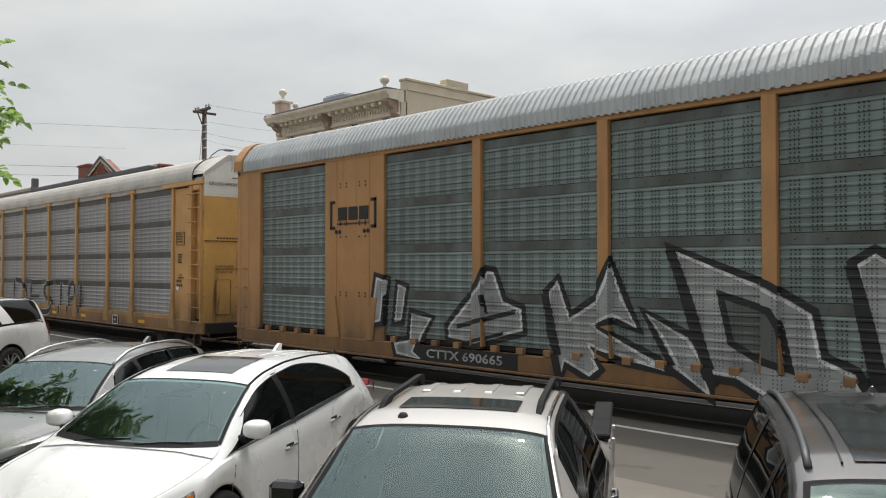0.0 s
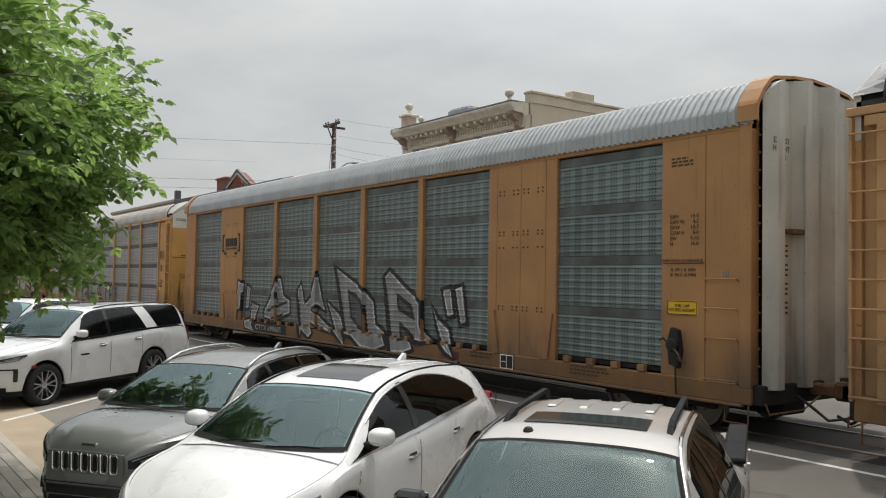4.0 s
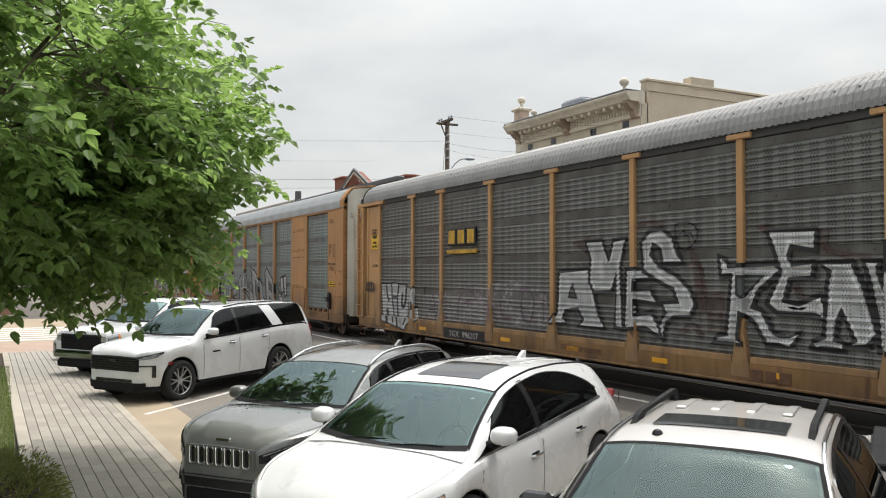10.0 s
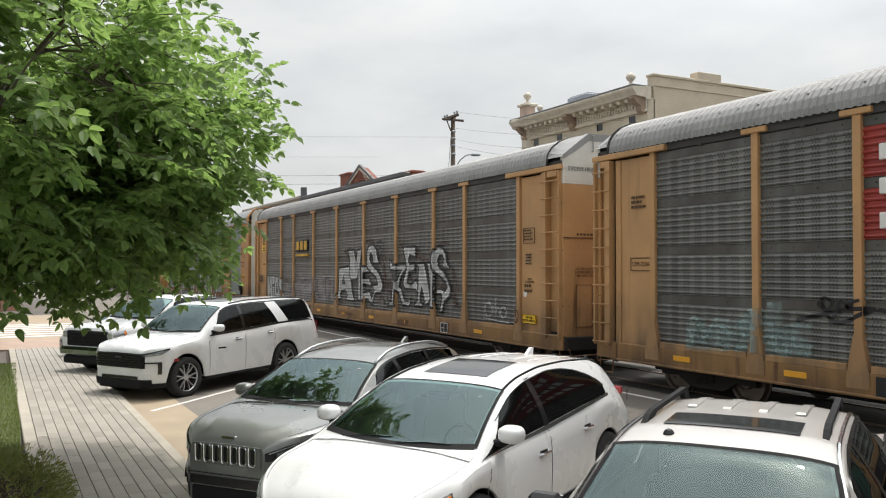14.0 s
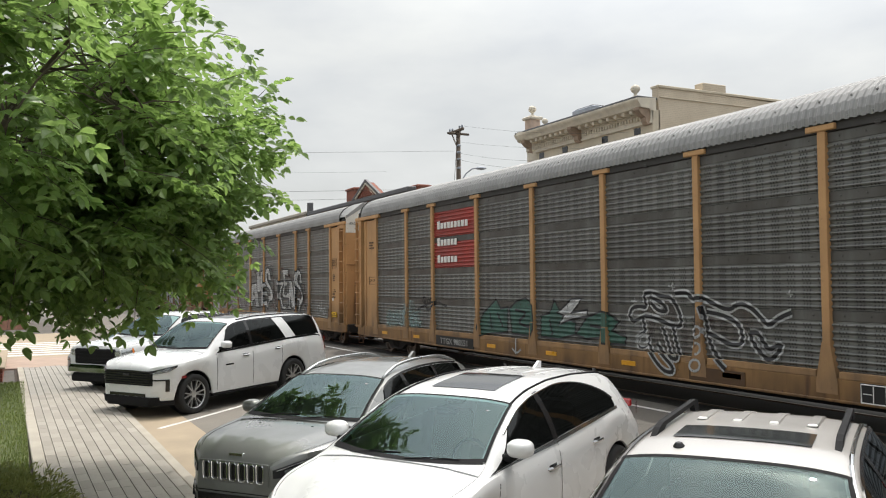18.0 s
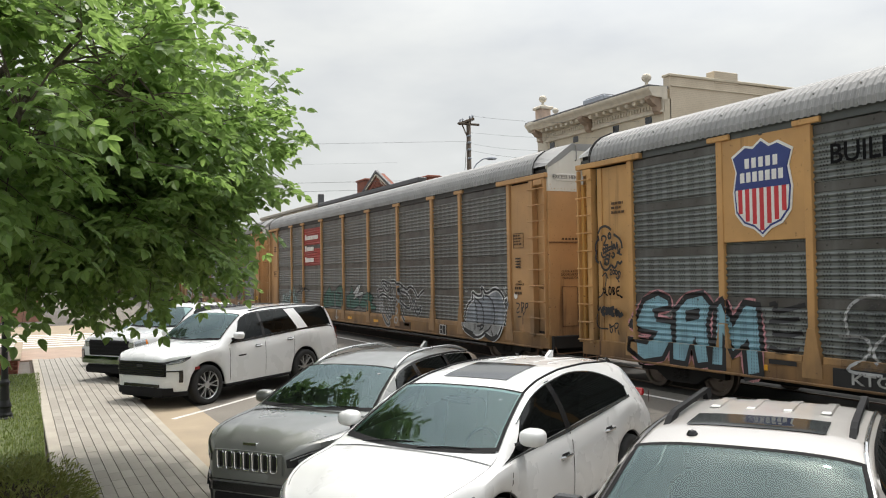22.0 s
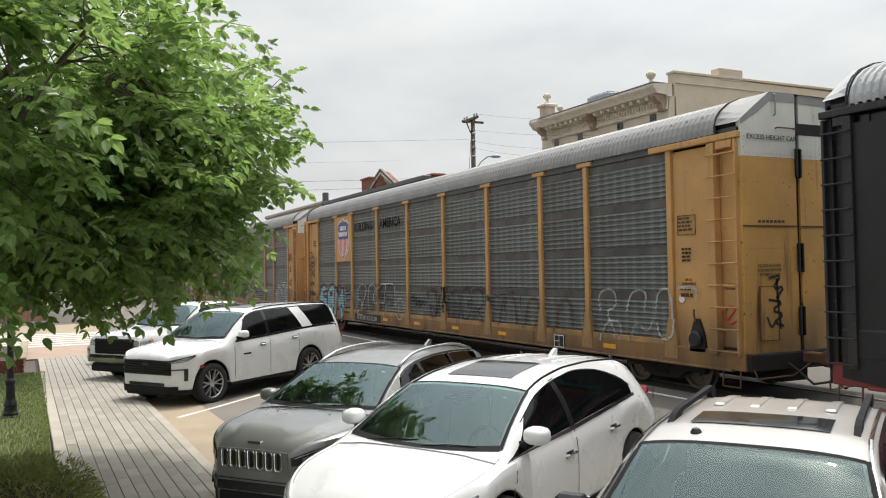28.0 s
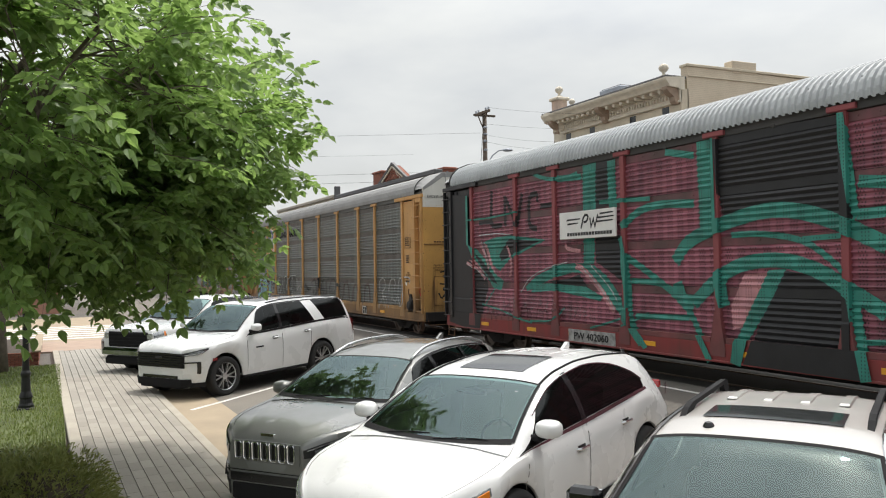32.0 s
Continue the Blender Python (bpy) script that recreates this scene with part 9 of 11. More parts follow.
def crossover_white(m):
    sp = dict(W=1.93, wb=2.84, axles=(1.03, -1.81), fo=1.0, ro=0.93, r=0.375, gap=0.05, nose=0.80, nose_in=0.42, nose_pow=2.6, sill=0.28, hood_z=1.06, roof_z=1.64, hood_w=0.92, roof_w=0.67, crease=(0.72, 0.50, 0.022),
              top=[(2.03, 0.72), (2.01, 0.775), (1.93, 0.835), (1.75, 0.905), (1.5, 0.975), (1.06, 1.05), (0.98, 1.07), (0.62, 1.285), (0.15, 1.515), (-0.2, 1.60), (-0.7, 1.655), (-1.3, 1.66), (-1.8, 1.632), (-2.10, 1.605), (-2.32, 1.29), (-2.48, 1.06), (-2.60, 0.95), (-2.74, 0.88)],
              belt=[(2.03, 0.70), (1.85, 0.82), (1.1, 1.00), (0.8, 1.04), (-0.3, 1.105), (-1.2, 1.18), (-1.85, 1.24), (-2.74, 0.92)],
              screen=(0.14, 0.99), bow=0.13, mirror_out=0.10, open=((-1.80, 0.82),),
              windows=((-0.25, 0.96, 0.0, -0.60, 0.06, 0.94), (-1.79, -0.33, 0.0, 0.0, 0.06, 0.94)),
              pillars=((-0.29, 0.05),), seams=(0.87, -0.31), handles=(-0.14, -1.18), handle_mat=chrome, handle_drop=0.20, mirror=0.64, mirror_up=0.06,
              lamp=None, tail=(0.99, 1.12), tail_len=0.24, clad=0.36, belt_trim=chrome, arc=lambda x: math.sqrt(max(0.05, 1 - (max(0.0, -0.65 - x) / 1.20) ** 2.3)))
    veh, b = vehicle("crossover", "pearl white crossover with dark glass and chrome window trim", sp, pearl_car, m, satin_metal, 5, cabin_tan)
    x = b.xf
    # five-sided dark grille in a bright frame
    high = lambda y: 0.715 - 0.035 * max(0.0, abs(y) - 0.36) / 0.12
    low = lambda y: 0.45 + 0.19 * max(0.0, abs(y) - 0.30) / 0.18
    g = part("grille", nose_patch(b, -0.48, 0.48, low, high, 0.02), gloss_black, veh)
    rim = [(y, high(y)) for y in np.linspace(-0.48, 0.48, 17)] + [(y, low(y)) for y in np.linspace(0.48, -0.48, 17)]
    part("grille_frame", Shape().tube([(b.nose_x(y, z) + 0.03, y, z) for y, z in rim + rim[:1]], 0.016, 6), chrome, g)
    part("badge", Shape().tube([(x + 0.035, 0.075 * math.cos(a), 0.62 + 0.075 * math.sin(a)) for a in (2 * math.pi * k / 20 for k in range(21))], 0.011, 6), chrome, g)
    part("badge_bar", Shape().tube([(x + 0.035, -0.04, 0.565), (x + 0.035, 0.0, 0.68), (x + 0.035, 0.04, 0.565)], 0.009, 5), chrome, g)
    for sd in (1, -1):
        lo = lambda xx: float(np.interp(xx, (1.45, 1.62, 1.8, 2.02), (0.815, 0.715, 0.655, 0.635)))
        hi = lambda xx: float(np.interp(xx, (1.45, 1.62, 1.8, 2.02), (0.875, 0.835, 0.785, 0.715)))
        lamp = part("headlamp", side_patch(b, 1.45, 2.025, lo, hi, sd, 0.012), lamp_jewel, veh, "clear headlamp with a row of jewel lenses")
        part("lamp_inner", nose_patch(b, min(sd * 0.50, sd * 0.57), max(sd * 0.50, sd * 0.57), lambda y: 0.640, lambda y: 0.705, 0.014, 4, 2), lamp_jewel, lamp)
        part("marker_lamp", side_patch(b, 1.47, 1.64, lambda xx: lo(xx) + 0.012, lambda xx: hi(xx) - 0.012, sd, 0.018, 5), amber, lamp)
        part("lamp_blade", side_patch(b, 1.66, 2.01, lambda xx: hi(xx) - 0.026, lambda xx: hi(xx) - 0.008, sd, 0.020, 8, 1), lamp_silver, lamp)
        part("lamp_blade", side_patch(b, 1.66, 2.01, lambda xx: lo(xx) + 0.010, lambda xx: lo(xx) + 0.028, sd, 0.020, 8, 1), lamp_silver, lamp)
        for k in range(5):
            xx = 1.71 + 0.066 * k
            zz = (lo(xx) + hi(xx)) / 2
            part("jewel_lens", Shape().block(xx - 0.024, sd * (b.side(xx, zz) + 0.006) - 0.02, zz - 0.030, xx + 0.024, sd * (b.side(xx, zz) + 0.006) + 0.02, zz + 0.030, 0.016), lamp_silver, lamp)
        part("fog_inlet", side_patch(b, 1.72, 1.98, lambda xx: 0.40, lambda xx: 0.47, sd, 0.01, 6, 2), gloss_black, veh)
        part("drip_moulding", Shape().tube([(xx, sd * b.top(xx, 0.93)[0], b.top(xx, 0.93)[1] + 0.006) for xx in np.linspace(-2.0, 0.1, 14)], 0.012, 5), trim_black, veh)
        for rr in (0.30, 0.55):
            part("roof_rib", Shape().tube([(xx, sd * b.top(xx, rr)[0], b.top(xx, rr)[1] - 0.003) for xx in np.linspace(-2.0, -0.98, 10)], 0.010, 6), pearl_car, veh, smooth=True)
        part("spoiler_fin", Shape().prism([(-2.24, 1.44), (-2.02, 1.56), (-2.14, 1.38)], min(sd * 0.56, sd * 0.60), max(sd * 0.56, sd * 0.60)), gloss_black, veh)
    sunroof(veh, b, -0.76, -0.10, 0.54)
    fin(veh, b, -1.72, pearl_car)
    part("fuel_flap", lay(b, b.patch(lambda xx, z: (b.side(xx, z), z), -2.18, -2.02, 0.90, 1.04, 3, 3), 1, 0.003), pearl_car, veh)
    part("screen_camera", Shape().block(0.20, -0.12, b.zt(0.2) - 0.08, 0.34, 0.12, b.zt(0.3) - 0.02, 0.02), cabin_dark, veh)
    part("inspection_sticker", Shape().block(0.26, 0.50, b.top(0.27, 0.8)[1] + 0.008, 0.29, 0.53, b.top(0.27, 0.8)[1] + 0.011, 0.0005), ink_white, veh)
    return veh


def crossover_grey(m):
    sp = dict(W=1.86, wb=2.72, fo=0.80, ro=1.02, r=0.36, gap=0.07, nose=0.95, nose_in=0.50, nose_pow=2.6, sill=0.32, hood_z=1.07, roof_z=1.60, hood_w=0.89, roof_w=0.65,
              top=[(2.16, 0.86), (2.13, 0.925), (2.05, 0.965), (1.75, 1.025), (1.05, 1.095), (0.62, 1.32), (0.16, 1.52), (-0.2, 1.585), (-0.7, 1.62), (-1.3, 1.615), (-1.85, 1.575), (-2.12, 1.52), (-2.26, 1.20), (-2.31, 1.08), (-2.38, 0.98)],
              belt=[(2.16, 0.845), (1.95, 0.945), (1.05, 1.055), (0.0, 1.05), (-1.6, 1.10), (-2.38, 1.0)],
              screen=(0.18, 1.03), open=((-1.85, 0.70),),
              windows=((-0.16, 0.76, 0.0, -0.46, 0.06, 0.92), (-1.02, -0.24, 0.06, 0.0, 0.06, 0.92), (-1.88, -1.10, 0.25, 0.06, 0.06, 0.92)),
              pillars=((-0.20, 0.045), (-1.06, 0.04)), seams=(0.84, -0.20, -1.10), handles=(0.05, -0.90), mirror=0.58,
              lamp=None, tail=(0.95, 1.12), clad=0.44, flare=trim_black, belt_trim=gloss_black, mirror_mat=grey_car, crease=(0.80, 0.62, 0.018))
    veh, b = vehicle("crossover", "grey crossover with a seven-slot grille and silver roof rails", sp, grey_car, m, satin_metal, 5)
    x = b.xf
    g = part("grille", nose_patch(b, -0.43, 0.43, lambda y: 0.655, lambda y: 0.875 - 0.06 * y * y, 0.012), grey_car, veh, "seven-slot grille")
    for k in range(7):
        y = (k - 3) * 0.112
        xs = b.nose_x(abs(y) + 0.04, 0.76)
        part("grille_slot", Shape().block(xs - 0.02, y - 0.036, 0.685, xs + 0.022, y + 0.036, 0.855, 0.02), gloss_black, g)
        part("slot_ring", Shape().tube([(xs + 0.022, y + dy, z) for dy, z in ((-0.030, 0.680), (0.030, 0.680), (0.042, 0.705), (0.043, 0.840), (0.030, 0.860), (-0.030, 0.860), (-0.043, 0.840), (-0.042, 0.705), (-0.030, 0.680))], 0.0075, 5), chrome, g)
    part("badge", Shape().block(2.09, -0.085, 0.915, 2.13, 0.085, 0.945, 0.004), chrome, veh)
    for sd in (1, -1):
        lo = lambda xx: float(np.interp(xx, (1.62, 1.80, 2.0, 2.15), (0.90, 0.80, 0.745, 0.735)))
        hi = lambda xx: float(np.interp(xx, (1.62, 1.80, 2.0, 2.15), (0.955, 0.925, 0.875, 0.815)))
        lamp = part("headlamp", side_patch(b, 1.62, 2.15, lo, hi, sd, 0.012), lamp_smoke, veh, "dark wedge-shaped headlamp")
        part("marker_lamp", side_patch(b, 1.65, 1.78, lambda xx: lo(xx) + 0.015, lambda xx: hi(xx) - 0.025, sd, 0.018, 5), amber_deep, lamp)
        part("lamp_blade", side_patch(b, 1.68, 2.13, lambda xx: hi(xx) - 0.018, lambda xx: hi(xx) - 0.008, sd, 0.017, 8, 1), lamp_silver, lamp)
        part("lamp_pod", side_patch(b, 1.86, 2.08, lambda xx: lo(xx) + 0.03, lambda xx: hi(xx) - 0.035, sd, 0.016, 8, 2), lamp_jewel, lamp)
        part("fog_lamp", side_patch(b, 1.98, 2.13, lambda xx: 0.50, lambda xx: 0.585, sd, 0.014, 5, 2), gloss_black, veh)
    part("lower_grille", nose_patch(b, -0.50, 0.50, lambda y: 0.445, lambda y: 0.535, 0.016), gloss_black, veh)
    part("bumper_crease", Shape().tube([(x + 0.004, -0.52, 0.56), (x + 0.004, 0.52, 0.56)], 0.006, 5), gloss_black, veh)
    for sd in (1, -1):
        part("washer_jet", Shape().block(1.25, sd * 0.35 - 0.015, b.zt(1.25) - 0.005, 1.29, sd * 0.35 + 0.015, b.zt(1.25) + 0.015, 0.005), gloss_black, veh)
    arc_rail(veh, b, -1.95, 0.12, 0.90, 0.055, 0.018, satin_metal)
    fin(veh, b, -1.75, grey_car)
    part("toll_tag", Shape().block(0.40, -0.05, b.zt(0.4) - 0.025, 0.46, 0.05, b.zt(0.43) - 0.01, 0.002), ink_white, veh)
    part("inspection_sticker", Shape().block(0.30, 0.46, b.top(0.31, 0.75)[1] + 0.008, 0.33, 0.49, b.top(0.31, 0.75)[1] + 0.011, 0.0005), ink_white, veh)
    return veh


def pickup_silver(m):
    sp = dict(W=1.85, wb=3.20, fo=0.90, ro=1.15, r=0.38, gap=0.10, nose=0.8, nose_in=0.16, sill=0.40, hood_z=1.14, roof_z=1.74, hood_w=0.86, roof_w=0.615, rake=0.004,
              top=[(2.50, 0.95), (2.46, 1.03), (2.2, 1.10), (1.22, 1.165), (0.86, 1.413), (0.48, 1.664), (0.2, 1.712), (-0.3, 1.722), (-0.8, 1.715), (-1.06, 1.66), (-1.22, 1.36), (-1.30, 1.235), (-2.7, 1.235), (-2.75, 1.20)],
              belt=[(2.50, 0.92), (2.2, 1.02), (1.2, 1.10), (-1.2, 1.13), (-1.3, 1.21), (-2.7, 1.21), (-2.75, 1.15)],
              screen=(0.50, 1.20), open=((-1.0, 0.86),),
              windows=((0.02, 0.95, 0.0, -0.40, 0.06, 0.92), (-0.98, -0.06, 0.10, 0.0, 0.06, 0.92)),
              pillars=((-0.02, 0.045),), seams=(1.0, -0.02, -0.92, -1.28), handles=(0.24, -0.74), handle_mat=chrome, mirror=0.44, mirror_mat=gloss_black, mirror_box=True,
              lamp=(0.86, 1.02, 0.40), lamp_in=0.60, tail=(0.66, 0.95), bed=(-2.66, -1.32), flare=silver_car, belt_trim=gloss_black)
    veh, b = vehicle("pickup_truck", "silver crew-cab pickup truck with dark roof rack rails", sp, silver_car, m, satin_metal, 6)
    x = b.xf
    part("grille", Shape().block(x - 0.03, -0.55, 0.72, x + 0.02, 0.55, 1.0, 0.03), gloss_black, veh)
    part("front_bumper", Shape().block(x - 0.25, -0.84, 0.45, x + 0.08, 0.84, 0.68, 0.06), chrome, veh)
    part("bed_floor", Shape().box(-2.68, -0.74, 0.72, -1.30, 0.74, 0.76), trim_black, veh)
    for sd in (1, -1):
        part("bed_wall", Shape().block(-2.70, min(sd * 0.72, sd * 0.78), 0.74, -1.30, max(sd * 0.72, sd * 0.78), 1.20, 0.01), dark_car, veh)
        part("bed_rail_cap", Shape().block(-2.72, min(sd * 0.74, sd * 0.90), 1.225, -1.30, max(sd * 0.74, sd * 0.90), 1.265, 0.012), trim_black, veh)
        part("pillar_moulding", Shape().tube([(xx, sd * b.top(xx, 0.97)[0], b.top(xx, 0.97)[1] + 0.004) for xx in np.linspace(-0.95, 1.15, 14)], 0.012, 6), gloss_black if sd < 0 else chrome, veh)
        # roof rack rail on two angled feet
        y = sd * b.top(-0.2, 0.86)[0]
        z = b.top(-0.2, 0.86)[1]
        s = Shape()
        s.prism([(0.17, z - 0.02), (0.00, z - 0.02), (-0.10, z + 0.022), (-0.84, z + 0.032), (-0.88, z - 0.02), (-1.0, z - 0.02), (-0.96, z + 0.050), (-0.90, z + 0.060), (-0.04, z + 0.050), (0.06, z + 0.032)], y - 0.018, y + 0.018)
        part("rack_rail", s, trim_black, veh, "dark roof rack rail")
        for hx in (-1.6, -2.1):
            part("bed_cleat", Shape().block(hx, sd * 0.915 - 0.02, 1.15, hx + 0.06, sd * 0.915 + 0.02, 1.19, 0.01), chrome, veh)
    part("cab_back", Shape().block(-1.10, -0.66, 0.5, -1.04, 0.66, 1.50, 0.02), cabin_dark, veh)
    sunroof(veh, b, -0.14, 0.18, 0.64)
    for k in range(4):
        y = (k - 1.5) * 0.215
        ridge = [[(xx, y + dy, b.zt(xx) - 0.012 * (y / 0.6) ** 2 + lift) for xx in np.linspace(-0.98, -0.36, 9)] for dy, lift in ((-0.034, -0.004), (-0.026, 0.007), (0.026, 0.007), (0.034, -0.004))]
        part("roof_rib", Shape().rows(ridge), silver_car, veh)
        part("roof_cleat", Shape().block(-0.40, y - 0.028, b.zt(-0.4) - 0.005, -0.35, y + 0.028, b.zt(-0.4) + 0.008, 0.006), flag_white, veh)
    part("aerial_base", Shape().lathe([(0.034, 0.0), (0.032, 0.012), (0.02, 0.03), (0.004, 0.036)], 14, pose(0.34, -0.30, b.top(0.34, 0.5)[1] - 0.01)), gloss_black, veh)
    return veh


rail_grey = plain("rail_grey", (0.06, 0.062, 0.066), 0.45, 0.3)


def suv_dark(m):
    sp = dict(W=1.94, wb=2.83, fo=0.93, ro=1.12, r=0.38, gap=0.07, nose=0.9, nose_in=0.2, sill=0.32, hood_z=1.14, roof_z=1.78, hood_w=0.88, roof_w=0.71,
              top=[(2.345, 0.94), (2.30, 1.04), (2.1, 1.11), (1.12, 1.195), (0.72, 1.45), (0.26, 1.725), (0.0, 1.78), (-0.6, 1.81), (-1.4, 1.805), (-2.1, 1.77), (-2.30, 1.73), (-2.44, 1.35), (-2.535, 1.05)],
              belt=[(2.345, 0.88), (2.1, 0.98), (1.1, 1.07), (-1.6, 1.14), (-2.535, 1.05)],
              screen=(0.28, 1.10), open=((-2.05, 0.74),),
              windows=((-0.14, 0.82, 0.0, -0.46, 0.06, 0.92), (-1.10, -0.22, 0.06, 0.0, 0.06, 0.92), (-2.1, -1.18, 0.25, 0.06, 0.06, 0.92)),
              pillars=((-0.18, 0.05), (-1.14, 0.05)), seams=(0.88, -0.18, -1.15), handles=(0.08, -0.94), handle_mat=chrome, mirror=0.62,
              lamp=(0.82, 0.95, 0.45), tail=(0.95, 1.2), clad=0.42, belt_trim=chrome)
    veh, b = vehicle("sport_utility_vehicle", "dark charcoal sport utility vehicle with grey roof rails", sp, dark_car, m, satin_metal, 5)
    arc_rail(veh, b, -2.15, 0.12, 0.93, 0.035, 0.018, rail_grey)
    sunroof(veh, b, -1.25, 0.08, 0.66)
    for y in (-0.62, -0.5, 0.5, 0.62):
        part("roof_groove", Shape().tube([(xx, y * b.wt(xx) / 0.68, b.top(xx, y / 0.68 * 0.9)[1] + 0.003) for xx in np.linspace(-2.0, 0.1, 8)], 0.006, 4), gloss_black, veh)
    part("aerial_base", Shape().lathe([(0.04, 0.0), (0.03, 0.02), (0.012, 0.05), (0.004, 0.055)], 12, pose(-2.2, 0.0, b.zt(-2.2))), gloss_black, veh)
    part("grille", Shape().block(b.xf - 0.03, -0.55, 0.66, b.xf + 0.02, 0.55, 0.92, 0.03), gloss_black, veh)
    return veh




def pickup_white(m):
    sp = dict(W=2.02, wb=3.57, fo=0.98, ro=1.25, r=0.42, gap=0.09, nose=0.6, nose_in=0.10, sill=0.45, hood_z=1.26, roof_z=1.90, hood_w=0.92, roof_w=0.72,
              top=[(2.765, 1.12), (2.72, 1.20), (2.4, 1.25), (1.45, 1.30), (1.05, 1.60), (0.66, 1.83), (0.3, 1.905), (-0.8, 1.91), (-1.05, 1.85), (-1.25, 1.42), (-1.32, 1.36), (-3.0, 1.36), (-3.035, 1.3)],
              belt=[(2.765, 1.10), (2.3, 1.18), (1.4, 1.23), (-1.2, 1.26), (-1.32, 1.34), (-3.035, 1.28)],
              screen=(0.68, 1.43), open=((-1.0, 1.0),),
              windows=((0.12, 1.1, 0.0, -0.40, 0.06, 0.92), (-0.98, 0.04, 0.10, 0.0, 0.06, 0.92)),
              pillars=((0.08, 0.045),), seams=(1.15, 0.08, -0.95), handles=(0.34, -0.72), mirror=0.95, bed=(-2.9, -1.34),
              lamp=(1.0, 1.15, 0.35), lamp_in=0.66, tail=(0.9, 1.3), belt_trim=gloss_black)
    veh, b = vehicle("pickup_truck", "white pickup truck with a black grille and chrome bumper", sp, white_car, m, satin_metal, 6)
    x = b.xf
    g = part("grille", Shape().block(x - 0.03, -0.72, 0.74, x + 0.03, 0.72, 1.12, 0.04), trim_black, veh)
    for k in range(4):
        part("grille_bar", Shape().block(x + 0.02, -0.68, 0.79 + 0.085 * k, x + 0.04, 0.68, 0.82 + 0.085 * k, 0.008), trim_black, g)
    part("front_bumper", Shape().block(x - 0.2, -0.94, 0.48, x + 0.09, 0.94, 0.72, 0.07), chrome, veh)
    part("air_dam", Shape().block(x - 0.2, -0.85, 0.30, x + 0.05, 0.85, 0.48, 0.04), trim_black, veh)
    part("bed_floor", Shape().box(-2.95, -0.8, 0.80, -1.30, 0.8, 0.84), trim_black, veh)
    return veh


def sedan_silver(m):
    sp = dict(W=1.84, wb=2.75, fo=0.92, ro=1.08, r=0.33, gap=0.06, nose=0.9, nose_in=0.24, sill=0.24, hood_z=0.96, roof_z=1.42, hood_w=0.86, roof_w=0.64,
              top=[(2.295, 0.66), (2.25, 0.74), (2.0, 0.84), (1.15, 0.965), (0.7, 1.18), (0.1, 1.40), (-0.4, 1.445), (-0.9, 1.42), (-1.5, 1.22), (-1.85, 1.07), (-2.4, 1.03), (-2.455, 0.95)],
              belt=[(2.295, 0.64), (2.0, 0.78), (1.1, 0.90), (-1.6, 0.98), (-2.455, 0.93)],
              screen=(0.12, 1.12), open=((-1.2, 0.7),),
              windows=((-0.2, 0.78, 0.0, -0.5, 0.06, 0.92), (-1.2, -0.28, 0.35, 0.0, 0.06, 0.9)),
              pillars=((-0.24, 0.05),), seams=(0.86, -0.24, -1.15), handles=(0.02, -0.95), mirror=0.58,
              lamp=(0.60, 0.72, 0.5), tail=(0.8, 0.95), belt_trim=chrome)
    veh, b = vehicle("sedan", "silver sedan with a dark lower grille", sp, silver_car, m, satin_metal, 5)
    part("grille", Shape().block(b.xf - 0.03, -0.6, 0.34, b.xf + 0.02, 0.6, 0.60, 0.03), gloss_black, veh)
    return veh


big_suv(pose(-19.4, 4.0, 0.035, 0, 1.2, -57))
crossover_grey(pose(-9.98, 3.69, 0.027, 0, 1.2, -52))
crossover_white(pose(-7.44, 3.91, 0.033, 0, 1.2, -60))
pickup_silver(pose(-3.67, 3.82, 0.03, 0, 1.2, -56))
suv_dark(pose(-0.91, 4.11, 0.038, 0, 1.2, -61))
pickup_white(pose(-24.0, 4.0, 0.035, 0, 1.2, -55))
sedan_silver(pose(-27.6, 3.6, 0.025, 0, 1.2, -55))


# ---- buildings, pole and wires across the street ----
cream_stone = plain("cream_stone", (0.60, 0.53, 0.41), 0.8, vary=0.12, scale=1.5, bump=0.2)
cream_trim = plain("cream_trim", (0.68, 0.62, 0.51), 0.7, vary=0.12, scale=3, bump=0.1)
terracotta = plain("terracotta", (0.38, 0.20, 0.14), 0.8, vary=0.2, scale=4)
bracket_brown = plain("bracket_brown", (0.36, 0.27, 0.20), 0.8, vary=0.2)
apron_brick = plain("apron_brick", (0.36, 0.265, 0.205), 0.85, vary=0.16, scale=2, bump=0.2)
rosy_stone = plain("rosy_stone", (0.58, 0.44, 0.35), 0.8, vary=0.2, scale=3)
tin_roof = plain("tin_roof", (0.10, 0.10, 0.105), 0.6, vary=0.2)
unit_grey = plain("unit_grey", (0.34, 0.37, 0.42), 0.5, 0.3, vary=0.15)
dark_glass = plain("dark_glass", (0.02, 0.022, 0.025), 0.08)
red_brick = plain("red_brick", (0.24, 0.085, 0.055), 0.85, vary=0.25, scale=5, bump=0.3)
grey_stone = plain("grey_stone", (0.40, 0.37, 0.32), 0.85, vary=0.15)
old_wood = plain("old_wood", (0.11, 0.085, 0.065), 0.85, vary=0.3, scale=4, bump=0.4)
wire_black = plain("wire_black", (0.06, 0.06, 0.06), 0.6)
painted_brick = Nodes("painted_brick", 0.85)
_w = painted_brick.noise(1.0, 4.0)
_r = painted_brick.math("FRACT", painted_brick.math("MULTIPLY", painted_brick.axis(2), 1 / 0.08))
_j = painted_brick.math("LESS_THAN", _r, 0.14)
_cc = painted_brick.mix(painted_brick.span(_w, 0.3, 0.7), (0.60, 0.51, 0.39), (0.69, 0.60, 0.47))
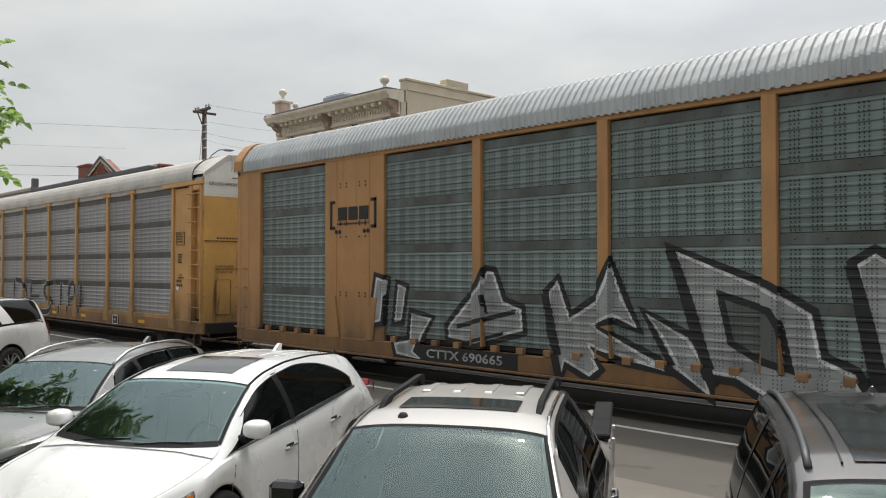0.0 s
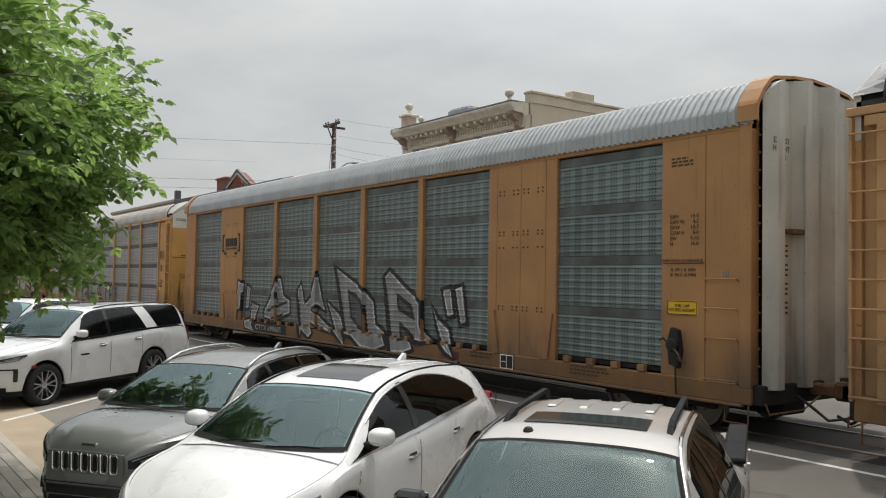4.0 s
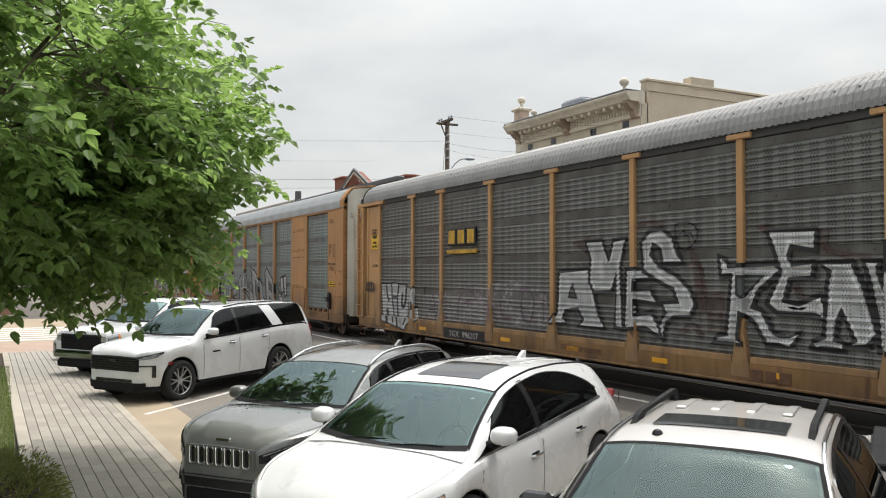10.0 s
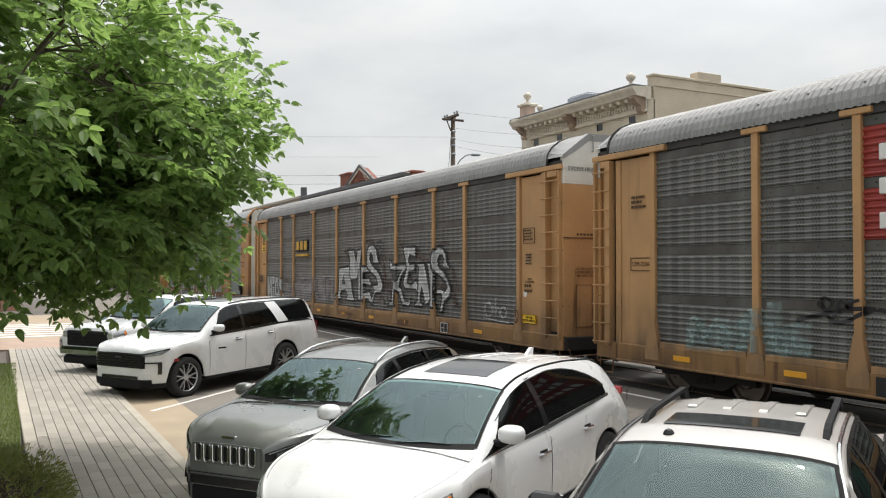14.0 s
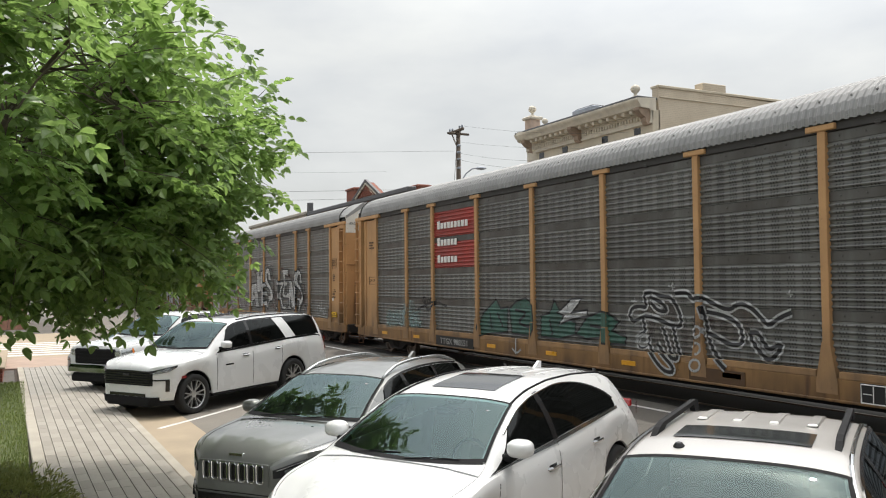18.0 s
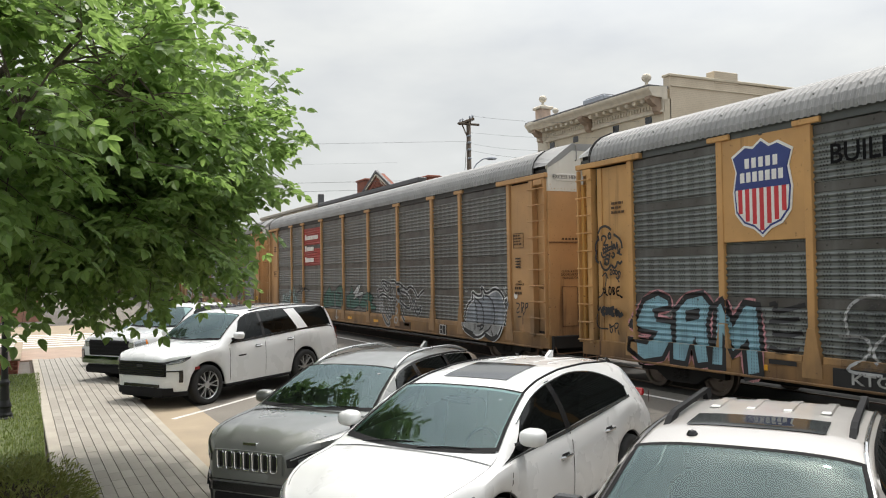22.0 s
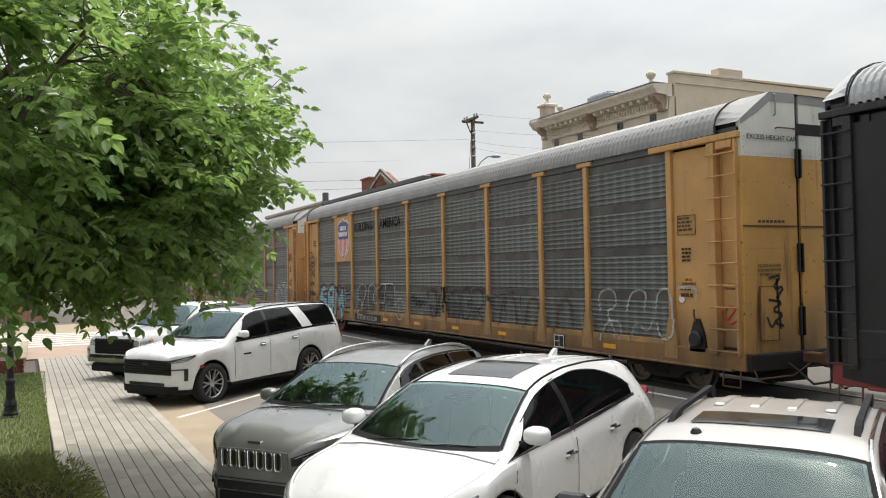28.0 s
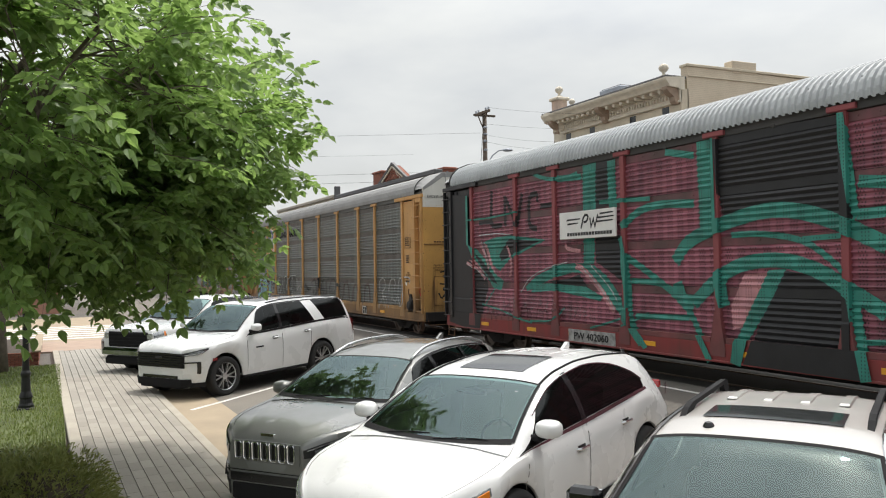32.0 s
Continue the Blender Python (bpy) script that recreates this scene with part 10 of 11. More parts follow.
painted_brick.color(painted_brick.mix(painted_brick.math("MULTIPLY", _j, 0.35), _cc, (0.30, 0.25, 0.19)))
painted_brick.bump(_j, 0.4, -0.01)
painted_brick = painted_brick.mat


def window(parent, x0, z0, x1, z1, y, frame_mat=None, arch=False):
    """A sash window set into a front that faces -y."""
    w = part("window", Shape().box(x0, y - 0.02, z0, x1, y + 0.05, z1), dark_glass, parent)
    s = Shape()
    for a, b, c, d in ((x0 - 0.08, z0, x0, z1), (x1, z0, x1 + 0.08, z1), (x0 - 0.08, z1, x1 + 0.08, z1 + 0.1), (x0, (z0 + z1) / 2 - 0.03, x1, (z0 + z1) / 2 + 0.03)):
        s.block(a, y - 0.06, b, c, y + 0.02, d, 0.01)
    part("window_frame", s, frame_mat or cream_trim, w)
    part("sill", Shape().block(x0 - 0.15, y - 0.14, z0 - 0.12, x1 + 0.15, y + 0.02, z0, 0.02), frame_mat or cream_trim, w)
    if arch:
        pts = [((x0 + x1) / 2 + 0.5 * (x1 - x0 + 0.1) * math.cos(a), z1 + 0.55 * (x1 - x0) * math.sin(a)) for a in (math.pi * k / 10 for k in range(11))]
        part("arch", Shape().prism(pts, y - 0.05, y + 0.03), terracotta, w)


def ball_finial(parent, x, y, z, r, mat):
    part("finial", Shape().lathe([(r * 0.9, 0), (r * 0.9, r * 0.4), (r * 0.35, r * 0.7), (r * 0.3, r * 1.1), (r * 0.75, r * 1.5), (r, r * 2.0), (r * 0.75, r * 2.6), (r * 0.2, r * 2.9)], 14, Matrix.Translation((x, y, z))), mat, parent, smooth=True)


def bracket(parent, x, y, z0, z1, w, deep, mat):
    """A scrolled cornice bracket seen from below."""
    h = z1 - z0
    prof = [(0, z1), (-deep, z1), (-deep, z1 - h * 0.18), (-deep * 0.75, z1 - h * 0.42), (-deep * 0.42, z1 - h * 0.58), (-deep * 0.38, z0 + h * 0.16), (-deep * 0.2, z0), (0, z0)]
    m = Matrix.Translation((x, y, 0)) @ Matrix.Rotation(radians(90), 4, "Z")
    part("bracket", Shape().prism(prof, -w / 2, w / 2, m), mat, parent)


def corner_block():
    """The cream corner building: front with cornice at y 24.3, long painted brick flank."""
    b = thing("corner_building", "cream painted brick commercial building with an ornate bracketed cornice", "building")
    x0, x1, y0, y1 = -37.6, -28.0, 24.3, 47.0
    part("wall", Shape().box(x0, y0, 0.0, x1, y0 + 0.4, 10.0).box(x0, y0 + 0.4, 0, x0 + 0.4, y1, 10.0).box(x0, y1 - 0.4, 0, x1, y1, 9.6), cream_stone, b)
    s = Shape()
    rows = [[(x1 + dx, y, 0.0), (x1 + dx, y, z)] for dx in (0.0,) for y, z in ((y0 + 0.35, 11.0), (30, 10.95), (38, 10.9), (y1, 10.85))]
    s.rows(rows)
    s.rows([[(x1, y, z), (x1 - 0.4, y, z)] for y, z in ((y0 + 0.35, 11.0), (30, 10.95), (38, 10.9), (y1, 10.85))])
    s.rows([[(x1, y0 + 0.35, z), (x1 - 0.4, y0 + 0.35, z)] for z in (0.0, 11.0)])
    part("flank_wall", s, painted_brick, b, "cream painted brick flank wall")
    part("flank_coping", Shape().block(x1 - 0.46, y0 + 0.30, 10.98, x1 + 0.06, y1, 11.10, 0.02), cream_stone, b)
    part("coping_band", Shape().block(x1 - 0.02, y0 + 0.40, 10.55, x1 + 0.05, y1, 10.60, 0.01), cream_stone, b)
    part("roof", Shape().box(x0, y0 + 0.3, 9.7, x1 - 0.3, y1, 9.8), tin_roof, b)
    part("flank_chimney", Shape().block(x1 - 0.5, 27.2, 10.9, x1 + 0.02, 28.6, 11.45, 0.02), painted_brick, b)
    # cornice, from the wall outwards and up
    prof = [(0.0, 9.95), (-0.10, 9.95), (-0.12, 10.02), (-0.62, 10.06), (-0.66, 10.14), (-0.72, 10.22), (-0.80, 10.30), (-0.84, 10.38), (-0.84, 10.44), (0.2, 10.52), (0.2, 9.95)]
    s = Shape()
    s.rows([[(x, y0 + a, z) for a, z in prof] for x in (x0 - 0.35, x1 + 0.02)], True, True)
    part("cornice", s, cream_trim, b, "deep cream cornice")
    part("cornice_roof", Shape().block(x0 - 0.35, y0 - 0.80, 10.44, x1, y0 + 0.3, 10.54, 0.02), tin_roof, b)
    part("frieze", Shape().block(x0, y0 - 0.06, 9.48, x1, y0 + 0.05, 9.95, 0.01), cream_trim, b)
    part("frieze_mould", Shape().block(x0, y0 - 0.13, 9.40, x1, y0 + 0.05, 9.50, 0.02), cream_trim, b)
    spans = ((x0 + 0.55, x0 + 4.1), (x0 + 4.7, x1 - 0.55))
    for a, c in spans:
        n = 8
        for k in range(n):
            x = a + (c - a) * (k + 0.5) / n
            part("modillion", Shape().block(x - 0.10, y0 - 0.52, 9.88, x + 0.10, y0 - 0.05, 10.06, 0.03), cream_trim, b)
        n = 22
        for k in range(n):
            x = a + (c - a) * (k + 0.5) / n
            part("dentil", Shape().box(x - 0.045, y0 - 0.15, 9.62, x + 0.045, y0 - 0.05, 9.80), cream_trim, b)
    for x in (x0 + 0.25, x0 + 4.4, x1 - 0.25):
        bracket(b, x, y0 - 0.02, 9.35, 10.08, 0.34, 0.66, bracket_brown)
    for x in (x0 + 1.0, x0 + 3.1, x0 + 6.3, x0 + 8.6):
        part("vent", Shape().block(x - 0.22, y0 - 0.015, 9.05, x + 0.22, y0 + 0.02, 9.36, 0.01), dark_glass, b)
    for k in range(4):
        x = x0 + 1.5 + 2.2 * k
        window(b, x - 0.5, 6.2, x + 0.5, 8.3, y0, arch=True)
    # rounded corner with its pedestal and finials
    part("corner_turret", Shape().lathe([(0.55, 9.0), (0.55, 9.5), (0.60, 9.55), (0.60, 9.95), (1.05, 10.1), (1.18, 10.35), (1.15, 10.5), (0.3, 10.55)], 24, Matrix.Translation((x0 + 0.15, y0 + 0.3, 0))), cream_trim, b, smooth=False)
    part("pedestal", Shape().block(x0 - 0.05, y0 - 0.35, 10.5, x0 + 0.55, y0 + 0.25, 11.2, 0.03), rosy_stone, b)
    part("pedestal_cap", Shape().block(x0 - 0.16, y0 - 0.46, 11.18, x0 + 0.66, y0 + 0.36, 11.34, 0.04), cream_trim, b)
    ball_finial(b, x0 + 0.25, y0 - 0.05, 11.32, 0.22, cream_trim)
    ball_finial(b, x0 + 1.8, y0 - 0.3, 10.5, 0.17, cream_trim)
    ball_finial(b, x1 - 0.55, y0 - 0.45, 10.5, 0.22, cream_trim)
    part("parapet_curl", Shape().tube([(x0 - 0.1, y0 - 0.2, 10.55), (x0 - 0.45, y0 + 0.3, 10.8), (x0 - 0.5, y0 + 0.8, 10.9)], 0.14, 8), cream_trim, b)
    u = thing("roof_unit", "grey metal air conditioning unit on the flat roof", "air conditioner")
    part("unit_body", Shape().block(-34.7, 24.9, 9.8, -33.0, 26.2, 11.22, 0.04), unit_grey, u)
    part("unit_top", Shape().block(-34.6, 25.0, 11.22, -33.1, 26.1, 11.28, 0.02), tin_roof, u)


def gable_block():
    """The red brick row with a lattice gable."""
    global GABLED
    b = GABLED = thing("gabled_building", "red brick building with dark cornice, chimneys and a lattice gable", "building")
    y0 = 25.0
    x0, x1 = -77.3, -54.0
    part("wall", Shape().box(x0, y0, 0.0, x1, y0 + 14, 9.1), red_brick, b)
    part("roof", Shape().box(x0, y0 + 0.2, 9.1, x1, y0 + 14, 9.2), tin_roof, b)
    s = Shape()
    s.block(x0, y0 - 0.45, 9.15, x1, y0 + 0.2, 9.50, 0.05)
    part("cornice", s, tin_roof, b)
    part("cornice_rail", Shape().block(x0, y0 - 0.30, 8.75, x1, y0 + 0.05, 8.85, 0.02), cream_trim, b)
    for k in range(46):
        x = x0 + 0.25 + 0.5 * k
        part("modillion", Shape().block(x - 0.08, y0 - 0.34, 8.85, x + 0.08, y0, 9.15, 0.02), grey_stone if k % 2 else red_brick, b)
    # gable
    part("gable_wall", Shape().prism([(-65.2, 9.4), (-59.6, 9.4), (-62.3, 10.7)], y0 - 0.25, y0 + 0.3), red_brick, b)
    part("gable_panel", Shape().prism([(-63.7, 9.55), (-60.9, 9.55), (-62.3, 10.45)], y0 - 0.32, y0 - 0.2), cream_trim, b)
    for way in (1, -1):
        for k in range(-5, 6):
            cx = -62.3 + k * 0.28
            pts = []
            for z in (9.55, 10.45):
                pts.append((cx + way * (z - 10.0), z))
            mid = [p for p in (Vector((pts[0][0] + (pts[1][0] - pts[0][0]) * f, 9.55 + 0.9 * f)) for f in np.linspace(0, 1, 19)) if abs(p.x + 62.3) < 1.4 * (10.45 - p.y) / 0.9]
            if len(mid) > 1:
                part("lattice", Shape().tube([(mid[0].x, y0 - 0.34, mid[0].y), (mid[-1].x, y0 - 0.34, mid[-1].y)], 0.05, 4), red_brick, b)
    for x_a, x_b in ((-65.4, -62.3), (-59.4, -62.3)):
        part("gable_rake", Shape().tube([(x_a, y0 - 0.35, 9.42), (x_b, y0 - 0.35, 10.84)], 0.13, 4), tin_roof, b)
        part("gable_trim", Shape().tube([(x_a * 0.75 + x_b * 0.25, y0 - 0.38, 9.55), (x_b, y0 - 0.38, 10.60)], 0.07, 4), cream_trim, b)
    for x, z in ((-68.4, 10.9), (-55.6, 9.75)):
        c = part("chimney", Shape().block(x - 0.95, y0 + 0.6, 9.1, x + 0.95, y0 + 1.6, z, 0.03), red_brick, b)
        part("chimney_cap", Shape().block(x - 1.05, y0 + 0.5, z - 0.2, x + 1.05, y0 + 1.7, z - 0.05, 0.02), red_brick, c)
    part("corner_pinnacle", Shape().block(x0 - 0.25, y0 - 0.4, 8.8, x0 + 0.25, y0 + 0.1, 10.4, 0.05), tin_roof, b)
    for k in range(8):
        x = x0 + 2 + 2.8 * k
        window(b, x - 0.5, 5.6, x + 0.5, 7.8, y0)
    w = thing("stone_front_building", "pale stone commercial building with a bracketed cornice", "building")
    x2 = -100.0
    part("wall", Shape().box(x2, y0, 0.0, x0 - 0.02, y0 + 12, 9.2), grey_stone, w)
    part("cornice", Shape().block(x2, y0 - 0.5, 9.30, x0 - 0.3, y0 + 0.2, 9.62, 0.06), grey_stone, w)
    part("roof", Shape().box(x2, y0 + 0.2, 9.2, x0 - 0.3, y0 + 12, 9.3), tin_roof, w)
    for k in range(44):
        x = x2 + 0.25 + 0.5 * k
        part("bracket", Shape().block(x - 0.08, y0 - 0.35, 8.95, x + 0.08, y0, 9.30, 0.02), cream_trim, w)
    for k in range(7):
        x = x2 + 2 + 3.0 * k
        window(w, x - 0.5, 5.6, x + 0.5, 7.8, y0)


def utility_pole():
    p = thing("utility_pole", "weathered wooden utility pole with crossarms and a street light", "utility pole")
    x, y = -37.75, 20.0
    part("pole", Shape().tube([(x, y, 0), (x, y, 4), (x, y, 10.45)], [0.17, 0.145, 0.11], 12), old_wood, p, smooth=True)
    part("crossarm", Shape().block(x - 0.80, y - 0.16, 10.30, x + 0.72, y - 0.03, 10.43, 0.02, Matrix.Identity(4)), old_wood, p)
    part("crossarm", Shape().block(x - 0.05, y - 0.62, 10.17, x + 0.05, y + 0.62, 10.28, 0.02), old_wood, p)
    for dx in (-0.72, -0.45, 0.35, 0.62):
        part("insulator", Shape().lathe([(0.03, 0), (0.06, 0.03), (0.04, 0.07), (0.065, 0.10), (0.03, 0.16)], 8, Matrix.Translation((x + dx, y - 0.1, 10.43))), unit_grey, p)
    for sx in (-1, 1):
        part("brace", Shape().tube([(x + sx * 0.5, y - 0.12, 10.32), (x, y - 0.12, 9.65)], 0.035, 5), old_wood, p)
    for z in (9.55, 9.2, 8.85, 8.4):
        part("spool", Shape().block(x + 0.10, y - 0.14, z, x + 0.26, y + 0.02, z + 0.1, 0.02), unit_grey, p)
    part("lamp_arm", Shape().tube([(x + 0.05, y + 0.1, 7.75), (x + 0.16, y + 0.34, 8.18), (x + 0.30, y + 0.62, 8.42), (x + 0.42, y + 0.85, 8.46)], 0.032, 6), unit_grey, p)
    part("lamp_head", Shape().lathe([(0.02, 0.10), (0.13, 0.06), (0.17, 0.0), (0.12, -0.06), (0.02, -0.08)], 12, Matrix.Translation((x + 0.52, y + 1.02, 8.44)) @ Matrix.Rotation(radians(62), 4, "Z") @ Matrix.Diagonal((1.7, 0.8, 1, 1))), unit_grey, p)
    part("guy_wire", Shape().tube([(x - 0.05, y - 0.1, 9.3), (x - 0.9, y - 0.4, 0.1)], 0.012, 4), wire_black, p)

    def cable(a, b, sag, r=0.009, under=None):
        a, b = Vector(a), Vector(b)
        pts = [a + (b - a) * (k / 16) - Vector((0, 0, sag * 4 * (k / 16) * (1 - k / 16))) for k in range(17)]
        if under:
            return part("strand", Shape().tube(pts, r * 0.7, 4), wire_black, under)
        return tagged(part("cable", Shape().tube(pts, r * 0.6, 4), wire_black), "thin black overhead cable", "cable", "overhead cables")

    cable((x - 0.1, y - 0.1, 9.35), (-21.7, -5.0, 5.3), 0.0, 0.010)
    part("service_mast", Shape().tube([(-52.0, 24.62, 7.0), (-52.0, 24.62, 9.1)], 0.05, 8), unit_grey, GABLED)
    pair = cable((-52.0, -3.0, 7.6), (-52.0, 24.6, 9.05), 0.05, 0.018)
    cable((-52.0, -3.0, 7.05), (-52.0, 24.6, 8.5), 0.05, 0.016, pair)
    cable((-58.0, -3.0, 9.6), (-58.0, 24.6, 11.0), 0.1, 0.010)
    cable((x + 0.62, y - 0.1, 10.52), (-27.6, 25.5, 9.2), 0.3)
    cable((x + 0.3, y - 0.1, 9.75), (-27.6, 25.5, 8.6), 0.3)
    cable((x + 0.2, y, 9.2), (-28, 24.2, 8.4), 0.5, 0.01)
    cable((x + 0.2, y, 8.85), (-28, 24.2, 7.9), 0.5, 0.01)


corner_block()
gable_block()
utility_pole()


# ---- pavement, lawn, lamp, shrub, trees ----
paver_mat = Nodes("paver_mat", 0.85)
_pr = paver_mat.random()
_pn, _pf = paver_mat.noise(1.3, 4.0), paver_mat.noise(45.0, 3.0)
_pc = paver_mat.mix(_pr, (0.275, 0.250, 0.212), (0.365, 0.335, 0.288))
_pc = paver_mat.mix(paver_mat.span(_pn, 0.35, 0.75, 0.0, 0.45), _pc, (0.25, 0.24, 0.215))
paver_mat.color(paver_mat.mix(paver_mat.span(_pf, 0.4, 0.7, 0.0, 0.35), _pc, (0.18, 0.17, 0.15))).bump(_pf, 0.2, 0.004)
paver_mat = paver_mat.mat
paver_far = plain("paver_far", (0.315, 0.298, 0.264), 0.85, vary=0.15, scale=2, bump=0.2)
joint_dark = plain("joint_dark", (0.115, 0.10, 0.083), 0.95, vary=0.3, bump=0.3)
concrete_tan = plain("concrete_tan", (0.33, 0.265, 0.185), 0.85, vary=0.16, scale=1.2, bump=0.2)
kerb_tan = plain("kerb_tan", (0.37, 0.335, 0.28), 0.85, vary=0.14, scale=2, bump=0.2)
soil = plain("soil", (0.05, 0.036, 0.026), 0.95, vary=0.4, scale=6, bump=0.6)
lawn_under = plain("lawn_under", (0.085, 0.105, 0.035), 0.95, vary=0.35, scale=1.2, bump=0.5)
iron_black = plain("iron_black", (0.014, 0.014, 0.015), 0.45, 0.3, vary=0.2)


def leafy(name, c, c2, trans=0.35, rough=0.5):
    """Thin leaf: diffuse, a soft gloss, and light that comes through."""
    n = Nodes(name, rough)
    isl = n.island()
    base = n.mix(isl, c, c2)
    base = n.mix(n.span(n.noise(1.2, 3.0), 0.3, 0.7, 0.0, 0.45), base, shade(c, 0.7))
    n.color(base)
    tr = n.nt.nodes.new("ShaderNodeBsdfTranslucent")
    n.link(n.mix(0.5, base, (c2[0] * 1.35, c2[1] * 1.4, c2[2] * 0.95)), tr.inputs["Color"])
    mx = n.nt.nodes.new("ShaderNodeMixShader")
    mx.inputs[0].default_value = trans
    out = n.nt.nodes["Material Output"]
    n.link(n.bsdf.outputs[0], mx.inputs[1])
    n.link(tr.outputs[0], mx.inputs[2])
    n.link(mx.outputs[0], out.inputs["Surface"])
    return n.mat


leaf_green = leafy("leaf_green", (0.110, 0.192, 0.066), (0.285, 0.405, 0.142), 0.56, 0.36)
leaf_far = leafy("leaf_far", (0.035, 0.085, 0.02), (0.07, 0.14, 0.03))
grass_mat = leafy("grass_mat", (0.10, 0.155, 0.035), (0.20, 0.23, 0.07), 0.35)
shrub_mat = leafy("shrub_mat", (0.13, 0.17, 0.045), (0.26, 0.26, 0.085), 0.4)
bark = plain("bark", (0.115, 0.095, 0.075), 0.9, vary=0.35, scale=8, bump=0.6)

WALK0, WALK1, WALK_Y0, WALK_Y1 = -30.0, 14.0, 0.43, 1.97
# the pavement runs not quite along the track
WALK_TURN = Matrix.Translation((-12.0, 1.0, 0)) @ Matrix.Rotation(radians(0.8), 4, "Z") @ Matrix.Translation((12.0, -1.0, 0))


def make_walk():
    base = tagged(part("pavement", Shape().box(WALK0, WALK_Y0, 0.0, WALK1, WALK_Y1, 0.062), joint_dark), "pavement of long pale grey concrete pavers", "pavement", kind="structure")
    border = tagged(part("pavement_border", Shape().block(WALK0, 0.25, 0.0, WALK1, WALK_Y0 - 0.004, 0.085, 0.012), kerb_tan), "tan concrete border beside the lawn", "kerb", kind="structure")
    slot = tagged(part("border_slot", Shape().box(WALK0, 0.17, 0.0, WALK1, 0.248, 0.022), soil), "dark slot between lawn and border", "lawn edge", kind="structure")
    kerb = tagged(part("kerb", Shape().block(WALK0, WALK_Y1 + 0.012, 0.0, WALK1, WALK_Y1 + 0.17, 0.070, 0.015), kerb_tan), "low tan concrete kerb", "kerb", kind="structure")
    s = Shape()
    s.rows([[(x, y, ground_height(y) + 0.004) for y in (WALK_Y1 + 0.16, 2.2, 3.0, 3.05)] for x in (WALK0 - 4, -20, -10, WALK1)])
    gutter = tagged(part("gutter", s, concrete_tan), "tan concrete gutter strip along the parking bays", "gutter", kind="structure")
    for ob in (base, border, slot, kerb, gutter):
        ob.matrix_basis = WALK_TURN
    # long pavers, laid end to end in ten rows, with wide joints along the rows
    rnd = random.Random(5)
    n = 10
    w = (WALK_Y1 - WALK_Y0) / n
    ln = 0.45
    me = Shape().block(0.002, 0.004, 0, ln - 0.002, w - 0.005, 0.022, 0.003).data("paver", paver_mat)
    rest = Shape()
    for r in range(n):
        x = WALK1 - rnd.uniform(0, ln) - ln
        while x > WALK0:
            z = 0.060 + rnd.uniform(-0.001, 0.001)
            if -22.5 < x < -9.8:
                ob = part("paver", me, paver_mat, base)
                ob.location = (x, WALK_Y0 + w * r, z)
            else:
                rest.block(x + 0.0015, WALK_Y0 + w * r + 0.006, z, x + ln - 0.0015, WALK_Y0 + w * r + w - 0.007, z + 0.022, 0.003)
            x -= ln
    tagged(part("pavers", rest, paver_far, base), kind="stuff")


make_walk()


def blades(name, mat, spots, height, width, rnd, lean=0.5, seg=2):
    """Bent grass blades at the given spots."""
    s = Shape()
    for x, y, z in spots:
        a = rnd.uniform(0, 2 * math.pi)
        h = height * rnd.uniform(0.5, 1.2)
        d = Vector((math.cos(a), math.sin(a), 0))
        side = Vector((-d.y, d.x, 0)) * width * rnd.uniform(0.7, 1.3)
        bend = rnd.uniform(0.1, lean)
        p0, p1, p2 = Vector((x, y, z)), Vector((x, y, z)) + d * h * bend * 0.35 + Vector((0, 0, h * 0.6)), Vector((x, y, z)) + d * h * bend + Vector((0, 0, h))
        s.add([p0 - side, p0 + side, p1 + side * 0.7, p1 - side * 0.7, p2], [(0, 1, 2, 3), (3, 2, 4)])
    return s


def make_lawn():
    rnd = random.Random(11)
    tagged(part("lawn_soil", Shape().box(-25.6, -9.0, 0.0, 14.0, 0.185, 0.055), lawn_under), "short mown lawn, dry in places", "lawn", kind="structure")
    spots = [(-2.5 - 23.0 * rnd.random() ** 1.0, 0.17 - 3.2 * rnd.random() ** 1.4, 0.055) for _ in range(34000)]
    tagged(part("grass", blades("grass", grass_mat, spots, 0.06, 0.006, rnd, 0.9), grass_mat), "short green and straw-coloured grass", "grass", kind="stuff")
    tagged(part("mulch_bed", Shape().box(-25.9, -6.0, 0.0, -24.0, 0.0, 0.05), soil), "dark mulch bed at the lawn's end", "flower bed", kind="structure")


make_lawn()


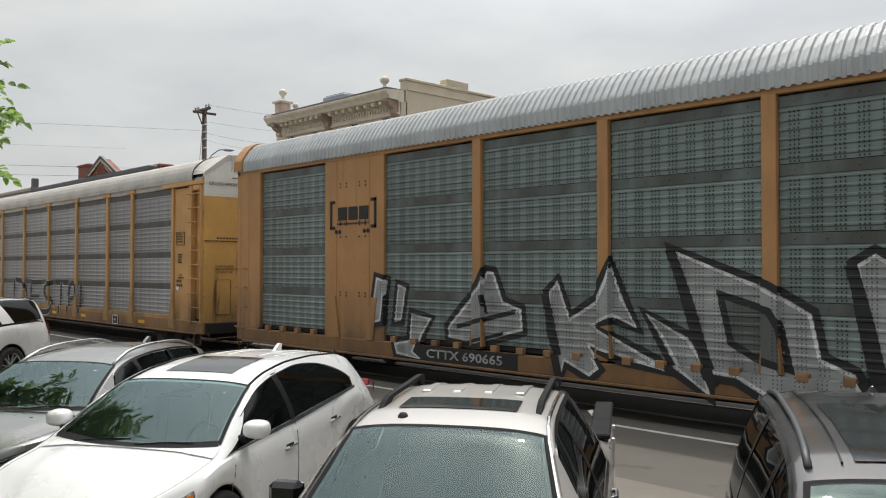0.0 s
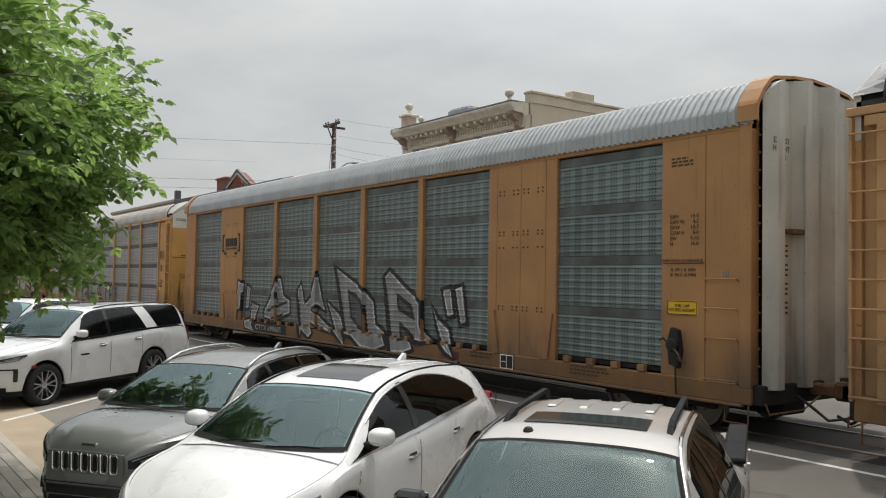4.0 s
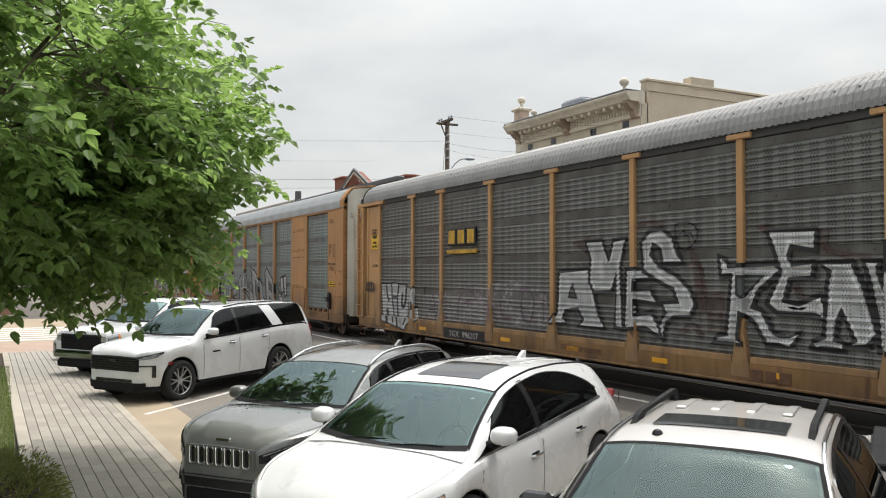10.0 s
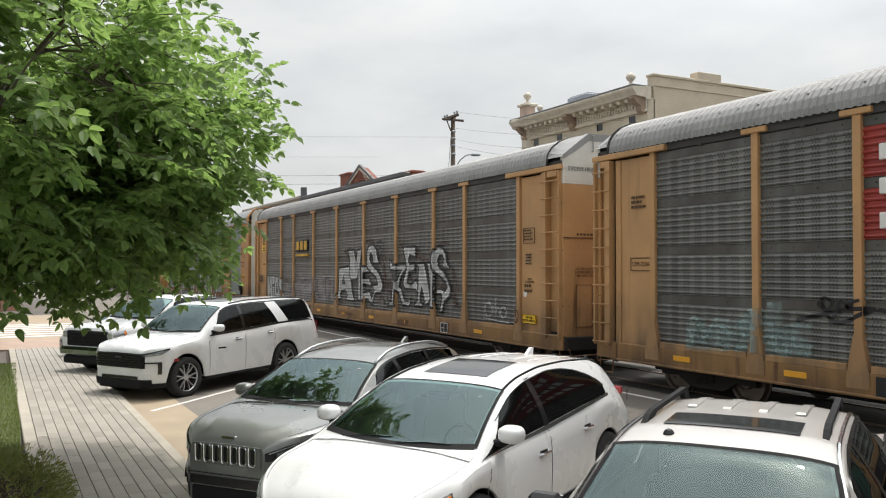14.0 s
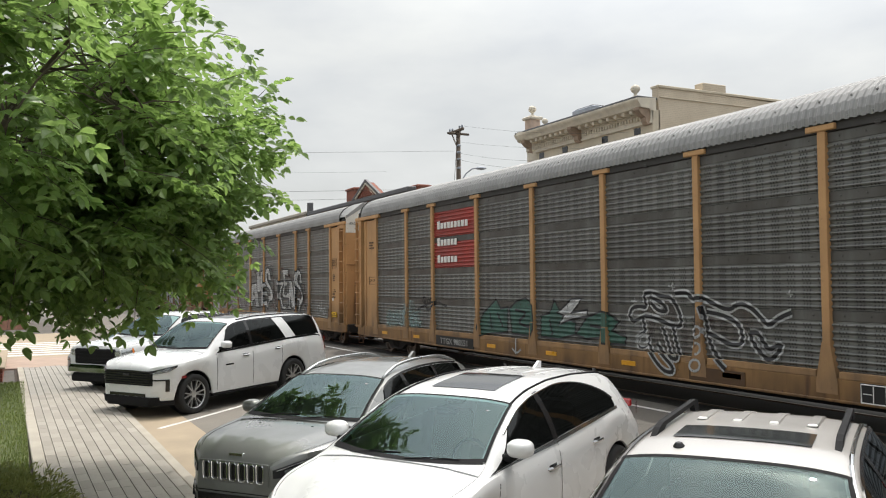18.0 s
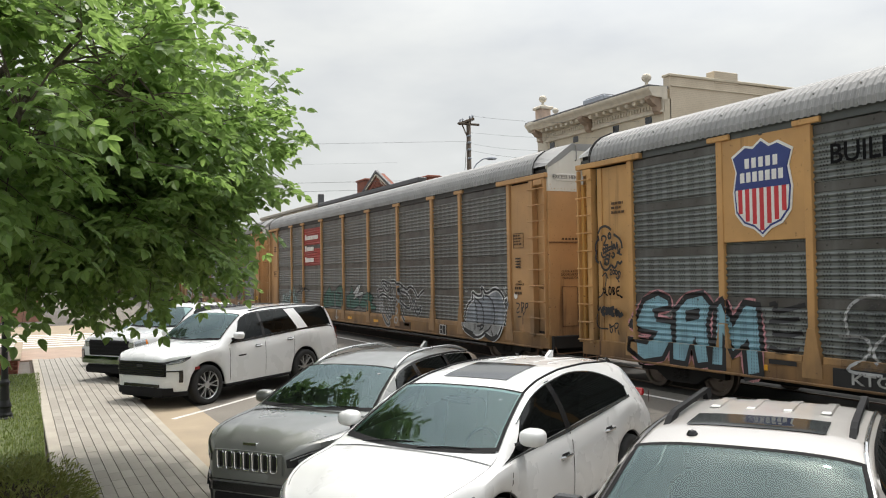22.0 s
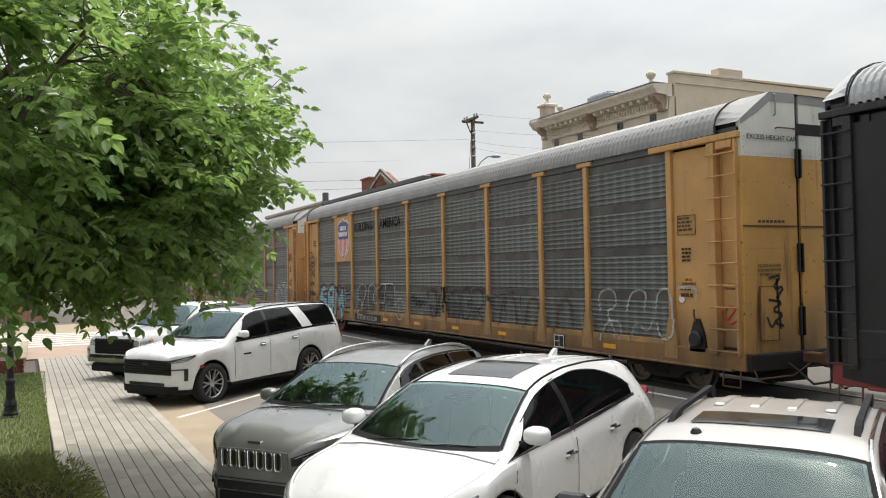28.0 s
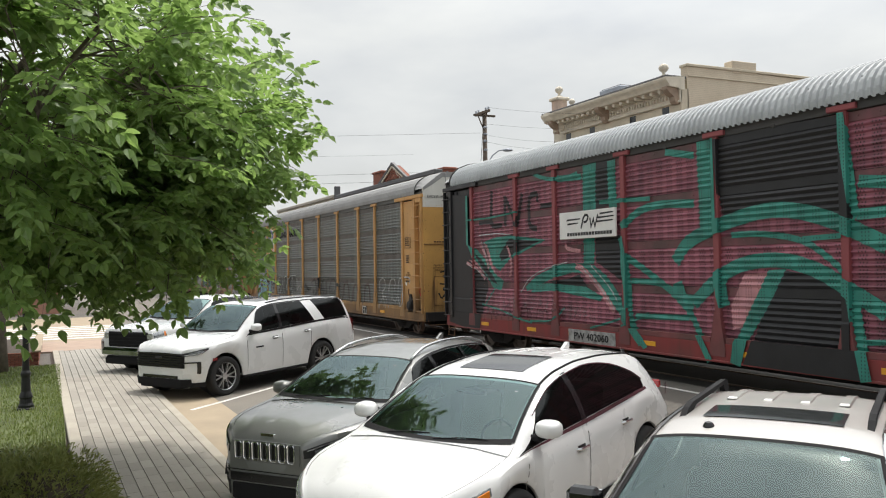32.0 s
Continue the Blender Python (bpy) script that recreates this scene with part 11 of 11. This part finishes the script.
def lamp_post():
    lp = thing("lamp_post", "black cast iron lamp post with a fluted base on the lawn", "lamp post")
    x, y = -17.72, -0.45
    m = Matrix.Translation((x, y, 0.03))
    part("foot", Shape().block(x - 0.15, y - 0.15, 0.02, x + 0.15, y + 0.15, 0.09, 0.02), iron_black, lp)
    part("base", Shape().lathe([(0.135, 0.04), (0.135, 0.10), (0.115, 0.14), (0.105, 0.22), (0.12, 0.25), (0.11, 0.29), (0.085, 0.36), (0.075, 0.62), (0.09, 0.66), (0.09, 0.70), (0.065, 0.75), (0.058, 0.95), (0.07, 0.98), (0.05, 1.02)], 20, m), iron_black, lp, smooth=False)
    part("shaft", Shape().tube([(x, y, 1.0), (x, y, 2.0), (x, y, 3.35)], [0.058, 0.052, 0.045], 12), iron_black, lp)
    part("collar", Shape().lathe([(0.06, 3.3), (0.09, 3.33), (0.09, 3.40), (0.05, 3.44)], 12, Matrix.Translation((x, y, 0))), iron_black, lp)
    part("lantern", Shape().lathe([(0.10, 3.44), (0.19, 3.55), (0.20, 3.90), (0.14, 4.0), (0.10, 4.1), (0.02, 4.2)], 12, Matrix.Translation((x, y, 0))), flag_white, lp)


lamp_post()


def make_shrub(x, y, r, h, seed, n=5200):
    rnd = random.Random(seed)
    sh = thing("shrub", "low mounded green shrub with fine arching leaves beside the pavement", "shrub")
    # solid dark dome in the soil colour fills the mound behind the leaves
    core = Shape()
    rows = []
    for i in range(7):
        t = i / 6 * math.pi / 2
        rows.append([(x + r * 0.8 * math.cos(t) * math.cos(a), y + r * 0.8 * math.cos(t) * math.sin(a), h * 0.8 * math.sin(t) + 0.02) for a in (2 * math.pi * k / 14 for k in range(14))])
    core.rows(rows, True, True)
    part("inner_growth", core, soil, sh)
    s = Shape()
    for _ in range(n):
        a, t = rnd.uniform(0, 2 * math.pi), math.asin(rnd.random() ** 0.8)
        k = rnd.uniform(0.75, 1.06) + 0.10 * math.sin(5 * a + seed) * math.cos(3 * t)
        p = Vector((x + r * k * math.cos(t) * math.cos(a), y + r * k * math.cos(t) * math.sin(a), h * k * math.sin(t) + 0.03))
        out = Vector((math.cos(a) * math.cos(t), math.sin(a) * math.cos(t), math.sin(t) + 0.35)).normalized()
        d = (out + Vector((rnd.uniform(-.7, .7), rnd.uniform(-.7, .7), rnd.uniform(-.6, .5)))).normalized()
        side = d.cross(Vector((rnd.uniform(-1, 1), rnd.uniform(-1, 1), rnd.uniform(-1, 1)))).normalized() * rnd.uniform(0.006, 0.011)
        ln = rnd.uniform(0.06, 0.14)
        tip = p + d * ln - Vector((0, 0, ln * 0.25))
        mid = p + d * ln * 0.5
        s.add([p, mid - side, tip, mid + side], [(0, 1, 2, 3)])
    tagged(part("foliage", s, shrub_mat, sh), kind="stuff")


make_shrub(-9.55, -0.14, 0.80, 0.74, 3, 6500)
make_shrub(-9.1, -1.0, 0.85, 0.80, 4, 3500)


def leaflet(p, d, up, ln, wd):
    """A folded oval leaf from stem p along d."""
    side = d.cross(up).normalized()
    nrm = side.cross(d).normalized()
    droop = Vector((0, 0, -0.12 * ln))
    lift = nrm * wd * 0.16
    tip = p + d * ln + droop
    left, right = [], []
    for f, w in ((0.16, 0.34), (0.40, 0.50), (0.66, 0.43), (0.88, 0.20)):
        q = p + d * ln * f + droop * f * f
        left.append(q + side * wd * w + lift * (w * 2))
        right.append(q - side * wd * w + lift * (w * 2))
    return ([p] + left + [tip] + right, [(0, 5, 4, 3, 2, 1), (0, 6, 7, 8, 9, 5)])


def compound_leaf(shape, p, d, rnd, size=1.0, pairs=4):
    """A stalk with leaflets set along it and one at its tip."""
    up = Vector((rnd.uniform(-.65, .65), rnd.uniform(-.65, .65), 0.8)).normalized()
    ln = 0.24 * size
    side = d.cross(up).normalized()
    q = p
    for k in range(pairs):
        f = (k + 0.7) / (pairs + 0.3)
        q = p + d * ln * f - Vector((0, 0, 0.05 * f * f * size))
        for sd in ((1, -1) if rnd.random() < 0.85 else (1,)):
            dd = (d * 0.55 + side * sd * rnd.uniform(0.7, 1.0) + Vector((0, 0, rnd.uniform(-0.35, 0.1)))).normalized()
            shape.add(*leaflet(q, dd, up, rnd.uniform(0.066, 0.098) * size, rnd.uniform(0.046, 0.068) * size))
    shape.add(*leaflet(q, (d + Vector((0, 0, -0.2))).normalized(), up, rnd.uniform(0.085, 0.115) * size, rnd.uniform(0.055, 0.075) * size))


def make_tree(name, label, x, y, trunk_h, crown, leaves, parts_near, seed, mat, size=1.0, lean=(0, 0)):
    """crown: centre x, y, z and radii. Limbs fork towards random places in the crown, leaves hang round their tips."""
    rnd = random.Random(seed)
    tr = thing(name, label, "tree")
    cx, cy, cz, rx, ry, rz = crown[0]
    top = Vector((x + lean[0], y + lean[1], trunk_h))
    part("trunk", Shape().tube([(x, y, 0), (x + lean[0] * 0.1, y + lean[1] * 0.1, trunk_h * 0.4), top], [0.13 * size + 0.03, 0.10 * size + 0.02, 0.08 * size + 0.01], 10), bark, tr, smooth=True)
    tips = []
    for k in range(11):
        a = 2 * math.pi * k / 11 + rnd.uniform(-.25, .25)
        e = rnd.uniform(-0.35, 0.95)
        goal = Vector((cx + rx * 0.72 * math.cos(a) * math.cos(e), cy + ry * 0.72 * math.sin(a) * math.cos(e), cz + rz * 0.72 * math.sin(e)))
        start = Vector((x, y, 0)).lerp(top, rnd.uniform(0.72, 1.0))
        mid = start.lerp(goal, 0.5) + Vector((rnd.uniform(-.15, .15), rnd.uniform(-.15, .15), 0.25))
        limb = part("limb", Shape().tube([start, start.lerp(mid, 0.5) + Vector((0, 0, 0.08)), mid, goal], [0.055 * size, 0.045 * size, 0.032 * size, 0.012], 7), bark, tr, smooth=True)
        tips += [mid, goal]
        for j in range(4):
            f = rnd.uniform(0.3, 1.0)
            base = mid.lerp(goal, f)
            d = Vector((rnd.uniform(-1, 1), rnd.uniform(-1, 1), rnd.uniform(-.5, .6))).normalized()
            end = base + d * rnd.uniform(0.4, 0.9) * size
            part("twig", Shape().tube([base, base.lerp(end, 0.5) + Vector((0, 0, 0.05)), end], [0.014, 0.010, 0.004], 5), bark, limb)
            tips.append(end)
    for ax, ay, az, bx, by, bz in crown[1:]:
        for k in range(4):
            goal = Vector((ax + rnd.uniform(-.6, .6) * bx, ay + rnd.uniform(-.5, .6) * by, az + rnd.uniform(-.5, .5) * bz))
            mid = top.lerp(goal, 0.5) + Vector((0, 0, 0.3))
            part("limb", Shape().tube([top, top.lerp(mid, 0.5) + Vector((0, 0, 0.12)), mid, goal], [0.06, 0.05, 0.035, 0.012], 7), bark, tr, smooth=True)
    # shoots through the crown, with bumps and gaps at its skin; each carries alternate sprays of leaflets
    shoots = []
    while len(shoots) < leaves // 13:
        v = Vector((rnd.gauss(0, 1), rnd.gauss(0, 1), rnd.gauss(0, 1))).normalized()
        reach = 1.03 + 0.36 * noise.noise(v * 2.3 + Vector((seed, 0, 0)))
        v = v * reach * rnd.uniform(0.30, 1.0) ** 0.5
        if v.length > 0.55 and noise.noise(v * 2.9 + Vector((0, seed, 3.1))) < (-0.24 if v.z < 0.1 else -0.02):
            continue
        ax, ay, az, bx, by, bz = crown[0] if len(crown) < 2 or rnd.random() < 0.58 else crown[1 if rnd.random() < 0.42 else 2]
        shoots.append((Vector((ax + bx * v.x, ay + by * v.y, az + bz * v.z)), v))
    twigs, rest, made_n, count = Shape(), Shape(), 0, 0
    variants = []
    for k in range(6):
        s = Shape()
        compound_leaf(s, Vector((0, 0, 0)), Vector((1, 0, 0)), rnd, size, 3 + k % 3)
        variants.append(s.data("leaf_spray", mat))
    for p, v in shoots:
        d = (v + Vector((rnd.uniform(-.5, .5), rnd.uniform(-.5, .5), rnd.uniform(-.25, .45)))).normalized()
        ln = rnd.uniform(0.45, 0.95) * size
        base, tip = p - d * ln * 0.65, p + d * ln * 0.35 - Vector((0, 0, 0.06 * ln))
        near = min(tips, key=lambda q: (q - base).length_squared)
        if (near - base).length < 0.9 * size:
            twigs.tube([near, near.lerp(base, 0.5) + Vector((0, 0, 0.05)), base], [0.011, 0.009, 0.007], 4, False)
        twigs.tube([base, p, tip], [0.007, 0.005, 0.002], 4, False)
        side = d.cross(Vector((rnd.uniform(-.4, .4), rnd.uniform(-.4, .4), 1))).normalized()
        for i in range(13):
            f = (i + rnd.random()) / 13
            q = base.lerp(tip, f)
            out = (d * rnd.uniform(0.25, 0.7) + side * (1 if i % 2 else -1) * rnd.uniform(0.5, 1.0) + Vector((rnd.uniform(-.35, .35), rnd.uniform(-.35, .35), rnd.uniform(-.55, .25)))).normalized()
            count += 1
            if made_n < parts_near and v.x > 0.05 and v.y > -0.1 and count % 4 == 0:
                ob = part("leaf_spray", variants[count % 6], mat, tr)
                ob.matrix_basis = Matrix.Translation(q) @ out.to_track_quat("X", "Z").to_matrix().to_4x4()
                made_n += 1
            else:
                compound_leaf(rest, q, out, rnd, size, rnd.choice((2, 3, 3, 4)))
    tagged(part("twig_growth", twigs, bark, tr), kind="stuff")
    tagged(part("crown", rest, mat, tr), kind="stuff")
    return tr


make_tree("shade_tree", "young shade tree with dense bright green compound leaves over the pavement", -10.7, -1.5, 3.1, ((-10.4, -1.0, 4.62, 4.05, 3.4, 2.25), (-11.5, 1.45, 4.35, 2.24, 1.72, 1.40), (-11.8, 0.70, 3.56, 2.4, 1.75, 1.18)), 10800, 280, 8, leaf_green, 1.32, (0.1, 0.4))
make_tree("shade_tree", "small shade tree with dark green leaves beside the mulch bed", -24.5, -1.25, 2.8, ((-24.5, -1.4, 4.6, 2.4, 2.4, 1.9),), 2600, 0, 21, leaf_far, 1.6)


def far_left():
    """The side street beyond the pavement: planter, crossing, far shop fronts."""
    pl = thing("brick_planter", "low brick planter at the end of the lawn", "planter")
    part("planter_soil", Shape().box(-33.0, -5.8, 0.0, -26.2, -0.45, 0.30), soil, pl)
    me = Shape().block(0.004, 0, 0.004, 0.196, 0.1, 0.062, 0.004).data("brick", red_brick)
    for course in range(6):
        for k in range(34):
            ob = part("brick", me, red_brick, pl)
            ob.location = (-33.0 + 0.2 * k + 0.1 * (course % 2), -0.45, 0.066 * course)
        for k in range(14):
            ob = part("brick", me, red_brick, pl)
            ob.matrix_basis = pose(-26.1, -3.25 + 0.2 * k + 0.1 * (course % 2), 0.066 * course, 0, 0, 90)
    part("coping", Shape().block(-33.1, -0.52, 0.396, -26.0, -0.28, 0.45, 0.015), concrete_tan, pl)
    tagged(part("brick_apron", Shape().box(-34.2, -6.0, 0.0, WALK0 - 0.02, 2.0, 0.050), apron_brick), "pale reddish brick apron at the street corner", "pavement", kind="structure")
    tagged(part("side_street", Shape().box(-52.0, -60.0, 0.0, -34.4, 3.4, 0.012), concrete_tan), "pale concrete side street", "road", kind="structure")
    for k in range(7):
        x = -36.0 - 1.25 * k
        tagged(part("crossing_bar", Shape().box(x - 0.30, -4.0, 0.014, x + 0.30, 2.6, 0.018), lane_paint), "white painted crossing bar", "road marking", "bars of the crossing", "structure")
    b = thing("far_building", "tan brick shop building with dark windows across the side street", "building")
    part("wall", Shape().box(-70.0, -24.0, 0.0, -58.0, 0.5, 7.5), terracotta, b)
    part("parapet", Shape().block(-70.1, -24.1, 7.4, -57.9, 0.6, 7.8, 0.05), cream_trim, b)
    for k in range(5):
        y = -1.2 - 4.2 * k
        w = part("window", Shape().box(-58.02, y - 1.5, 0.6, -57.96, y, 2.8), dark_glass, b)
        part("window_frame", Shape().block(-57.99, y - 1.6, 2.8, -57.9, y + 0.1, 3.0, 0.02), cream_trim, w)
        w = part("window", Shape().box(-58.02, y - 1.2, 4.3, -57.96, y - 0.3, 6.2), dark_glass, b)
        part("sill", Shape().block(-57.99, y - 1.3, 4.15, -57.85, y - 0.2, 4.3, 0.02), cream_trim, w)


far_left()


# ---- what moves ----
def motions():
    wheel_times = [min(k * 4 / 30, 32.0) for k in range(241)]
    for car, u0, wheelsets in TRAIN:
        walk(car, [(t, pose(u0 - rolled(t), TRACK_Y, 0)) for t in range(33)])
        for ws, x in wheelsets:
            walk(ws, [(t, Matrix.Translation((x, 1.5, RAIL + 0.42)) @ Matrix.Rotation(-rolled(t) / 0.42, 4, "Y")) for t in wheel_times])


motions()
